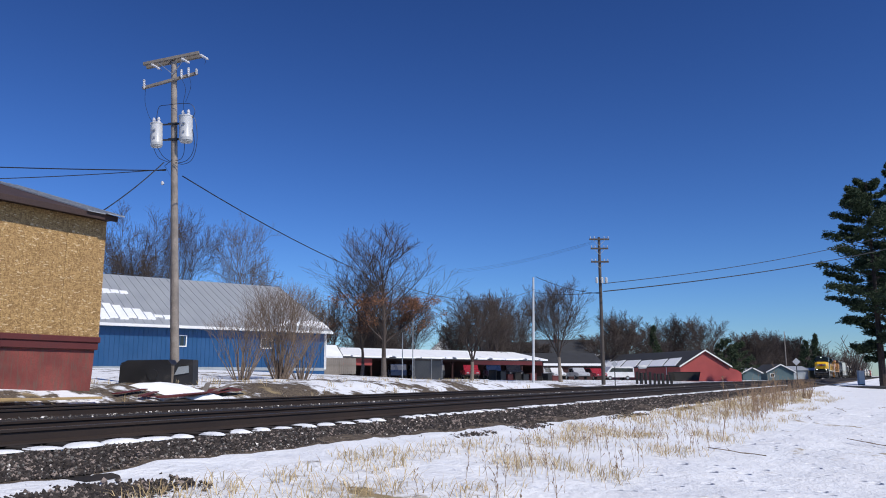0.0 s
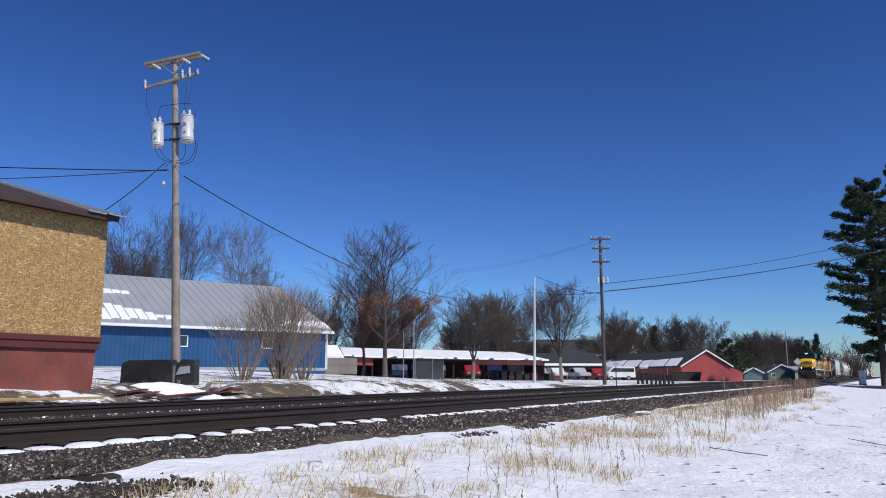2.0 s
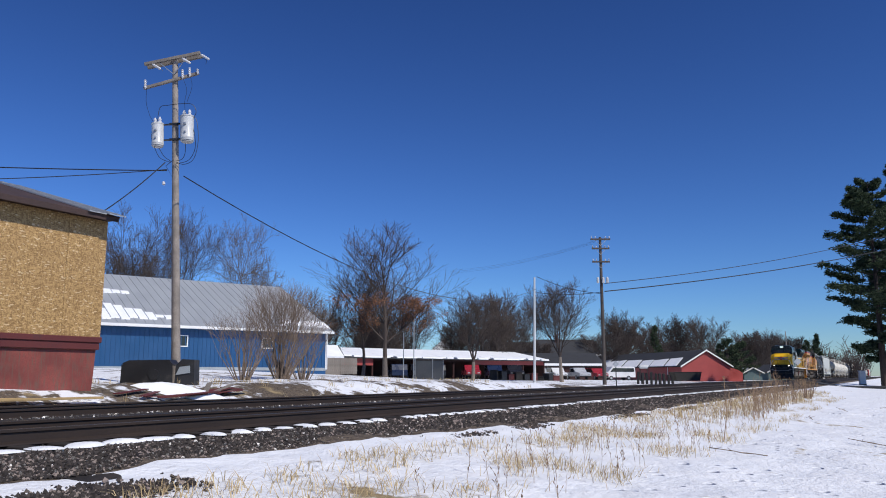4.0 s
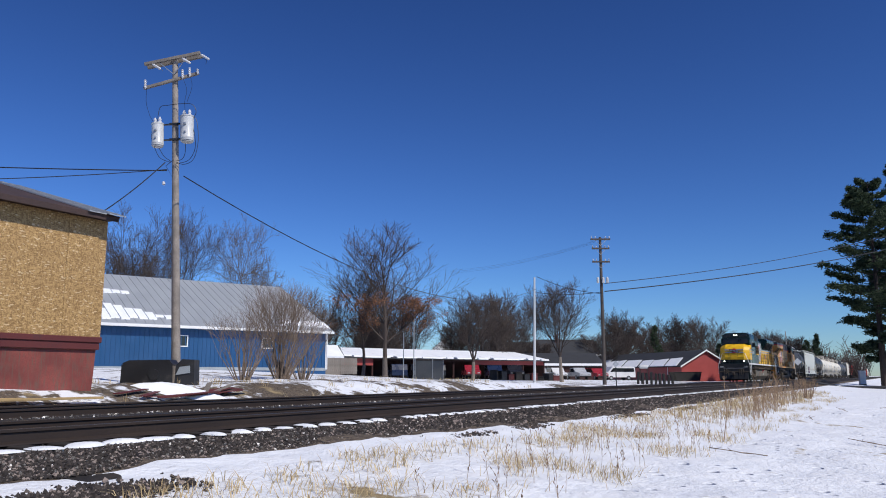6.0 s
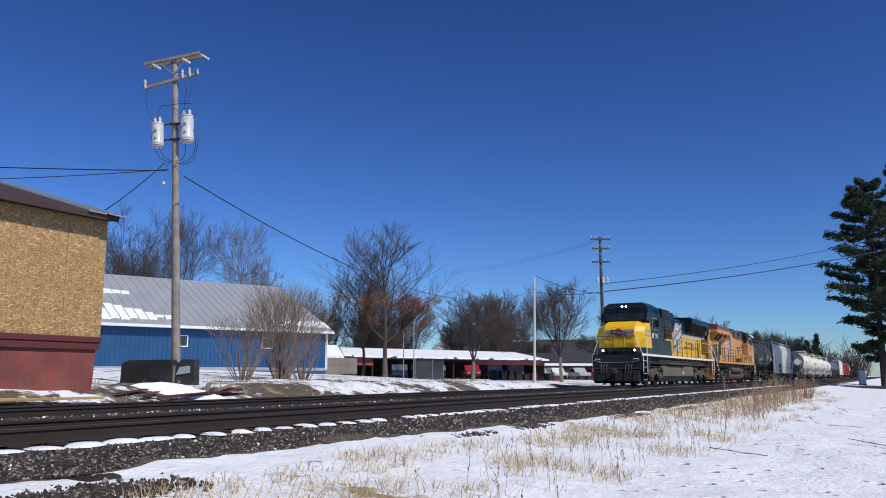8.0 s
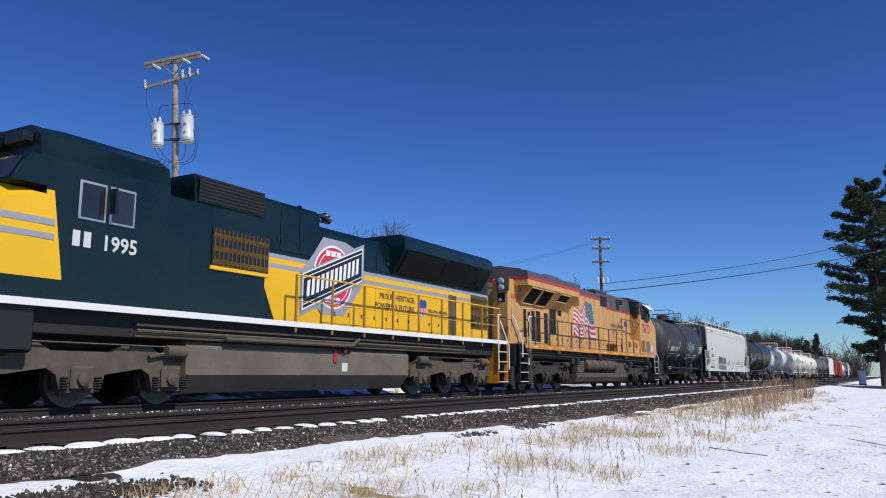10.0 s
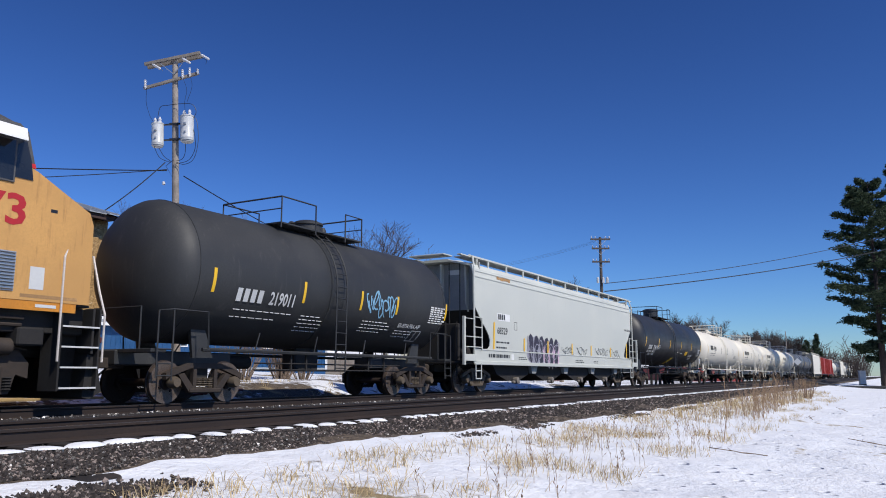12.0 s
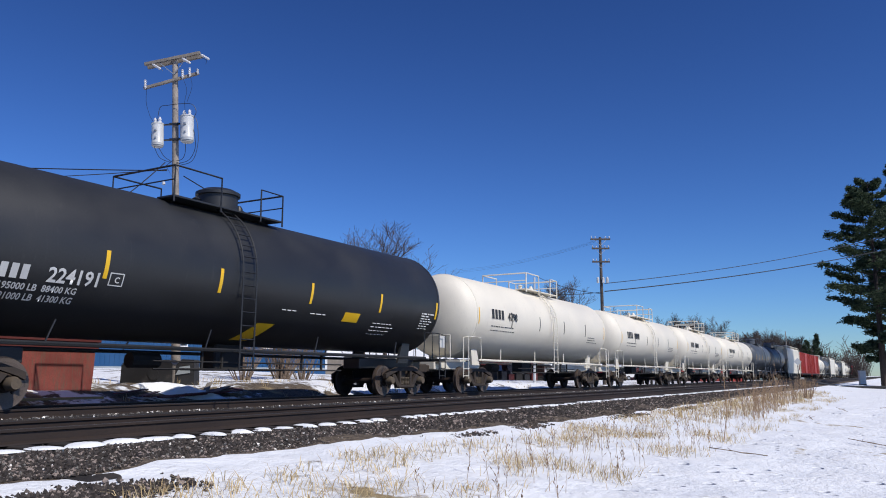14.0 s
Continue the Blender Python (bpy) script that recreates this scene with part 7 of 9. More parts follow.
        for y in (-1.15, -0.45, 0.45, 1.15):
            g.rod((x, y, D), (x, y, 3.0), 0.018, 5)
        g.line([(x, -1.15, 3.0), (x, -0.45, 3.0)], 0.018, 5).line([(x, 0.45, 3.0), (x, 1.15, 3.0)], 0.018, 5).make("end_rail", LOCO_GREEN if s < 0 else LOCO_YELLOW, t)
    # pilot fittings: uncoupling lever, air hoses, ledge and plough ribs
    Geo().line([(-10.50, -1.42, 1.55), (-10.56, -0.9, 1.42), (-10.56, 0.9, 1.42), (-10.50, 1.42, 1.55)], 0.022, 6).make("uncoupling_lever", GALV, t, "pale uncoupling lever")
    for y in (-0.95, -0.78, -0.6, 0.6, 0.78, 0.95):
        Geo().line([(-10.46, y, 1.30), (-10.68, y, 1.18), (-10.74, y * 0.96, 0.85), (-10.66, y * 0.9, 0.62)], 0.03, 6).make("air_hose", TRUCK_GREY, t, smooth=True)
    Geo().box(-10.62, -10.461, -1.5, 1.5, 1.02, 1.08, 0.01).make("pilot_ledge", TRUCK_GREY, t)
    for y in (-1.1, -0.55, 0.0, 0.55, 1.1):
        Geo().prism([(-10.66, 0.96), (-10.70, 0.96), (-10.88, 0.30), (-10.83, 0.30)], y - 0.02, y + 0.02).make("plough_rib", TRUCK_DARK, t)
    for y in (-1.2, 1.2):
        Geo().line([(-10.48, y - 0.15, 1.62), (-10.56, y - 0.15, 1.62), (-10.56, y + 0.15, 1.62), (-10.48, y + 0.15, 1.62)], 0.018, 6).make("pilot_grab_iron", WHITE_PAINT, t)
    return t


def shield(parent, x, z, w, h, y):
    """The owner's shield emblem as plain shapes: blue over red and white stripes."""
    out = [(x, z + h * 0.55), (x, z + h * 0.2), (x + w * 0.15, z + h * 0.08), (x + w * 0.5, z), (x + w * 0.85, z + h * 0.08), (x + w, z + h * 0.2), (x + w, z + h * 0.55)]
    Geo().prism(out, y - 0.004, y).make("shield_base", FLAG_WHITE, parent, "white and red striped shield base")
    for i in range(4):
        a = x + w * (0.08 + 0.235 * i)
        Geo().box(a, a + w * 0.11, y - 0.008, y - 0.004, z + h * (0.12 if 0 < i < 3 else 0.2), z + h * 0.55).make("shield_stripe", LOGO_RED, parent)
    Geo().prism([(x - w * 0.02, z + h * 0.55), (x + w * 1.02, z + h * 0.55), (x + w * 1.06, z + h * 0.9), (x + w * 0.75, z + h), (x + w * 0.5, z + h * 0.95), (x + w * 0.25, z + h), (x - w * 0.06, z + h * 0.9)], y - 0.009, y - 0.001).make("shield_top", SHIELD_BLUE, parent, "blue shield top")


def flag_panel(parent, y):
    """A waving striped flag painted on the hood: thirteen bands, a starred field and its staff."""
    def glide(u, us, zs):
        for (ua, za), (ub, zb) in zip(zip(us[:-1], zs[:-1]), zip(us[1:], zs[1:])):
            if u <= ub:
                return za + (zb - za) * smooth(ua, ub, u)
        return zs[-1]

    def at(u, v):
        top = glide(u, (0, 0.2, 0.40, 0.66, 0.85, 1.0), (4.14, 4.02, 3.84, 4.42, 4.36, 4.30))
        low = glide(u, (0, 0.22, 0.42, 0.56, 0.78, 1.0), (2.62, 2.42, 2.40, 2.86, 2.46, 2.42))
        wave = 0.07 * math.sin(13.0 * u + 1.0 - 2.2 * v) * 4 * v * (1 - v)
        return (-2.82 + u * (2.88 + 0.56 * (1 - v)) + 0.05 * math.sin(9 * v) * (1 - u), y, low + (top - low) * v + wave)
    n = 30
    for s in range(13):
        g = Geo()
        end = 0.60 if s >= 6 else 1.0
        rag = -0.03 if s in (3, 4) else 0.02 * (s % 3)
        for i in range(n + 1):
            u = rag + (end - rag) * i / n
            g.v += [at(u, s / 13), at(u, (s + 1) / 13)]
        g.f = [(2 * i, 2 * i + 2, 2 * i + 3, 2 * i + 1) for i in range(n)]
        g.make("flag_stripe", FLAG_RED if s % 2 == 0 else FLAG_WHITE, parent, "faded painted flag stripe")
    g = Geo()
    for i in range(15):
        for j in range(5):
            g.v.append(at(0.60 + 0.40 * i / 14, 6 / 13 + 7 / 13 * j / 4))
    g.f = [(i * 5 + j, i * 5 + 5 + j, i * 5 + 6 + j, i * 5 + 1 + j) for i in range(14) for j in range(4)]
    g.make("flag_field", FLAG_BLUE, parent, "faded blue flag field")
    st = Geo()
    for r in range(7):
        for c in range(6):
            p = at(0.63 + 0.064 * c + 0.03 * (r % 2), 0.50 + 0.073 * r)
            st.add([(p[0] + 0.045 * math.sin(k * math.pi / 5) * (1 if k % 2 == 0 else 0.42), y - 0.003, p[2] + 0.045 * math.cos(k * math.pi / 5) * (1 if k % 2 == 0 else 0.42)) for k in range(10)], [tuple(range(10))])
    tagged(st.make("flag_stars", FLAG_WHITE, parent), kind="stuff")
    Geo().prism([(0.05, 4.36), (0.09, 4.36), (0.80, 2.06), (0.75, 2.06)], y - 0.002, y + 0.002).make("flag_staff", FLAG_WHITE, parent, "painted pale flag staff")


def build_armour_loco():
    """The trailing unit, its cab towards +x and its radiators towards -x."""
    t = thing("second_locomotive", "faded yellow diesel locomotive with grey roof and painted flag", "locomotive")
    D, H, C = 1.90, 0.97, 1.54
    Geo().box(-10.85, 10.75, -1.28, 1.28, 1.35, D - 0.05, 0.02).box(-10.85, 10.75, -0.5, 0.5, 0.95, 1.35).make("underframe", TRUCK_DARK, t)
    Geo().box(-10.6, 10.7, -1.50, 1.50, D - 0.045, D, 0.008).make("walkway", TRUCK_DARK, t)
    for s in (-1, 1):
        Geo().box(-9.9, 10.4, s * 1.501, s * 1.53, D - 0.17, D + 0.005, 0.004).make("side_sill", ARMOUR_SILL, t, "orange side sill")
        for i, x in enumerate(np.arange(-9.0, 10.0, 1.55)):
            Geo().box(x, x + 0.40, s * 1.5305, s * 1.535, D - 0.11, D - 0.055).make("sill_reflector", REFLECT if i % 3 else MARK_WHITE, t)
        for x in (-6.3, -0.6, 4.0, 8.5):
            Geo().box(x, x + 0.5, s * 1.46, s * 1.50, D - 0.34, D - 0.171, 0.01).make("jack_pad", TRUCK, t)
    # hood, lower at its end by one corner cabinet
    Geo().box(-9.72, 7.09, -H, H, D, 4.70).make("long_hood", ARMOUR, t)
    Geo().box(-10.38, -9.721, -H, -0.28, D, 4.61, 0.02).make("end_cabinet", ARMOUR, t)
    Geo().box(-10.385, -10.30, -0.84, -0.50, 3.62, 4.02).make("class_light_recess", GRILLE, t)
    Geo().lathe([(0.02, -10.44), (0.07, -10.43), (0.07, -10.38)], "x", 12, m=pose(0, -0.62, 3.72)).make("class_light", LENS, t, smooth=True)
    Geo().rod((-10.05, -H - 0.05, 2.35), (-10.05, -H - 0.05, 3.42), 0.02, 6).make("corner_grab_iron", FLAG_WHITE, t)
    # roof: a plain stretch, then a higher one with the vents before the cab
    for xa, xb, sh, top in ((-3.54, 0.80, 4.95, 5.08), (0.801, 7.09, 5.04, 5.20)):
        Geo().prism([(-H, 4.701), (H, 4.701), (H, sh), (H - 0.2, top), (-H + 0.2, top), (-H, sh)], xa, xb, "x").make("hood_roof", ROOF_PAINT, t, "grey hood roof")
    for s in (-1, 1):
        ya, yb = sorted((s * (H + 0.004), s * (H + 0.014)))
        Geo().prism([(1.46, 4.70), (1.46, 4.36), (2.62, 4.36), (2.62, 4.33), (7.08, 4.33), (7.08, 4.70)], ya, yb).make("grey_band", ROOF_PAINT, t, "grey band below the hood roof")
        Geo().box(-3.54, 1.455, ya, yb, 4.66, 4.76).make("roof_stripe", RED_STRIPE, t, "red roof stripe")
        Geo().box(2.62, 7.08, ya - 0.001, yb + 0.001, 4.255, 4.329).make("band_stripe", RED_STRIPE, t, "red stripe along the grey band")
        Geo().prism([(2.62, 4.33), (2.80, 4.33), (3.02, 4.54), (3.02, 4.63), (2.62, 4.63), (2.62, 4.56), (2.84, 4.56)], ya - 0.004, yb + 0.003).make("stepped_stripe", RED_STRIPE, t)
    # radiator section with overhanging roof
    for s in (-1, 1):
        Geo().prism([(s * 0.98, 3.62), (s * 1.58, 4.37), (s * 1.58, 4.60), (s * 0.98, 4.60)], -9.32, -3.56, "x").make("radiator_wing", ARMOUR, t, "overhanging yellow radiator wing")
        for xa, xb, lo in ((-9.22, -8.02, 0.10), (-7.88, -6.64, 0.10), (-5.90, -4.64, 0.52)):
            g = Geo()
            for x, w in ((xa, lo), (xb, lo), (xb, 0.94), (xa, 0.94)):
                g.v.append((x, s * (0.98 + 0.6 * w + 0.016), 3.62 + 0.75 * w - 0.013))
            g.f = [(0, 1, 2, 3), (3, 2, 1, 0)]
            g.make("radiator_screen", GRILLE, t, "black radiator screen")
            fr = Geo()
            c = [(x, s * (0.98 + 0.6 * w + 0.022), 3.62 + 0.75 * w - 0.018) for x, w in ((xa, lo), (xb, lo), (xb, 0.94), (xa, 0.94))]
            for p, q in zip(c, c[1:] + c[:1]):
                fr.rod(p, q, 0.03, 4)
            fr.make("screen_frame", ARMOUR, t)
        Geo().box(-9.72, -9.33, s * 0.98, s * 1.58, 4.40, 4.60).make("wing_soffit", ARMOUR, t)
        Geo().box(-9.74, -3.54, s * 1.582, s * 1.61, 4.36, 4.615, 0.006).make("wing_fascia", ARMOUR, t)
        Geo().box(-9.75, -3.54, s * 1.583, s * 1.625, 4.616, 4.725, 0.006).make("wing_stripe", RED_STRIPE, t, "red wing stripe")
        Geo().box(-3.56, -3.54, s * 0.98, s * 1.58, 3.95, 4.6).make("wing_end", ARMOUR, t)
    Geo().box(-9.74, -9.721, -1.58, 1.58, 4.36, 4.615).make("end_fascia", ARMOUR, t)
    Geo().box(-9.755, -9.721, -1.582, 1.582, 4.616, 4.725).make("end_stripe", RED_STRIPE, t)
    Geo().prism([(-1.62, 4.726), (1.62, 4.726), (1.60, 4.97), (0.35, 5.24), (-0.35, 5.24), (-1.60, 4.97)], -9.76, -3.53, "x").make("radiator_roof", ROOF_PAINT, t, "grey radiator roof")
    for x in (-8.4, -6.9):
        Geo().lathe([(0.66, 5.20), (0.66, 5.27), (0.5, 5.29)], n=24, m=pose(x, 0, 0)).make("radiator_fan", GRILLE, t, smooth=True)
    Geo().prism([(-6.1, 5.15), (-3.6, 5.15), (-3.6, 5.24), (-4.2, 5.33), (-5.7, 5.33)], -0.75, 0.75).make("roof_hatch", ROOF_PAINT, t)
    # end light cluster on its grey mount
    b = Geo().prism([(-1.04, 4.08), (-0.52, 4.08), (-0.48, 4.70), (-1.06, 4.70)], -10.46, -10.381, "x").make("end_light_mount", ROOF_PAINT, t)
    for z in (4.50, 4.22):
        Geo().lathe([(0.02, -10.57), (0.10, -10.57), (0.13, -10.55), (0.13, -10.46)], "x", 16, m=pose(0, -0.72, z)).make("lens", LENS, b, "unlit end headlight", True)
    # doors and tall screens under the wings
    door_seams(t, [-9.0, -8.50, -8.10, -7.62, -6.98, -6.05], -H - 0.002, 2.02, 3.58, ARMOUR)
    door_seams(t, [-6.0, -5.02, -4.36, -3.62], -H - 0.002, 2.02, 3.98, ARMOUR)
    for xa, xb, z0, z1 in ((-8.88, -8.60, 2.25, 3.44), (-8.42, -8.18, 2.30, 3.36), (-8.02, -7.69, 2.12, 3.42), (-7.50, -7.06, 2.10, 3.45), (-6.58, -6.16, 2.05, 3.43), (-5.92, -5.14, 2.52, 3.88), (-4.90, -4.46, 3.42, 3.90)):
        louvres(t, xa, xb, z0, z1, -H - 0.024, 18, GRILLE, GRILLE, "screened_door")
    door_seams(t, [-3.50, -3.05, -2.35, -1.65, -0.95, -0.25, 0.45, 1.15, 1.85, 2.45, 3.05, 3.6], -H - 0.002, 2.02, 4.24, ARMOUR)
    door_seams(t, [3.65, 4.4, 5.2, 6.0, 6.8], -H - 0.002, 2.75, 4.20, ARMOUR)
    seam = Geo()
    for x in (-3.36, -2.35, -0.95, 0.45, 1.85):
        seam.box(x - 0.012, x + 0.012, -H - 0.012, -H - 0.001, 4.26, 4.64)
    tagged(seam.make("seam_line", TRUCK_DARK, t), kind="stuff")
    # vents before the cab
    for xa, xb, z0, z1 in ((1.54, 2.58, 4.40, 4.93), (4.30, 4.86, 4.38, 4.98), (4.96, 5.50, 4.72, 4.98)):
        louvres(t, xa, xb, z0, z1, -H - 0.018, 8, GRILLE, GRILLE, "vent_screen")
    Geo().box(0.75, 2.8, -0.95, 0.95, 5.12, 5.24, 0.03).make("roof_box", ROOF_PAINT, t)
    Geo().lathe([(0.3, 5.08), (0.3, 5.17), (0.22, 5.19)], n=16, m=pose(-0.5, 0.2, 0)).make("exhaust_stack", TRUCK_DARK, t)
    hn = Geo()
    for i in range(3):
        hn.lathe([(0.05, 0), (0.06, 0.22), (0.11, 0.34)], "x", 10, m=pose(-1.6 + 0.12 * i, -0.75 + 0.2 * i, 5.18))
    hn.rod((-1.5, -0.8, 5.10), (-1.5, 0.0, 5.10), 0.04, 6).make("air_horn", TRUCK_DARK, t, smooth=True)
    hook = Geo()
    for x in (-3.0, -1.0, 0.6, 3.2, 5.9):
        hook.box(x, x + 0.07, -H - 0.03, -H + 0.05, 5.0, 5.09, 0.01)
    tagged(hook.make("lifting_eyes", TRUCK_DARK, t), kind="stuff")
    # cab and nose
    Geo().prism([(7.1, D), (7.1, 4.25), (9.33, 4.25), (9.46, 4.20), (10.55, 3.64), (10.64, 3.42), (10.66, D)], -C, C).make("cab", ARMOUR, t, "faded yellow cab and nose")
    Geo().prism([(7.1, 4.33), (7.1, 4.99), (9.05, 5.00), (9.22, 4.88), (9.38, 4.33)], -C + 0.01, C - 0.01).make("cab_top", ROOF_PAINT, t, "grey cab top")
    Geo().prism([(7.09, 4.251), (7.09, 4.329), (9.38, 4.329), (9.40, 4.251)], -C - 0.006, C + 0.006).make("cab_stripe", RED_STRIPE, t)
    Geo().prism([(-C + 0.02, 5.0), (C - 0.02, 5.0), (0.95, 5.27), (-0.95, 5.27)], 6.85, 8.95, "x").make("cab_crown", ROOF_PAINT, t, "grey cab roof")
    for x in (7.2, 7.9, 8.5):
        Geo().box(x, x + 0.25, -0.6, -0.3, 5.272, 5.36, 0.02).make("antenna_pod", ROOF_PAINT, t)
    for s in (-1, 1):
        for x0, x1, z0, z1 in ((7.38, 8.11, 4.02, 4.84), (8.22, 8.98, 3.95, 4.66)):
            f = Geo().box(x0 - 0.04, x1 + 0.04, s * (C + 0.001), s * (C + 0.03), z0 - 0.04, z1 + 0.04, 0.01).make("side_window", ROOF_PAINT, t)
            Geo().box(x0, x1, s * (C + 0.0305), s * (C + 0.036), z0, z1).make("pane", GLASS, f)
        Geo().prism([(9.02, 4.02), (9.02, 4.60), (9.18, 4.72), (9.30, 4.36), (9.36, 4.02)], s * (C + 0.007), s * (C + 0.015)).make("corner_window", GLASS, t)
        g = Geo().add([(7.62, s * 1.57, 4.93), (9.16, s * 1.57, 4.93), (8.98, s * 1.93, 4.62), (7.84, s * 1.93, 4.62), (7.62, s * 1.57, 4.91), (9.16, s * 1.57, 4.91), (8.98, s * 1.93, 4.60), (7.84, s * 1.93, 4.60)],
                      [(0, 1, 2, 3), (7, 6, 5, 4), (0, 4, 5, 1), (1, 5, 6, 2), (2, 6, 7, 3), (3, 7, 4, 0)])
        g.make("sun_visor", WHITE_PAINT, t, "white sun visor")
        Geo().box(8.13, 8.19, s * 1.60, s * 1.75, 3.80, 4.35, 0.01).make("mirror", ROOF_PAINT, t)
    Geo().box(7.06, 7.099, -C + 0.06, -H - 0.03, 2.72, 4.22, 0.01).make("cab_rear_door", ARMOUR, t)
    Geo().prism([(-1.44, 4.10), (-1.36, 4.02), (-1.18, 4.02), (-1.10, 4.10), (-1.10, 4.62), (-1.18, 4.72), (-1.36, 4.72), (-1.44, 4.62)], 7.045, 7.085, "x").make("rear_door_window", GLASS, t)
    # lower equipment boxes beside the cab, with a step box
    Geo().box(3.54, 7.09, -1.47, -H - 0.02, D, 2.68, 0.02).make("equipment_box", ARMOUR, t)
    for x in (4.72, 5.95):
        Geo().box(x, x + 0.012, -1.476, -1.471, D + 0.03, 2.66).make("box_seam", TRUCK_DARK, t)
    for xa in (4.82, 6.07):
        louvres(t, xa, xa + 0.47, 2.25, 2.56, -1.472, 5, TRUCK_DARK, ARMOUR_SILL, "box_vent")
    Geo().prism([(2.25, 2.30), (3.53, 2.30), (3.53, 2.68), (3.30, 2.68), (3.05, 2.40), (2.25, 2.36)], -1.45, -1.0).box(2.9, 3.53, -1.42, -1.0, D, 2.299).make("step_box", ARMOUR, t)
    louvres(t, 7.26, 8.05, 2.05, 2.72, -C - 0.002, 12, ARMOUR, ARMOUR_SILL, "cab_louvre")
    louvres(t, 8.27, 9.17, 2.04, 2.72, -C - 0.002, 12, GALV, GALV, "heater_grille")
    patch("placard", 9.45, 9.72, 2.10, 2.50, -C - 0.004, MARK_WHITE, t)
    patch("placard", 9.75, 9.88, 3.52, 3.58, -C - 0.004, LOGO_BLACK, t)
    text_on("road_number", "7673", 0.76, 7.52, 3.20, -C - 0.006, NUM_RED, t, fit=1.74)
    text_on("road_number", "7673", 0.27, -10.10, 3.80, -H - 0.008, NUM_RED, t, fit=0.68)
    text_on("slogan", "BUILDING AMERICA", 0.26, 3.17, 3.33, -H - 0.024, LOGO_BLACK, t, fit=2.26)
    shield(t, 5.70, 3.08, 0.54, 0.72, -H - 0.024)
    flag_panel(t, -H - 0.024)
    # grime along the foot of the cab
    for x, w, z in ((7.3, 1.6, 1.93), (9.3, 1.1, 1.95)):
        patch("grime_patch", x, x + w, z, z + 0.06, -C - 0.003, RUST, t)
    # fuel tank with a rounded belly, and air reservoirs along its side
    belly = [(-1.27, 0.55), (-1.15, 0.32), (-0.92, 0.20), (0.92, 0.20), (1.15, 0.32), (1.27, 0.55), (1.25, 0.86), (1.20, 1.48), (-0.70, 1.48), (-0.70, 0.76), (-1.26, 0.76)]
    Geo().prism(belly, -3.28, 4.95, "x").make("fuel_tank", TRUCK_GREY, t, "dusty grey fuel tank")
    for xa, xb in ((-3.05, -2.15), (2.95, 4.9)):
        Geo().box(xa, xb, -1.25, -0.70, 0.761, 1.46, 0.02).make("tank_shoulder", TRUCK_GREY, t)
    for x, w in ((-2.0, 2.25), (0.38, 2.42)):
        Geo().lathe([(0.05, x), (0.24, x + 0.05), (0.31, x + 0.16), (0.31, x + w - 0.16), (0.24, x + w - 0.05), (0.05, x + w)], "x", 20, m=pose(0, -1.16, 1.14)).make("air_reservoir", TRUCK_GREY, t, "dusty round air reservoir", True)
        for k in (0.25, 0.75):
            Geo().lathe([(0.312, x + w * k - 0.03), (0.325, x + w * k - 0.03), (0.325, x + w * k + 0.03), (0.312, x + w * k + 0.03)], "x", 20, m=pose(0, -1.16, 1.14)).make("reservoir_strap", TRUCK_DARK, t)
    # pipes and boxes under the walkway
    pipe = Geo()
    for z, y in ((1.60, -1.38), (1.48, -1.33)):
        pipe.rod((-9.2, y, z), (9.5, y, z), 0.032, 6)
    pipe.make("side_piping", TRUCK, t)
    for x, w in ((-3.55, 0.4), (-4.2, 0.35), (5.2, 0.5), (9.4, 0.5)):
        Geo().box(x, x + w, -1.42, -1.05, 1.12, 1.44, 0.03).make("junction_box", TRUCK_DARK, t)
    for xc in (-6.72, 7.02):
        loco_truck(t, xc, (-2.05, 0, 2.05), TRUCK)
    rail = [-8.80, -7.20, -6.20, -4.45, -3.40, -2.00, -0.50, 1.17, 2.50]
    hand_rail(t, -9.3, 2.5, rail, -1.50, D, 3.07, GRILLE_BROWN)
    hand_rail(t, -9.3, 5.4, 10, 1.50, D, 3.07, GRILLE_BROWN)
    g = Geo().line([(2.5, -1.5, 3.07), (3.54, -1.5, 3.78), (5.75, -1.5, 3.76), (7.06, -1.5, 3.66)], 0.022, 6)
    for x in (3.54, 4.41, 5.74):
        g.rod((x, -1.5, D - 0.1), (x, -1.5, 3.77), 0.022, 6)
    g.line([(3.54, -1.5, 3.05), (5.74, -1.5, 2.95)], 0.018, 6).line([(5.8, -1.5, 2.95), (7.0, -1.5, 3.6)], 0.016, 6)
    g.make("cab_hand_rail", GRILLE_BROWN, t)
    # corner steps; a wide plate stands beside the rear ones
    steps(t, -10.05, -1, 1.52, TRUCK_DARK, D - 0.05, TRUCK_DARK)
    steps(t, 10.55, 1, 1.52, TRUCK_DARK, D - 0.05, FLAG_WHITE)
    for s in (-1, 1):
        Geo().box(-9.60, -9.17, s * 1.46, s * 1.50, 0.26, D - 0.05, 0.01).make("step_side_plate", TRUCK, t)
        patch("placard", -9.72, -9.60, 1.60, 1.68, s * 1.52, LOGO_RED, t)
    Geo().line([(-10.55, -1.2, 3.05), (-10.45, -1.3, 2.9), (-10.20, -1.53, 1.95), (-10.22, -1.53, 1.35)], 0.026, 8).make("grab_iron", WHITE_PAINT, t, "white sloping grab iron", True)
    Geo().line([(-9.20, -1.5, 3.07), (-9.50, -1.52, 3.06), (-9.57, -1.54, 2.92), (-9.50, -1.54, 2.15), (-9.62, -1.54, 1.05)], 0.026, 8).make("grab_iron", WHITE_PAINT, t, "white grab iron", True)
    Geo().line([(-9.72, -1.5, D), (-9.72, -1.5, 2.45), (-9.62, -1.5, 2.56), (-8.8, -1.5, 2.55)], 0.02, 6).make("low_rail", GRILLE_BROWN, t)
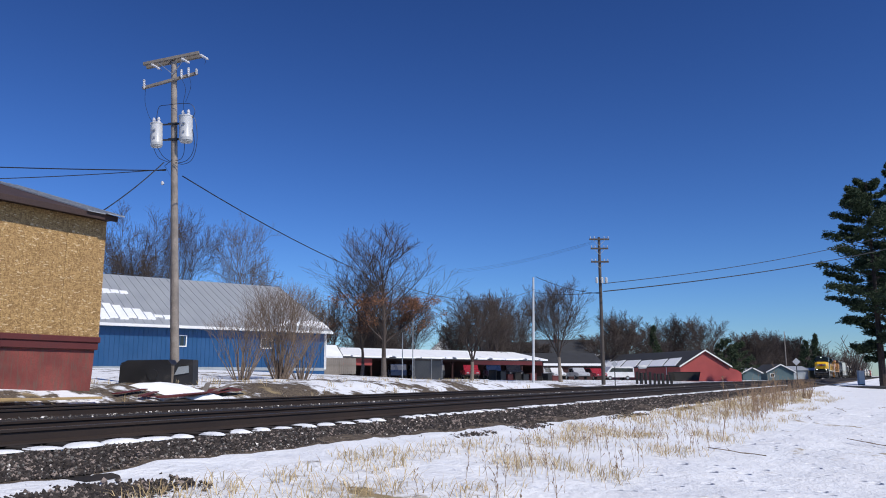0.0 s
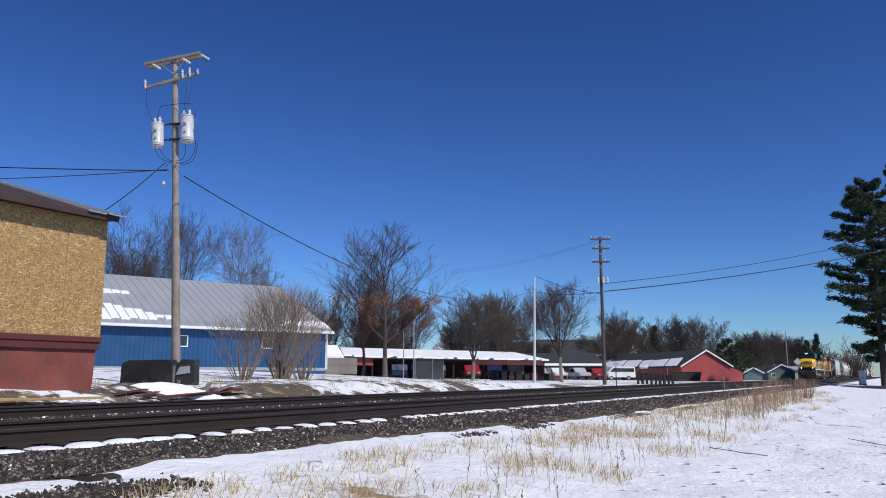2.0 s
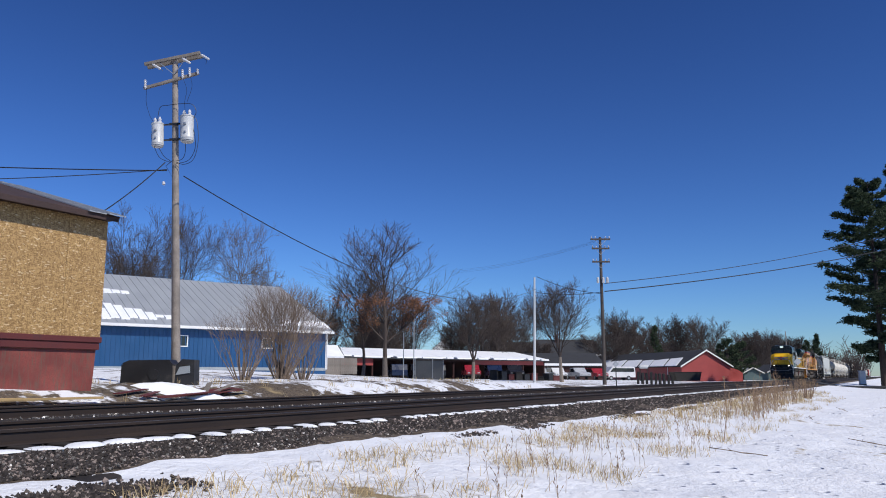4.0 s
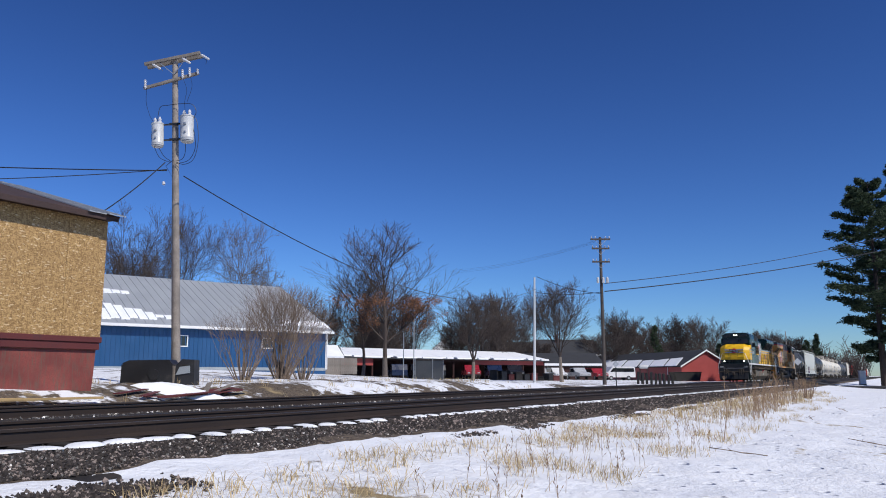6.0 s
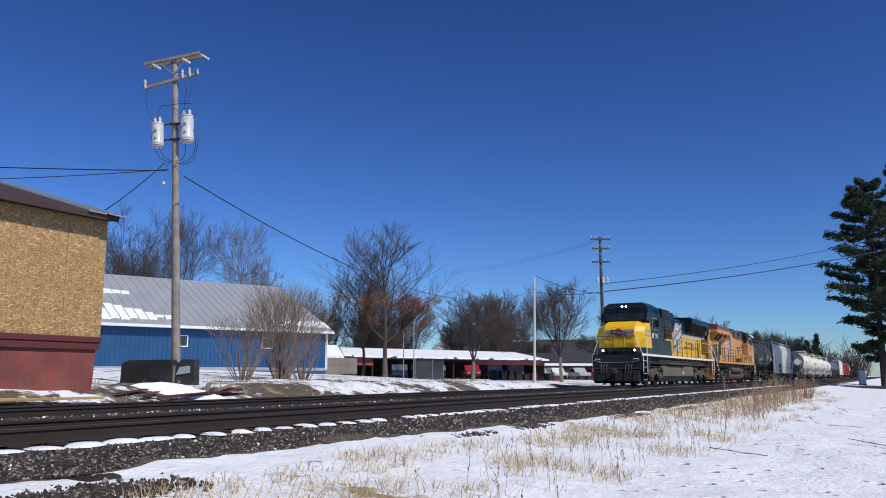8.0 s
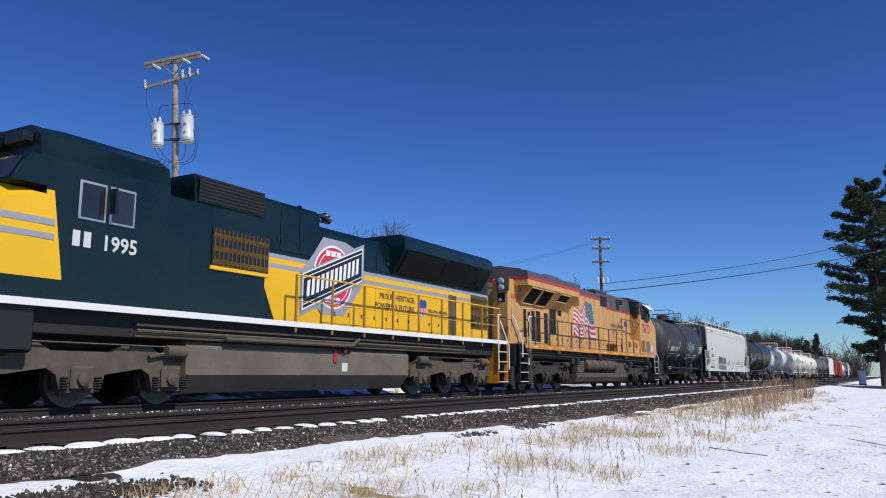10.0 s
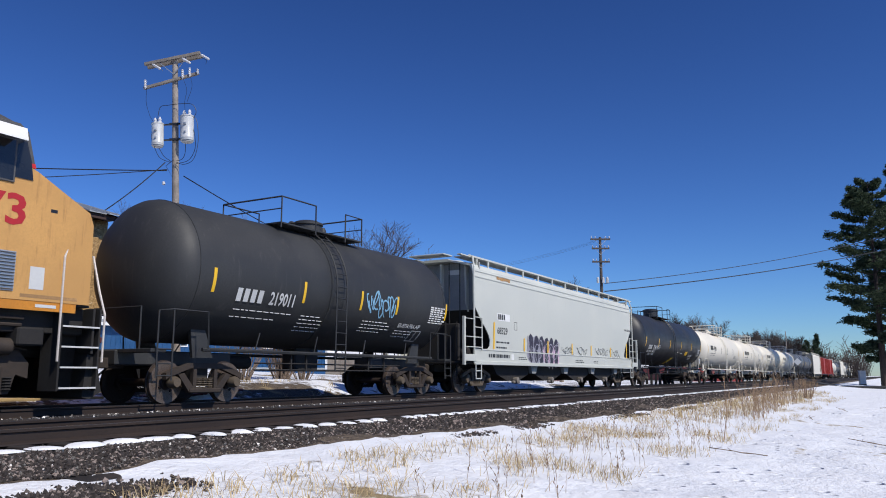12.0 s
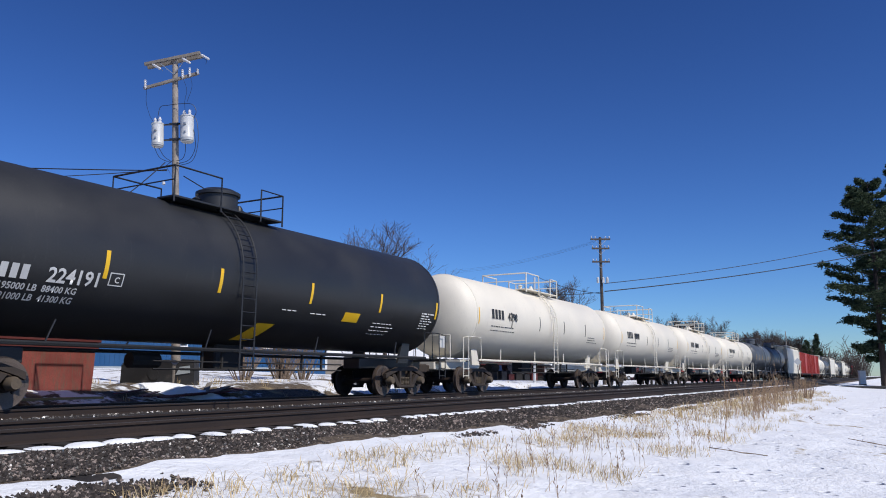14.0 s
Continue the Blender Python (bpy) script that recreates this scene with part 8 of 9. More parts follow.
    for s in (-1, 1):
        x = s * 10.8
        Geo().box(x, x + s * 0.05, -1.5, 1.5, 1.0, D - 0.05, 0.01).make("end_plate", TRUCK_DARK, t)
        Geo().prism([(x, 1.0), (x + s * 0.2, 0.95), (x + s * 0.35, 0.30), (x + s * 0.1, 0.16), (x - s * 0.05, 0.2)], -1.4, 1.4).make("snow_plough", TRUCK_DARK, t)
        coupler(t, x - s * 0.1, s)
        g = Geo()
        for y in (-1.1, -0.45, 0.45, 1.1):
            g.rod((x, y, D - 0.1), (x, y, 2.95), 0.022, 5)
        g.line([(x, -1.1, 2.95), (x, -0.45, 2.95)], 0.022, 5).line([(x, 0.45, 2.95), (x, 1.1, 2.95)], 0.022, 5).make("end_rail", GRILLE_BROWN, t)
        for y in (-0.9, -0.7, 0.7, 0.9):
            Geo().line([(x, y, 1.3), (x + s * 0.25, y, 1.2), (x + s * 0.3, y * 0.96, 0.8), (x + s * 0.22, y * 0.9, 0.6)], 0.03, 6).make("air_hose", CABLE, t, smooth=True)
    return t


# ---- train: make it up ----
def place(t):
    """Where the front of the train stands along the track."""
    return 207.0 - 19.9 * t - 0.0235 * t * t


VEHICLES = []


def couple(ob, u0, u1):
    VEHICLES.append((ob, (u0 + u1) / 2))


def build_train():
    couple(build_heritage_loco(), -0.60, 22.50)
    couple(build_armour_loco(), 22.55, 45.25)
    # first tank car: shorter, dull black, blue scribble
    t, a, wrap, half = tank_car("tank_car", "dull black tank car with yellow reflector strips and blue graffiti", 13.7, 1.64, 2.98, TANK_BLACK_OLD, TANK_BLACK_OLD, "tall", "tank cars", -0.45, [-4.9, -1.8, 0.70, 2.55, 5.52])
    mark_blocks("owner_mark", -4.15, 2.31, 0.30, 4, t, MARK_WHITE, wrap)
    text_on("road_number", "219011", 0.43, -3.05, 2.31, 0, MARK_WHITE, t, wrap, squeeze=0.74)
    bars("stencil_text", -4.1, 2.12, 1.9, 2, t, MARK_WHITE, wrap, h=0.07, gap=0.16, seed=2)
    bars("stencil_text", -1.7, 2.12, 1.0, 5, t, MARK_WHITE, wrap, h=0.035, gap=0.09, seed=3)
    bars("stencil_text", 1.0, 2.15, 1.4, 4, t, MARK_WHITE, wrap, h=0.035, gap=0.09, seed=4)
    text_on("stencil_number", "SR-8754 FRA AIP", 0.17, 2.86, 2.08, 0, MARK_WHITE, t, wrap, fit=1.27)
    bars("stencil_text", 2.86, 1.97, 1.0, 3, t, MARK_WHITE, wrap, h=0.03, gap=0.08, seed=5)
    for x0, x1, z0, z1 in ((3.80, 4.38, 1.70, 1.72), (3.80, 4.38, 2.0, 2.02), (3.80, 3.82, 1.72, 2.0), (4.36, 4.38, 1.72, 2.0), (4.08, 4.10, 1.72, 2.0)):
        patch("test_plate_frame", x0, x1, z0, z1, 0, MARK_WHITE, t, wrap)
    bars("data_panel", 4.52, 2.78, 0.95, 8, t, MARK_WHITE, wrap, h=0.045, gap=0.068, seed=6)
    strokes("graffiti", 1.0, 2.3, 1.45, 0.7, 9, 11, SPRAY_BLUE, t, wrap, thick=0.028)
    couple(t, 45.65, 59.35)
    # covered hopper with lettering and graffiti
    t, b, Y = covered_hopper("covered_hopper", "long pale grey covered hopper car with graffiti along its side", 21.9, HOPPER, "hopper cars")
    y = -Y - 0.004
    patch("mark_plate", -7.82, -6.70, 2.70, 2.98, y, WHITE_PAINT, t)
    mark_blocks("owner_mark", -7.76, 2.74, 0.21, 4, t, MARK_BLACK, None, y - 0.008)
    text_on("road_number", "68529", 0.36, -7.86, 2.19, y, MARK_BLACK, t, fit=0.92)
    for x0, x1, z0, z1 in ((-6.30, -6.02, 2.40, 2.42), (-6.30, -6.02, 2.70, 2.72), (-6.30, -6.28, 2.421, 2.699), (-6.04, -6.02, 2.421, 2.699)):
        patch("inspection_mark", x0, x1, z0, z1, y, MARK_BLACK, t)
    bars("stencil_text", -7.95, 1.84, 1.2, 2, t, MARK_BLACK, None, y, 0.06, 0.20, 8)
    bars("stencil_text", -8.6, 1.28, 2.1, 1, t, MARK_BLACK, None, y, 0.13, 0.14, 9)
    patch("mark_plate", -6.6, -6.35, 1.22, 1.44, y, WHITE_PAINT, t)
    patch("mark_plate", 8.35, 8.65, 1.62, 1.85, y, MARK_BLACK, t)
    bars("stencil_text", 0.6, 1.30, 1.1, 2, t, MARK_BLACK, None, y, 0.04, 0.08, 10)
    bars("stencil_text", -5.9, 1.32, 0.8, 2, t, MARK_BLACK, None, y, 0.03, 0.07, 12)
    bars("stencil_text", 3.2, 1.30, 0.8, 2, t, MARK_BLACK, None, y, 0.03, 0.07, 13)
    text_on("load_name", "PLASTIC GRANULES", 0.14, 8.55, 3.1, y, MARK_BLACK, t, fit=1.1)
    for x, h in ((-8.24, 1.02), (-5.42, 0.52), (-2.90, 0.50), (0.08, 0.50), (2.76, 0.50), (5.84, 0.48), (8.72, 0.80)):
        patch("reflector_strip", x, x + 0.12, 1.59, 1.59 + h, y - 0.014, REFLECT, t, None, 0.06, "yellow reflector strip")
    rnd = random.Random(12)
    for i in range(7):
        x = -7.85 + 0.17 * i
        patch("rust_patch", x, x + 0.19, 4.25 + rnd.uniform(0, 0.05), 4.36 + rnd.uniform(0, 0.04), -Y - 0.004, RUST, t)
    def blob(cx, cz, rx, rz, k, seed):
        r = random.Random(seed)
        return [(cx + rx * math.cos(a) * r.uniform(0.8, 1.15), cz + rz * math.sin(a) * r.uniform(0.8, 1.15)) for a in np.linspace(0, 2 * math.pi, k, endpoint=False)]
    for i in range(6):
        cx, cz = -4.65 + 0.56 * i, 1.72 - 0.02 * i
        Geo().prism(blob(cx, cz - 0.05, 0.44, 0.66 - 0.02 * i, 14, 40 + i), y - 0.003 - 0.0004 * i, y - 0.001).make("graffiti_halo", SPRAY_PINK if i > 2 else SPRAY_GREY, t)
    for i in range(6):
        cx, cz = -4.65 + 0.56 * i, 1.74 - 0.02 * i
        Geo().prism(blob(cx, cz + 0.24, 0.27, 0.34, 11, 60 + i), y - 0.007 - 0.0005 * i, y - 0.004).make("graffiti_letter", SPRAY_DARK, t)
        Geo().prism(blob(cx - 0.02, cz - 0.32, 0.24, 0.30, 9, 80 + i), y - 0.007 - 0.0005 * i, y - 0.004).make("graffiti_letter", SPRAY_DARK, t)
    strokes("graffiti_outline", -4.95, 1.05, 3.45, 1.25, 9, 71, SPRAY_GREY, t, None, y - 0.012, 0.022)
    for x, w, k, q in ((-1.0, 1.25, 5, 72), (0.9, 1.3, 5, 73), (3.5, 1.9, 7, 74), (5.7, 1.8, 6, 75)):
        strokes("graffiti_scribble", x, 1.58, w, 0.42, k, q, MARK_BLACK, t, None, y - 0.006, 0.012)
    couple(t, 59.0, 80.9)
    # second tank car: glossy black
    t, a, wrap, half = tank_car("tank_car", "clean black tank car with yellow reflector strips and placards", 18.9, 1.64, 2.98, TANK_BLACK, TANK_BLACK, "dome", "tank cars", -1.0, [-7.7, -4.69, -1.73, 1.46, 4.64, 7.86])
    mark_blocks("owner_mark", -6.92, 2.27, 0.25, 4, t, MARK_WHITE, wrap)
    text_on("road_number", "224191", 0.37, -5.85, 2.27, 0, MARK_WHITE, t, wrap, fit=1.04)
    text_on("load_limit", "LMT 195000 LB  88400 KG", 0.16, -7.05, 2.09, 0, MARK_WHITE, t, wrap, fit=1.86)
    text_on("load_limit", "91000 LB  41300 KG", 0.16, -6.60, 1.92, 0, MARK_WHITE, t, wrap, fit=1.41)
    for x0, x1, z0, z1 in ((-4.58, -4.26, 2.32, 2.34), (-4.58, -4.26, 2.55, 2.57), (-4.58, -4.56, 2.34, 2.55), (-4.28, -4.26, 2.34, 2.55)):
        patch("plate_frame", x0, x1, z0, z1, 0, MARK_WHITE, t, wrap)
    text_on("plate_letter", "C", 0.16, -4.47, 2.38, 0, MARK_WHITE, t, wrap)
    bars("stencil_text", 0.5, 2.22, 0.5, 1, t, MARK_WHITE, wrap, h=0.03, seed=16)
    bars("stencil_text", 1.6, 2.2, 0.7, 1, t, MARK_WHITE, wrap, h=0.03, seed=17)
    bars("stencil_text", 4.5, 2.12, 1.2, 4, t, MARK_WHITE, wrap, h=0.05, gap=0.10, seed=14)
    bars("data_panel", 7.0, 2.55, 0.6, 7, t, MARK_WHITE, wrap, h=0.05, gap=0.075, seed=15)
    patch("caution_panel", -0.45, 0.15, 1.46, 1.87, 0, REFLECT, t, wrap, 0.9, "yellow caution panel")
    patch("caution_panel", 3.02, 3.72, 2.09, 2.34, 0, REFLECT, t, wrap, 0.1, "yellow caution panel")
    Geo().box(a - 0.15, a + 0.25, -1.30, -1.28, 1.55, 1.95).make("placard", MARK_WHITE, t, "white hazard placard").rotation_euler = (0, 0, 0)
    couple(t, 81.1, 100.0)
    # white tank cars
    u = 100.0
    for i, (L, R) in enumerate(((17.6, 1.56), (16.3, 1.52), (16.3, 1.52), (17.5, 1.48))):
        t, a, wrap, half = tank_car("tank_car", "cream-white tank car with white platform rails and black stencils", L, R, 1.28 + R, TANK_WHITE, TANK_WHITE, "low", "tank cars")
        mark_blocks("owner_mark", -a + 2.0, 2.75, 0.36, 4, t, MARK_BLACK, wrap)
        text_on("road_number", ("4798", "4781", "4790", "4786")[i], 0.44, -a + 3.4, 2.75, 0, MARK_BLACK, t, wrap) if i == 0 else bars("stencil_text", -a + 3.4, 2.75, 1.1, 1, t, MARK_BLACK, wrap, h=0.34, seed=20 + i)
        bars("stencil_text", -a + 2.0, 2.45, 2.2, 2, t, MARK_BLACK, wrap, h=0.07, gap=0.15, seed=24 + i)
        bars("stencil_text", a - 3.4, 2.45, 1.3, 3, t, MARK_BLACK, wrap, h=0.05, gap=0.11, seed=28 + i)
        couple(t, u, u + L)
        u += L
    # the pine's shadow over the train is put into these cars' blue-grey colour
    blue = None
    for L in (14.6, 14.6):
        blue = tank_car("tank_car", "tank car and fittings blue-grey for the pine's shade", L, 1.5, 2.85, TANK_SHADED, TANK_SHADED, "dome", "tank cars")[0]
        couple(blue, u, u + L)
        u += L
    hop = covered_hopper("covered_hopper", "off-white covered hopper car", 18.4, TANK_WHITE, "hopper cars", False)[0]
    couple(hop, u, u + 18.4)
    u += 18.4
    box = boxcar("boxcar", "weathered red boxcar with a galvanised roof", 18.6, BOX_RED, "boxcars")
    couple(box, u, u + 18.6)
    u += 18.6
    box2 = copy_thing(box, pose(0, 0, 0))
    couple(box2, u, u + 18.6)
    u += 18.6
    white = tank_car("tank_car", "white tank car far down the train", 16.8, 1.5, 2.8, TANK_WHITE, TANK_WHITE, "low", "tank cars")[0]
    couple(white, u, u + 16.8)
    u += 16.8
    for kind in ("blue", "hop", "white", "blue", "hop", "white", "white", "blue", "box", "hop", "white", "blue"):
        src, L = {"blue": (blue, 14.6), "hop": (hop, 18.4), "white": (white, 16.8), "box": (box, 18.6)}[kind]
        couple(copy_thing(src, pose(0, 0, 0)), u, u + L)
        u += L


build_train()


# ---- near track: ties, stones, snow ----
def build_ties():
    tie = Geo().box(-0.115, 0.115, -1.30, 1.30, -0.18, 0, 0.012)
    plate = Geo()
    track = thing("near_track_ties", "creosoted timber ties under the near track", "railway ties", kind="structure")
    me = None
    rnd = random.Random(21)
    for i in range(300):
        x = 1.0 + 0.495 * i + rnd.uniform(-0.03, 0.03)
        if me is None:
            ob = tie.make("tie", TIE_WOOD, track)
            me = ob.data
        else:
            ob = new("tie", me)
            ob.parent = track
        ob.location = (x, TRACK_NEAR + rnd.uniform(-0.05, 0.05), -0.182)
        ob.rotation_euler = (0, 0, rnd.gauss(0, 0.012))
    g = Geo()
    for i in range(420):
        x = -20 + 0.5 * i
        g.box(x - 0.11, x + 0.11, TRACK_FAR - 1.3, TRACK_FAR + 1.3, -0.36, -0.19)
    for i in range(160):
        x = 149.6 + 0.5 * i
        g.box(x - 0.11, x + 0.11, TRACK_NEAR - 1.3, TRACK_NEAR + 1.3, -0.36, -0.185)
    tagged(g.make("far_ties", TIE_WOOD), "timber ties of the far track", "railway ties", kind="stuff")
    # caps of snow on the near tie ends
    snow = thing("tie_end_snow", "small caps of melting snow on the tie ends", "snow")
    for i in range(150):
        x = 1.0 + 0.495 * i
        if x > 9 and rnd.random() < 0.06:
            continue
        L = 0.135 * rnd.uniform(0.7, 1.2) * (1.75 if x < 7.3 else 1)
        W, H = rnd.uniform(0.14, 0.22), rnd.uniform(0.018, 0.038)
        c = Geo()
        ring = []
        for k, (s, hh) in enumerate(((1.08, -0.35), (0.92, 0.30), (0.62, 0.78), (0.25, 1.0))):
            for j in range(10):
                a = 2 * math.pi * j / 10
                w = 1 + 0.38 * noise.noise((x * 3 + math.cos(a) * 1.6, math.sin(a) * 1.6, 1.0 + 0.3 * k))
                c.v.append((L * s * w * math.cos(a), W * s * w * math.sin(a), H * hh - 0.015))
        c.f = [(k * 10 + j, k * 10 + (j + 1) % 10, (k + 1) * 10 + (j + 1) % 10, (k + 1) * 10 + j) for k in range(3) for j in range(10)] + [tuple(range(30, 40))]
        o = c.make("snow_cap", SNOW, snow, smooth=True)
        o.location = (x + rnd.uniform(-0.02, 0.04), TRACK_NEAR - 1.27 + rnd.uniform(-0.05, 0.05), -0.178)


def stone_cloud(name, label, count, xs, place_y, seed, size, mat=None, lift=0.0):
    """Angular stones strewn on the bed, all in one mesh."""
    rnd = np.random.RandomState(seed)
    base = np.array([(1, 0, 0), (-1, 0, 0), (0, 1, 0), (0, -1, 0), (0, 0, 1), (0, 0, -1)], float)
    faces = [(0, 2, 4), (2, 1, 4), (1, 3, 4), (3, 0, 4), (2, 0, 5), (1, 2, 5), (3, 1, 5), (0, 3, 5)]
    v, f = [], []
    for i in range(count):
        x = xs(rnd)
        y = place_y(rnd, x)
        z = float(np.interp(y, [5.2, 5.9, 6.75, 7.5, 8.0, 16.0, 16.5, 17.3], [-0.52, -0.45, -0.40, -0.29, -0.228, -0.228, -0.29, -0.46]))
        s = size * rnd.uniform(0.5, 1.35)
        q = base * (s * rnd.uniform(0.6, 1.2, 3)) * rnd.uniform(0.75, 1.25, (6, 1))
        a, b = rnd.uniform(0, 6.283, 2)
        ra = np.array([[math.cos(a), -math.sin(a), 0], [math.sin(a), math.cos(a), 0], [0, 0, 1]])
        rb = np.array([[1, 0, 0], [0, math.cos(b), -math.sin(b)], [0, math.sin(b), math.cos(b)]])
        q = q @ ra @ rb + (x, y, z + lift + s * 0.25)
        o = len(v)
        v += q.tolist()
        f += [tuple(o + k for k in t) for t in faces]
    g = Geo()
    g.v, g.f = v, f
    return tagged(g.make(name, mat or BALLAST), label, "ballast", kind="stuff")


def toe(x):
    """Where the snow of the verge meets the ballast."""
    return 7.02 - 0.62 * smooth(7.5, 20, x) + 0.10 * noise.noise((x * 1.1, 3.0, 0.0))


def build_stones():
    near = lambda r: 3.0 + 34 * r.rand() ** 1.6
    stone_cloud("ballast_stones", "dark angular ballast stones on the shoulder", 36000, near, lambda r, x: r.uniform(toe(x), 8.25), 1, 0.023)
    stone_cloud("ballast_stones", "dark angular ballast stones on the shoulder", 17000, lambda r: 12 + 73 * r.rand() ** 1.3, lambda r, x: r.uniform(toe(x), 8.25), 2, 0.040)
    stone_cloud("ballast_stones", "dark ballast stones between the rails", 7000, lambda r: 3 + 45 * r.rand() ** 1.5, lambda r, x: r.uniform(8.2, 13.2), 3, 0.030, BALLAST_DARK)
    for k, (cx, cy, rx, ry, n) in enumerate(((4.5, 6.15, 0.75, 0.26, 1500), (10.6, 6.72, 0.45, 0.05, 160), (13.6, 6.42, 1.3, 0.13, 1300), (20.5, 6.12, 1.1, 0.14, 500), (27, 5.95, 1.8, 0.13, 400))):
        stone_cloud("scattered_stones", "cinders and stones melted out of the snow", n, lambda r: cx + rx * max(-1.6, min(1.6, 0.7 * r.randn())), lambda r, x: cy + ry * 0.7 * r.randn(), 4 + 10 * k, 0.028)
    stone_cloud("pale_stones", "pale stones and ice crumbs along the far rail", 1300, lambda r: 3 + 50 * r.rand() ** 1.4, lambda r, x: 11.7 + 0.14 * r.randn(), 6, 0.020, BALLAST_PALE, 0.165)
    stone_cloud("pale_stones", "pale limestone chips scattered over the dark shoulder", 1500, near, lambda r, x: r.uniform(toe(x), 8.2), 7, 0.021, BALLAST_PALE, 0.012)


# ---- near verge: grass, weeds, prints in the snow ----
def blades(name, label, spots, mat, height, lean, width, seed, kind="stuff"):
    rnd = random.Random(seed)
    g = Geo()
    for x, y, k in spots:
        z = level(x, y) - 0.02
        for _ in range(k):
            a = rnd.uniform(0, 6.283)
            h = height * rnd.uniform(0.45, 1.15)
            d = Vector((math.cos(a), math.sin(a), 0)) * lean * h * rnd.uniform(0.3, 1.4)
            s = Vector((-math.sin(a), math.cos(a), 0)) * width * rnd.uniform(0.7, 1.3)
            p = Vector((x + rnd.gauss(0, 0.07), y + rnd.gauss(0, 0.07), z))
            m, e = p + d * 0.35 + Vector((0, 0, h * 0.6)), p + d + Vector((0, 0, h * rnd.uniform(0.55, 1.0)))
            g.add([p - s, p + s, m + s * 0.8, m - s * 0.8, e], [(0, 1, 2, 3), (3, 2, 4)])
    return tagged(g.make(name, mat), label, "grass", kind=kind)


def stalk(g, p, h, rnd, r=0.006, lean=0.12):
    d = Vector((rnd.gauss(0, lean), rnd.gauss(0, lean), 1)).normalized()
    q = p
    for i in range(4):
        e = q + (d + Vector((rnd.gauss(0, 0.06), rnd.gauss(0, 0.06), 0))) * h / 4
        g.rod(q, e, r * (1 - 0.15 * i), 3, r * (1 - 0.15 * (i + 1)), False)
        q = e
        if i > 0:
            for _ in range(rnd.randint(1, 3)):
                c = (d + Vector((rnd.gauss(0, 0.5), rnd.gauss(0, 0.5), 0.1))).normalized()
                t = q + c * h * rnd.uniform(0.08, 0.22)
                g.rod(q, t, r * 0.55, 3, r * 0.4, False)
                if rnd.random() < 0.6:
                    g.rod(t, t + c * 0.03, r * 1.5, 4, r * 0.8, True)


def build_verge():
    rnd = random.Random(33)
    spots = []
    for _ in range(4200):
        x = 4.6 + 50 * rnd.random() ** 1.35
        y = rnd.uniform(2.9, 6.25) - 0.25 * smooth(8, 20, x)
        dens = noise.noise((x * 0.55, y * 0.9, 3.0)) + 0.4 * noise.noise((x * 1.9, y * 2.3, 1.0)) + 0.32 * smooth(3.9, 5.0, y) - 0.5 * smooth(5.75, 6.3, y) + 0.12 * smooth(6, 14, x) - 0.12
        if dens > 0.06:
            spots.append((x, y, 2 + int(8 * min(dens, 0.6))))
    blades("dry_grass", "tufts of dry straw-coloured grass standing in the snow", spots, STRAW, 0.20, 1.5, 0.0045, 34)
    far = []
    for _ in range(380):
        x = 22 + 40 * rnd.random()
        y = rnd.uniform(3.9, 6.2)
        far.append((x, y, 6))
    blades("dry_grass", "dry grass along the foot of the ballast", far, STRAW, 0.28, 0.7, 0.008, 35)
    lot = []
    for _ in range(420):
        x, y = 12 + 32 * rnd.random(), 17.8 + 9 * rnd.random() ** 1.5
        if noise.noise((x * 0.35, y * 0.5, 8.0)) > -0.05 and not (x < 14.6 and y > 18.6):
            lot.append((x, y, 6))
    blades("dry_grass", "flattened dry grass on the bare bank across the track", lot, STRAW, 0.3, 0.9, 0.008, 36)
    # weed stalks: dense thicket further along, single ones close by
    thick = Geo()
    for _ in range(190):
        x = 24 + 18 * rnd.random()
        y = 3.4 + 0.035 * (x - 24) + abs(rnd.gauss(0, 0.55))
        stalk(thick, Vector((x, y, level(x, y))), rnd.uniform(0.4, 0.95) * (1.25 if 33 < x < 40 else 1), rnd, 0.008)
    tagged(thick.make("dead_weeds", WEED), "thicket of dead brown weed stalks", "weeds", kind="stuff")
    near = Geo()
    for _ in range(170):
        x = 7 + 18 * rnd.random()
        y = rnd.uniform(2.6, 4.6) + 0.02 * x
        stalk(near, Vector((x, y, level(x, y))), rnd.uniform(0.15, 0.42), rnd, 0.004)
    tagged(near.make("dead_weeds", WEED), "scattered dead weed stalks in the snow", "weeds", kind="stuff")
    for x, y, h, seed in ((16.6, 3.05, 1.05, 5), (41, 4.9, 1.6, 9)):
        g = Geo()
        stalk(g, Vector((x, y, level(x, y))), h, random.Random(seed), 0.012, 0.02)
        tagged(g.make("tall_weed", WEED), "single tall dead weed stalk in snow", "weed")
    # low shrub beyond the thicket
    build_bush(47, 4.2, 1.1, 0.6, 18, 61, "small bare twiggy shrub on the verge", WEED)
    # fallen twigs on the snow
    for i, (x, y, a) in enumerate(((33, 1.6, 20), (38, 0.6, -15), (18, 0.2, 40), (26, 2.2, 5), (14, 1.9, 70))):
        g = Geo()
        q = Vector((0, 0, 0.02))
        for k in range(5):
            e = q + Vector((0.22, rnd.gauss(0, 0.05), rnd.gauss(0.012, 0.01)))
            g.rod(q, e, 0.010, 4, 0.008, False)
            if k % 2:
                g.rod(q, q + Vector((0.15, 0.14 * (-1) ** (k // 2), 0.03)), 0.006, 3, 0.004, False)
            q = e
        o = tagged(g.make("fallen_twig", WEED), "thin fallen twig lying on the snow", "twig", "fallen twigs")
        o.matrix_world = pose(x, y, level(x, y) + 0.03, 0, 0, a)


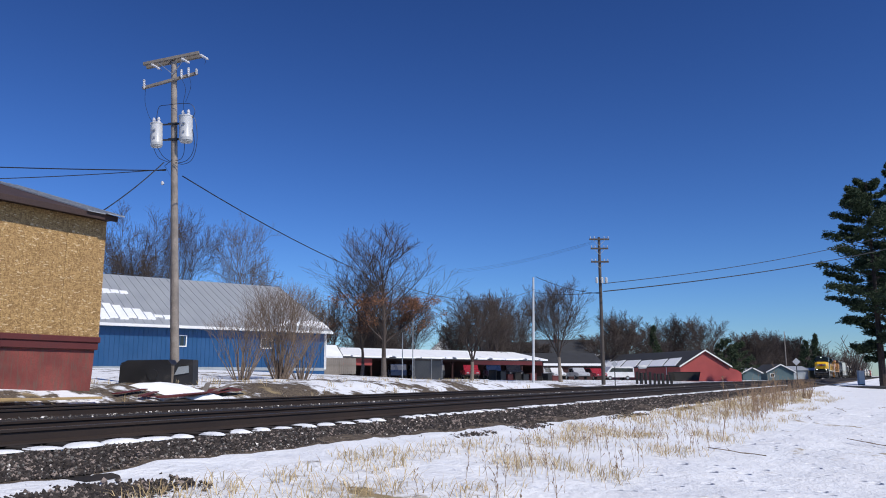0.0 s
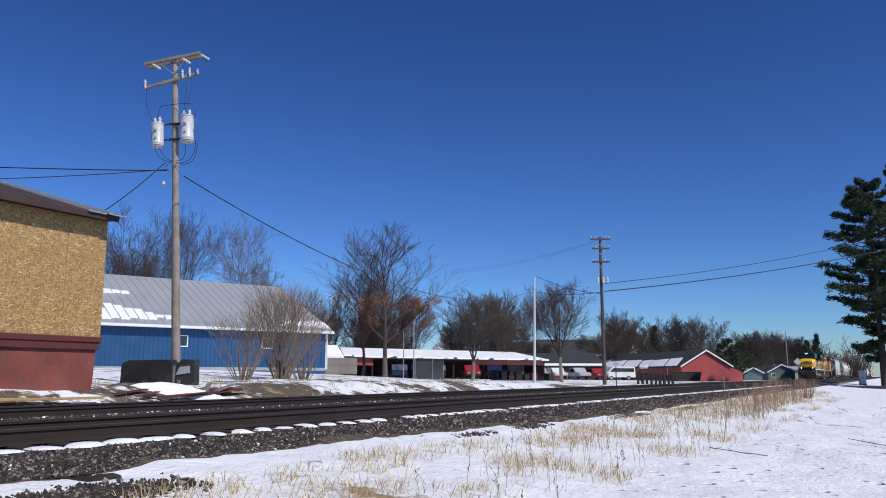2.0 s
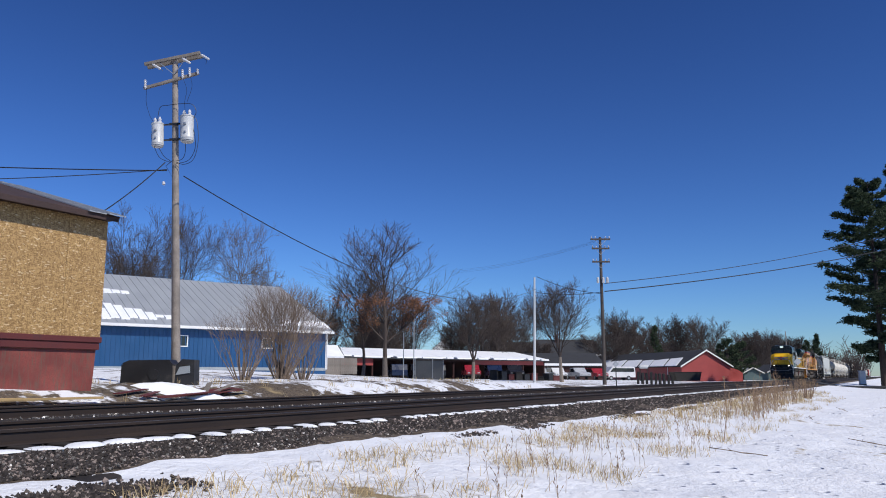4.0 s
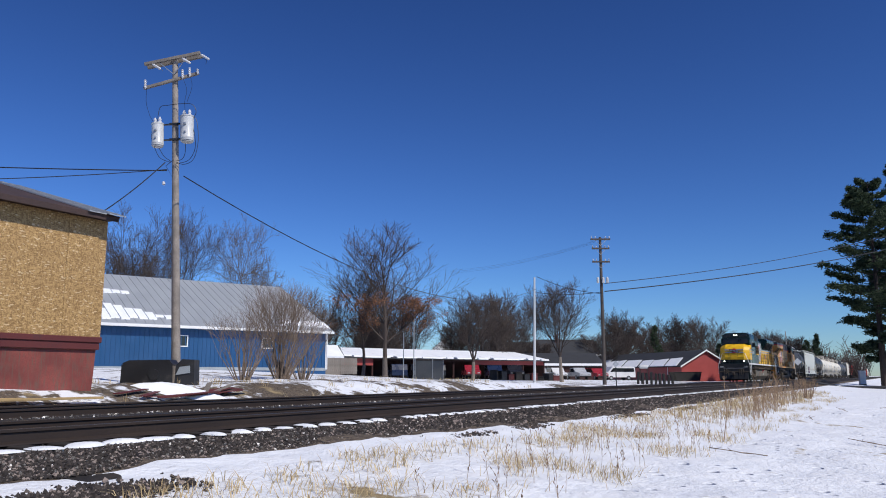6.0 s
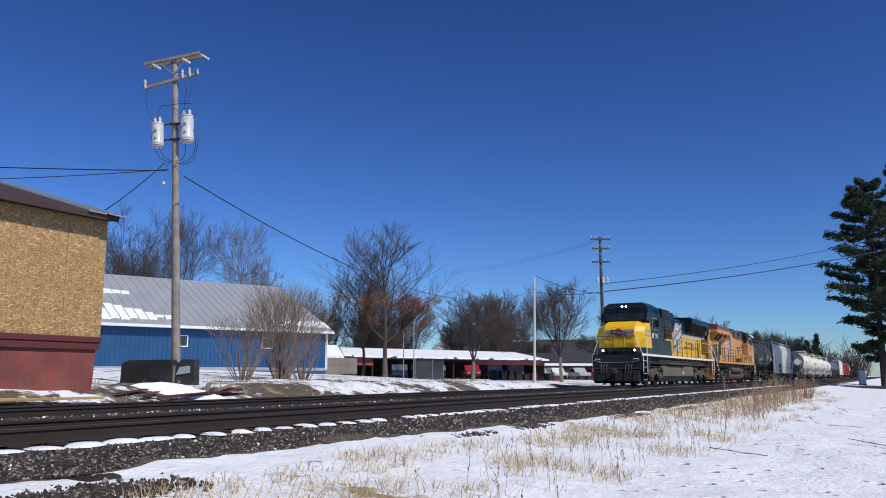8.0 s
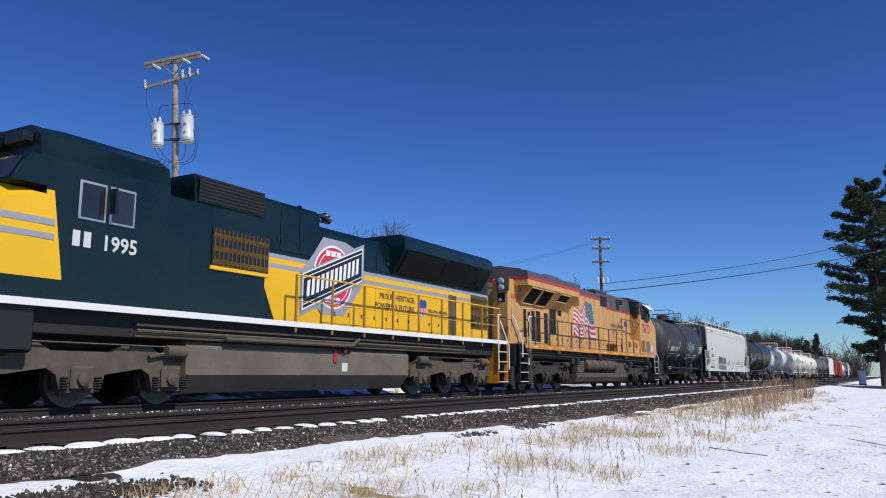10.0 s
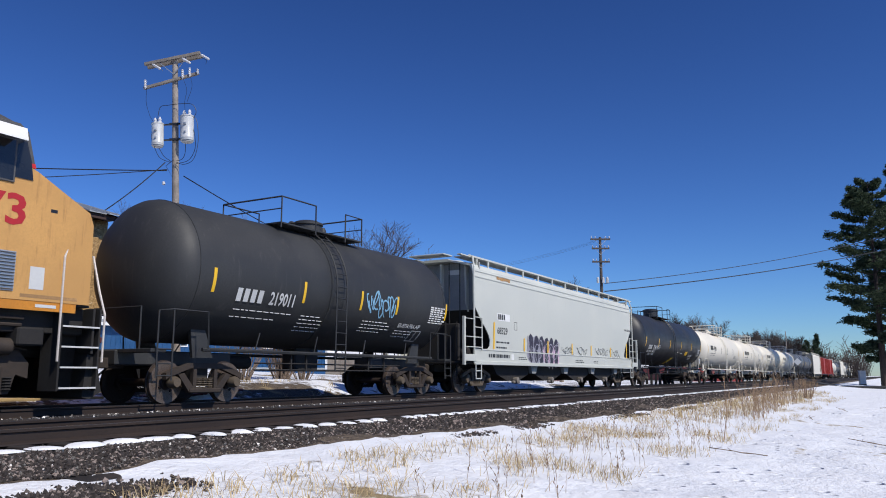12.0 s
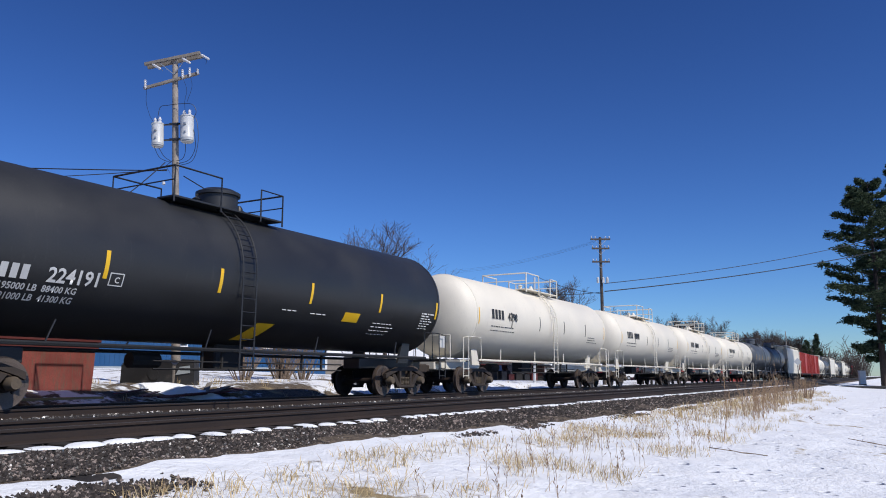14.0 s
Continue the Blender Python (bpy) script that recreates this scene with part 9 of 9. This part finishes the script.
# ---- the lot across the track ----
def build_debris():
    rnd = random.Random(44)
    cx, cy = 17.35, 19.25
    # heap of snow over red boards
    g = Geo()
    n, m = 22, 12
    for j in range(m + 1):
        for i in range(n + 1):
            u, w = i / n * 2 - 1, j / m * 2 - 1
            hgt = max(0, 1 - (u * u + w * w)) ** 0.6 * 0.26 * (1 + 0.25 * noise.noise((u * 3, w * 3, 0.2)))
            x, y = cx + 1.15 * u - 0.5 * w, cy + 0.75 * w - 0.65 * u
            g.v.append((x, y, level(x, y) - 0.03 + hgt))
    g.f = [(j * (n + 1) + i, j * (n + 1) + i + 1, (j + 1) * (n + 1) + i + 1, (j + 1) * (n + 1) + i) for j in range(m) for i in range(n)]
    tagged(g.make("snow_mound", SNOW, smooth=True), "low heap of snow over scrap boards", "snow mound")
    board = None
    for i, (x, y, z, L, turn, rise) in enumerate(((18.3, 19.2, 0.24, 1.3, 40, 14), (17.2, 18.75, 0.04, 2.5, 3, 2), (17.3, 18.7, 0.08, 1.9, -4, 3), (18.4, 18.9, 0.14, 1.7, 12, 6), (18.9, 19.1, 0.22, 1.4, 25, 8),
                                                  (18.6, 18.9, 0.10, 1.6, -10, 4), (15.9, 19.0, 0.08, 1.2, 30, 5), (15.4, 19.2, 0.10, 1.5, 18, 4), (19.2, 19.0, 0.14, 1.1, -15, 0), (19.5, 19.3, 0.20, 1.0, 5, -4), (18.0, 19.0, 0.12, 2.0, 8, 5), (16.3, 18.8, 0.03, 1.4, -6, 0))):
        b = Geo().box(-L / 2, L / 2, -0.09, 0.09, -0.015, 0.015, 0.004).make("scrap_board", RED_TRIM if i % 4 else WOOD_GREY)
        tagged(b, "broken red-painted scrap board in a heap" if i % 4 else "grey weathered scrap board in a heap", "board", "scrap boards")
        b.matrix_world = pose(x, y, max(level(x, y), z - 0.1) + 0.08, rnd.gauss(0, 10), -rise, turn)


def build_tank_body():
    """A cast-off black moulded tub lying on its side, with a round opening."""
    t = thing("plastic_tub", "discarded black moulded tub lying on its side in the lot", "tub")
    t.matrix_world = local(Vector((17.6, 22.55, level(18.3, 22) - 0.05)), (0.5, -0.866))
    n = 18
    for k, (x0, x1, y) in enumerate(((0.0, 1.72, 0.0),)):
        g = Geo()
        outer = [(0.0, 0.0), (1.75, 0.0), (1.72, 0.70), (1.60, 0.86), (0.25, 0.84), (0.02, 0.74)]
        # face plate with a round hole, as a ring of quads out to the outline
        hc, hr = (1.12, 0.36), 0.15
        pts = []
        for i in range(24):
            a = 2 * math.pi * i / 24
            dx, dz = math.cos(a), math.sin(a)
            best = 9
            for (xa, za), (xb, zb) in zip(outer, outer[1:] + outer[:1]):
                den = dx * (zb - za) - dz * (xb - xa)
                if abs(den) > 1e-9:
                    s = ((xa - hc[0]) * (zb - za) - (za - hc[1]) * (xb - xa)) / den
                    q = ((xa - hc[0]) * dz - (za - hc[1]) * dx) / den
                    if s > 0 and -1e-6 <= q <= 1 + 1e-6:
                        best = min(best, s)
            pts.append(((hc[0] + hr * dx, hc[1] + hr * dz), (hc[0] + best * dx, hc[1] + best * dz)))
        for yy in (0.0, 0.04):
            for i in range(24):
                (a, b), (c, d) = pts[i], pts[(i + 1) % 24]
                g.add([(a[0], yy, a[1]), (b[0], yy, b[1]), (d[0], yy, d[1]), (c[0], yy, c[1])], [(0, 1, 2, 3)])
        for i in range(24):
            (a, b), (c, d) = pts[i], pts[(i + 1) % 24]
            g.add([(a[0], 0, a[1]), (c[0], 0, c[1]), (c[0], 0.04, c[1]), (a[0], 0.04, a[1])], [(0, 1, 2, 3)])
        g.make("face_plate", BLACK_PLASTIC, t)
        Geo().lathe([(0.15, -0.03), (0.18, -0.03), (0.18, 0.01), (0.15, 0.01)], "y", 20, m=pose(hc[0], 0, hc[1])).make("hole_rim", BLACK_PLASTIC, t, smooth=True)
        # added snow plug: gives the opening the brightness of lit snow behind it
        Geo().lathe([(0.01, -0.02), (0.10, -0.012), (0.145, 0.01), (0.145, 0.03)], "y", 18, m=pose(hc[0], 0, hc[1])).make("packed_snow", SNOW, t, "snow plug standing for lit snow seen through the opening", True)
        Geo().prism([(0.02, 0.74), (0.25, 0.84), (1.60, 0.86), (1.72, 0.70), (1.66, 0.66), (1.58, 0.80), (0.27, 0.78), (0.06, 0.70)], 0.041, 0.75).box(0.0, 0.05, 0.041, 0.75, 0, 0.70).make("shell", BLACK_PLASTIC, t)
    Geo().prism([(1.78, 0.0), (2.45, 0.0), (2.42, 0.86), (2.0, 0.88), (1.80, 0.66)], 0.12, 0.70).make("end_box", BLACK_PLASTIC, t)
    Geo().box(2.02, 2.2, 0.095, 0.118, 0.56, 0.70, 0.01).make("latch", TRUCK_DARK, t)
    Geo().prism([(1.82, 0.35), (2.3, 0.42), (2.28, 0.66), (1.95, 0.62)], 0.085, 0.119).make("grey_patch", GREY_SIDING, t, "scuffed grey panel")


def car(x, y, turn, mat, label, kind="suv"):
    t = thing("parked_vehicle", label, "car", "parked vehicles")
    t.matrix_world = pose(x, y, level(x, y), 0, 0, turn)
    L = 4.7
    if kind == "suv":
        prof = [(-2.35, 0.45), (-2.35, 0.95), (-2.2, 1.05), (-1.95, 1.68), (-1.7, 1.74), (0.4, 1.72), (1.1, 1.08), (2.15, 0.98), (2.33, 0.85), (2.35, 0.45)]
        glass = [(-1.95, 1.1), (-1.85, 1.6), (0.3, 1.62), (0.85, 1.1)]
    elif kind == "van":
        prof = [(-2.6, 0.45), (-2.6, 1.1), (-2.5, 1.95), (-2.3, 2.05), (1.2, 2.03), (1.95, 1.2), (2.5, 1.05), (2.6, 0.85), (2.6, 0.45)]
        glass = [(-2.4, 1.25), (-2.35, 1.8), (1.1, 1.82), (1.6, 1.25)]
    else:
        prof = [(-2.8, 0.5), (-2.8, 1.05), (-0.7, 1.05), (-0.6, 1.72), (0.6, 1.75), (1.3, 1.12), (2.5, 1.02), (2.75, 0.85), (2.75, 0.5)]
        glass = [(-0.5, 1.12), (-0.45, 1.62), (0.55, 1.64), (1.0, 1.12)]
    Geo().prism(prof, -0.9, 0.9).make("body", mat, t, smooth=False)
    for s in (-1, 1):
        Geo().prism(glass, s * 0.902, s * 0.912).make("side_glass", GLASS, t)
    fr = Geo()
    x0 = prof[-1][0]
    Geo().box(x0 - 0.02, x0 + 0.03, -0.75, -0.45, 0.70, 0.85, 0.02).make("headlight", LENS, t)
    Geo().box(x0 - 0.02, x0 + 0.03, 0.45, 0.75, 0.70, 0.85, 0.02).make("headlight", LENS, t)
    Geo().box(x0 - 0.02, x0 + 0.06, -0.88, 0.88, 0.42, 0.60, 0.03).make("bumper", TRUCK_DARK, t)
    for xx in (-1.45, 1.45):
        for s in (-1, 1):
            w = Geo().lathe([(0.2, s * 0.68), (0.34, s * 0.70), (0.34, s * 0.90), (0.2, s * 0.92)], "y", 16, m=pose(xx, 0, 0.34)).make("wheel", TYRE, t, smooth=True)
            Geo().lathe([(0.02, s * 0.925), (0.19, s * 0.925), (0.19, s * 0.91)], "y", 12, m=pose(xx, 0, 0.34)).make("rim", GALV, w)
    return t


def build_lot():
    build_debris()
    build_tank_body()
    cw = [paint(f"car_paint_{k}", c, 0.3, var=0.05, bump=0.0) for k, c in (("white", (0.7, 0.7, 0.7)), ("blue", (0.012, 0.022, 0.055)), ("black", (0.015, 0.015, 0.018)), ("silver", (0.4, 0.41, 0.43)), ("red", (0.3, 0.02, 0.03)))]
    for x, y, a, k, kind, lab in ((78.0, 50.8, 40, 1, "suv", "dark blue parked estate car"), (80.6, 49.6, 42, 2, "pickup", "black parked pickup truck"), (83.4, 48.8, 40, 2, "suv", "black parked car under the shed"),
                                  (87.5, 46.0, 215, 4, "pickup", "dark red parked pickup truck"), (89.5, 43.8, 215, 1, "suv", "dark blue parked car by the shed"), (91.5, 42.0, 215, 2, "pickup", "black parked pickup by the shed"),
                                  (108, 45.5, 220, 3, "suv", "silver parked car in the yard"), (109.5, 43.3, 220, 0, "suv", "white parked car in the yard"), (111.0, 40.6, 225, 3, "pickup", "grey parked pickup truck in the yard"),
                                  (114.0, 38.8, 225, 4, "suv", "dark red parked car in the yard"), (116.8, 36.4, 135, 0, "van", "white parked van in the yard")):
        car(x, y, a, cw[k], lab, kind)
    # grey plank fence beside the blue barn
    f = thing("plank_fence", "short grey weathered plank fence beside the barn", "fence")
    f.matrix_world = local(Vector((50.5, 42.2, level(52, 41))), (0.80, -0.60))
    me = None
    for i in range(26):
        if me is None:
            o = Geo().box(0, 0.165, 0, 0.025, 0, 1.35, 0.006).make("plank", WOOD_GREY, f)
            me = o.data
        else:
            o = new("plank", me)
            o.parent = f
        o.location = (0.18 * i, 0.006 * (i % 2), 0.02 * (i % 3))
    Geo().box(0, 4.7, 0.035, 0.10, 0.3, 0.4).make("fence_rail", WOOD_GREY, f)
    Geo().box(0, 4.7, 0.035, 0.10, 1.0, 1.1).make("fence_rail", WOOD_GREY, f)
    simple_house("lean_to", "low shed roof with snow behind the fence", (51.5, 44.5), (0.8, -0.6), 4.5, 4, 1.4, 1.0, WOOD_GREY, ROOF_DARK, snow=0.95, front_gable=False, cat="shed")
    # corrugated bin
    t = thing("metal_enclosure", "dark grey corrugated metal enclosure in the yard", "enclosure")
    t.matrix_world = local(Vector((69.0, 42.7, level(69.5, 41.5))), (0.5, -0.866))
    g = Geo().box(0, 2.8, 0, 0.08, -0.1, 1.95).box(0, 0.08, 0.081, 2.0, -0.1, 1.95).box(2.72, 2.8, 0.081, 2.0, -0.1, 1.95).box(0.081, 2.719, 1.92, 2.0, -0.1, 1.95)
    steel = paint("dark_corrugated_steel", (0.075, 0.08, 0.085), 0.5, 0.3, var=0.15)
    g.make("panel", steel, t)
    for i in range(18):
        Geo().box(0.05 + 0.15 * i, 0.12 + 0.15 * i, -0.03, -0.001, 0, 1.95).make("panel_rib", steel, t)
    for x in (-0.06, 1.75, 2.82):
        Geo().rod((x, -0.05, -0.1), (x, -0.05, 2.2 if x < 2 else 2.0), 0.035, 6).make("post", GALV, t)
    for x, y, h in ((66.5, 42.6, 4.6), (67.5, 42.0, 7.6)):
        tagged(Geo().rod((x, y, level(x, y) - 0.1), (x, y, level(x, y) + h), 0.05, 8).make("steel_post", GALV), "thin steel post standing in the yard", "post", "thin posts")
    # stacked scrap and trailers in the yard
    rnd = random.Random(55)
    for i in range(9):
        x, y = 79.5 + 0.75 * i, 38.9 - 0.62 * i
        w, h = rnd.uniform(0.6, 1.1), rnd.uniform(0.4, 1.1)
        g = Geo().box(-w / 2, w / 2, -0.4, 0.4, 0, h, 0.04).box(-w / 2 - 0.05, w / 2 + 0.05, -0.45, 0.45, h, h + 0.06, 0.01)
        o = tagged(g.make("machinery_crate", (TRUCK_DARK, BLACK_PLASTIC, RED_TRIM)[i % 3]), "dark machinery crate standing in the snowy yard", "crate", "crates in the yard")
        o.matrix_world = pose(x, y, level(x, y) - 0.03, 0, 0, rnd.uniform(0, 90))
    # timber post stubs beside the line
    me = None
    for i in range(9):
        x, y = 72.4 + 0.45 * i, 20.6 - 0.29 * i
        g = Geo().box(-0.11, 0.11, -0.11, 0.11, -0.3, 1.0 + 0.15 * rnd.random(), 0.02)
        o = tagged(g.make("timber_post", TRUCK_DARK), "dark upright timber post beside the line", "post", "timber posts")
        o.matrix_world = pose(x, y, level(x, y), rnd.gauss(0, 4), rnd.gauss(0, 4), rnd.uniform(0, 40))
    # dark skip beside the red barn
    t = thing("waste_skip", "dark open waste skip beside the red barn", "skip")
    t.matrix_world = local(Vector((112.5, 26.5, level(114, 25))), (0.6, -0.8))
    Geo().prism([(0, 0.1), (3.4, 0.1), (3.7, 1.35), (-0.3, 1.35)], 0, 0.08).prism([(0, 0.1), (3.4, 0.1), (3.7, 1.35), (-0.3, 1.35)], 1.8, 1.88).box(0, 3.4, 0.081, 1.799, 0.1, 0.18).make("body", TRUCK_DARK, t)
    Geo().box(-0.32, 3.72, -0.05, 0.0, 1.28, 1.38, 0.01).make("rim", TRUCK_DARK, t)
    t = thing("storage_tank", "small white storage tank on dark legs", "tank")
    t.matrix_world = pose(110.5, 30.6, level(110.5, 30.6))
    Geo().lathe([(0.06, -0.62), (0.22, -0.56), (0.25, -0.45), (0.25, 0.45), (0.22, 0.56), (0.06, 0.62)], "x", 16, m=pose(0, 0, 1.98, 0, 0, -60)).make("tank", GREY_PAINT, t, smooth=True)
    for a in (-0.5, 0.5):
        Geo().box(a * 0.5 - 0.05, a * 0.5 + 0.05, -a * 0.87 - 0.05, -a * 0.87 + 0.05, -0.1, 1.75).make("leg", TRUCK_DARK, t)


def diamond_sign(x, y, h, s):
    t = thing("diamond_sign", "grey-backed diamond sign on a dark post", "sign", "signs by the line")
    z = level(x, y)
    t.matrix_world = local(Vector((x, y, z)), (0.2, -0.98))
    Geo().box(-0.035, 0.035, 0, 0.07, -0.3, h, 0.006).make("post", TRUCK_DARK, t)
    Geo().prism([(-s, 0), (0, -s), (s, 0), (0, s)], -0.022, -0.002, m=pose(0, 0, h - s * 0.3)).make("plate", GREY_PAINT, t)
    Geo().prism([(-s * 0.3, 0), (0, -s * 0.3), (s * 0.3, 0), (0, s * 0.3)], -0.028, -0.0225, m=pose(0, 0, h - s * 0.3)).make("centre_mark", MARK_WHITE, t)


def build_crossing():
    diamond_sign(59.4, 18.6, 1.9, 0.26)
    diamond_sign(83.2, 8.0, 2.35, 0.36)
    # road over the tracks, beyond the pine; its dark strip stands for pine shadow
    g = Geo()
    for y0, y1, z0, z1 in ((-60, 5.5, -0.80, -0.50), (5.5, 8.0, -0.5, -0.06), (8.0, 16.2, -0.06, -0.06), (16.2, 19, -0.06, -0.2), (19, 80, -0.15, 0.1)):
        g.add([(97, y0, z0), (103.5, y0, z0), (103.5, y1, z1), (97, y1, z1), (97, y0, z0 - 0.5), (103.5, y0, z0 - 0.5), (103.5, y1, z1 - 0.5), (97, y1, z1 - 0.5)], [(0, 1, 2, 3), (0, 4, 5, 1), (1, 5, 6, 2), (3, 2, 6, 7), (0, 3, 7, 4)])
    tagged(g.make("road", ASPHALT), "dark road crossing the tracks, standing for pine shadow", "road", kind="structure")
    for x, y, w, h, lab in ((125.9, 3.9, 0.42, 1.9, "pale grey signal equipment cabinet by the crossing"),):
        t = thing("signal_cabinet", lab, "cabinet", "signal cabinets")
        t.matrix_world = pose(x, y, level(x, y), 0, 0, -70)
        Geo().box(-w, w, -0.25, 0.25, 0.1, h, 0.03).make("housing", GREY_PAINT, t)
        Geo().box(-w - 0.08, w + 0.08, -0.30, 0.30, h, h + 0.08, 0.02).make("roof", GREY_PAINT, t)
        Geo().box(-w * 0.8, w * 0.8, -0.28, -0.251, 0.3, h - 0.2, 0.01).make("door", GREY_PAINT, t)
        Geo().box(-w, w, -0.25, 0.25, -0.3, 0.099).make("plinth", TRUCK_DARK, t)


build_lot()
build_crossing()
build_stones()
build_verge()
build_ties()


def motions():
    times = [float(s) for s in np.arange(0, 14.01, 0.5)]
    for t, u in VEHICLES:
        walk(t, [(s, pose(place(s) + u, TRACK_FAR, 0)) for s in times])
    # the wheels of the nearer vehicles roll without slipping
    ticks = [i / 30 for i in range(421)]
    for t, u in VEHICLES[:7]:
        for w in t.children:
            if w.name.startswith("wheelset"):
                x, y, z = w.location
                walk(w, [(s, pose(x, y, z) @ Matrix.Rotation(-(place(0) - place(s)) / z, 4, "Y")) for s in ticks])


motions()
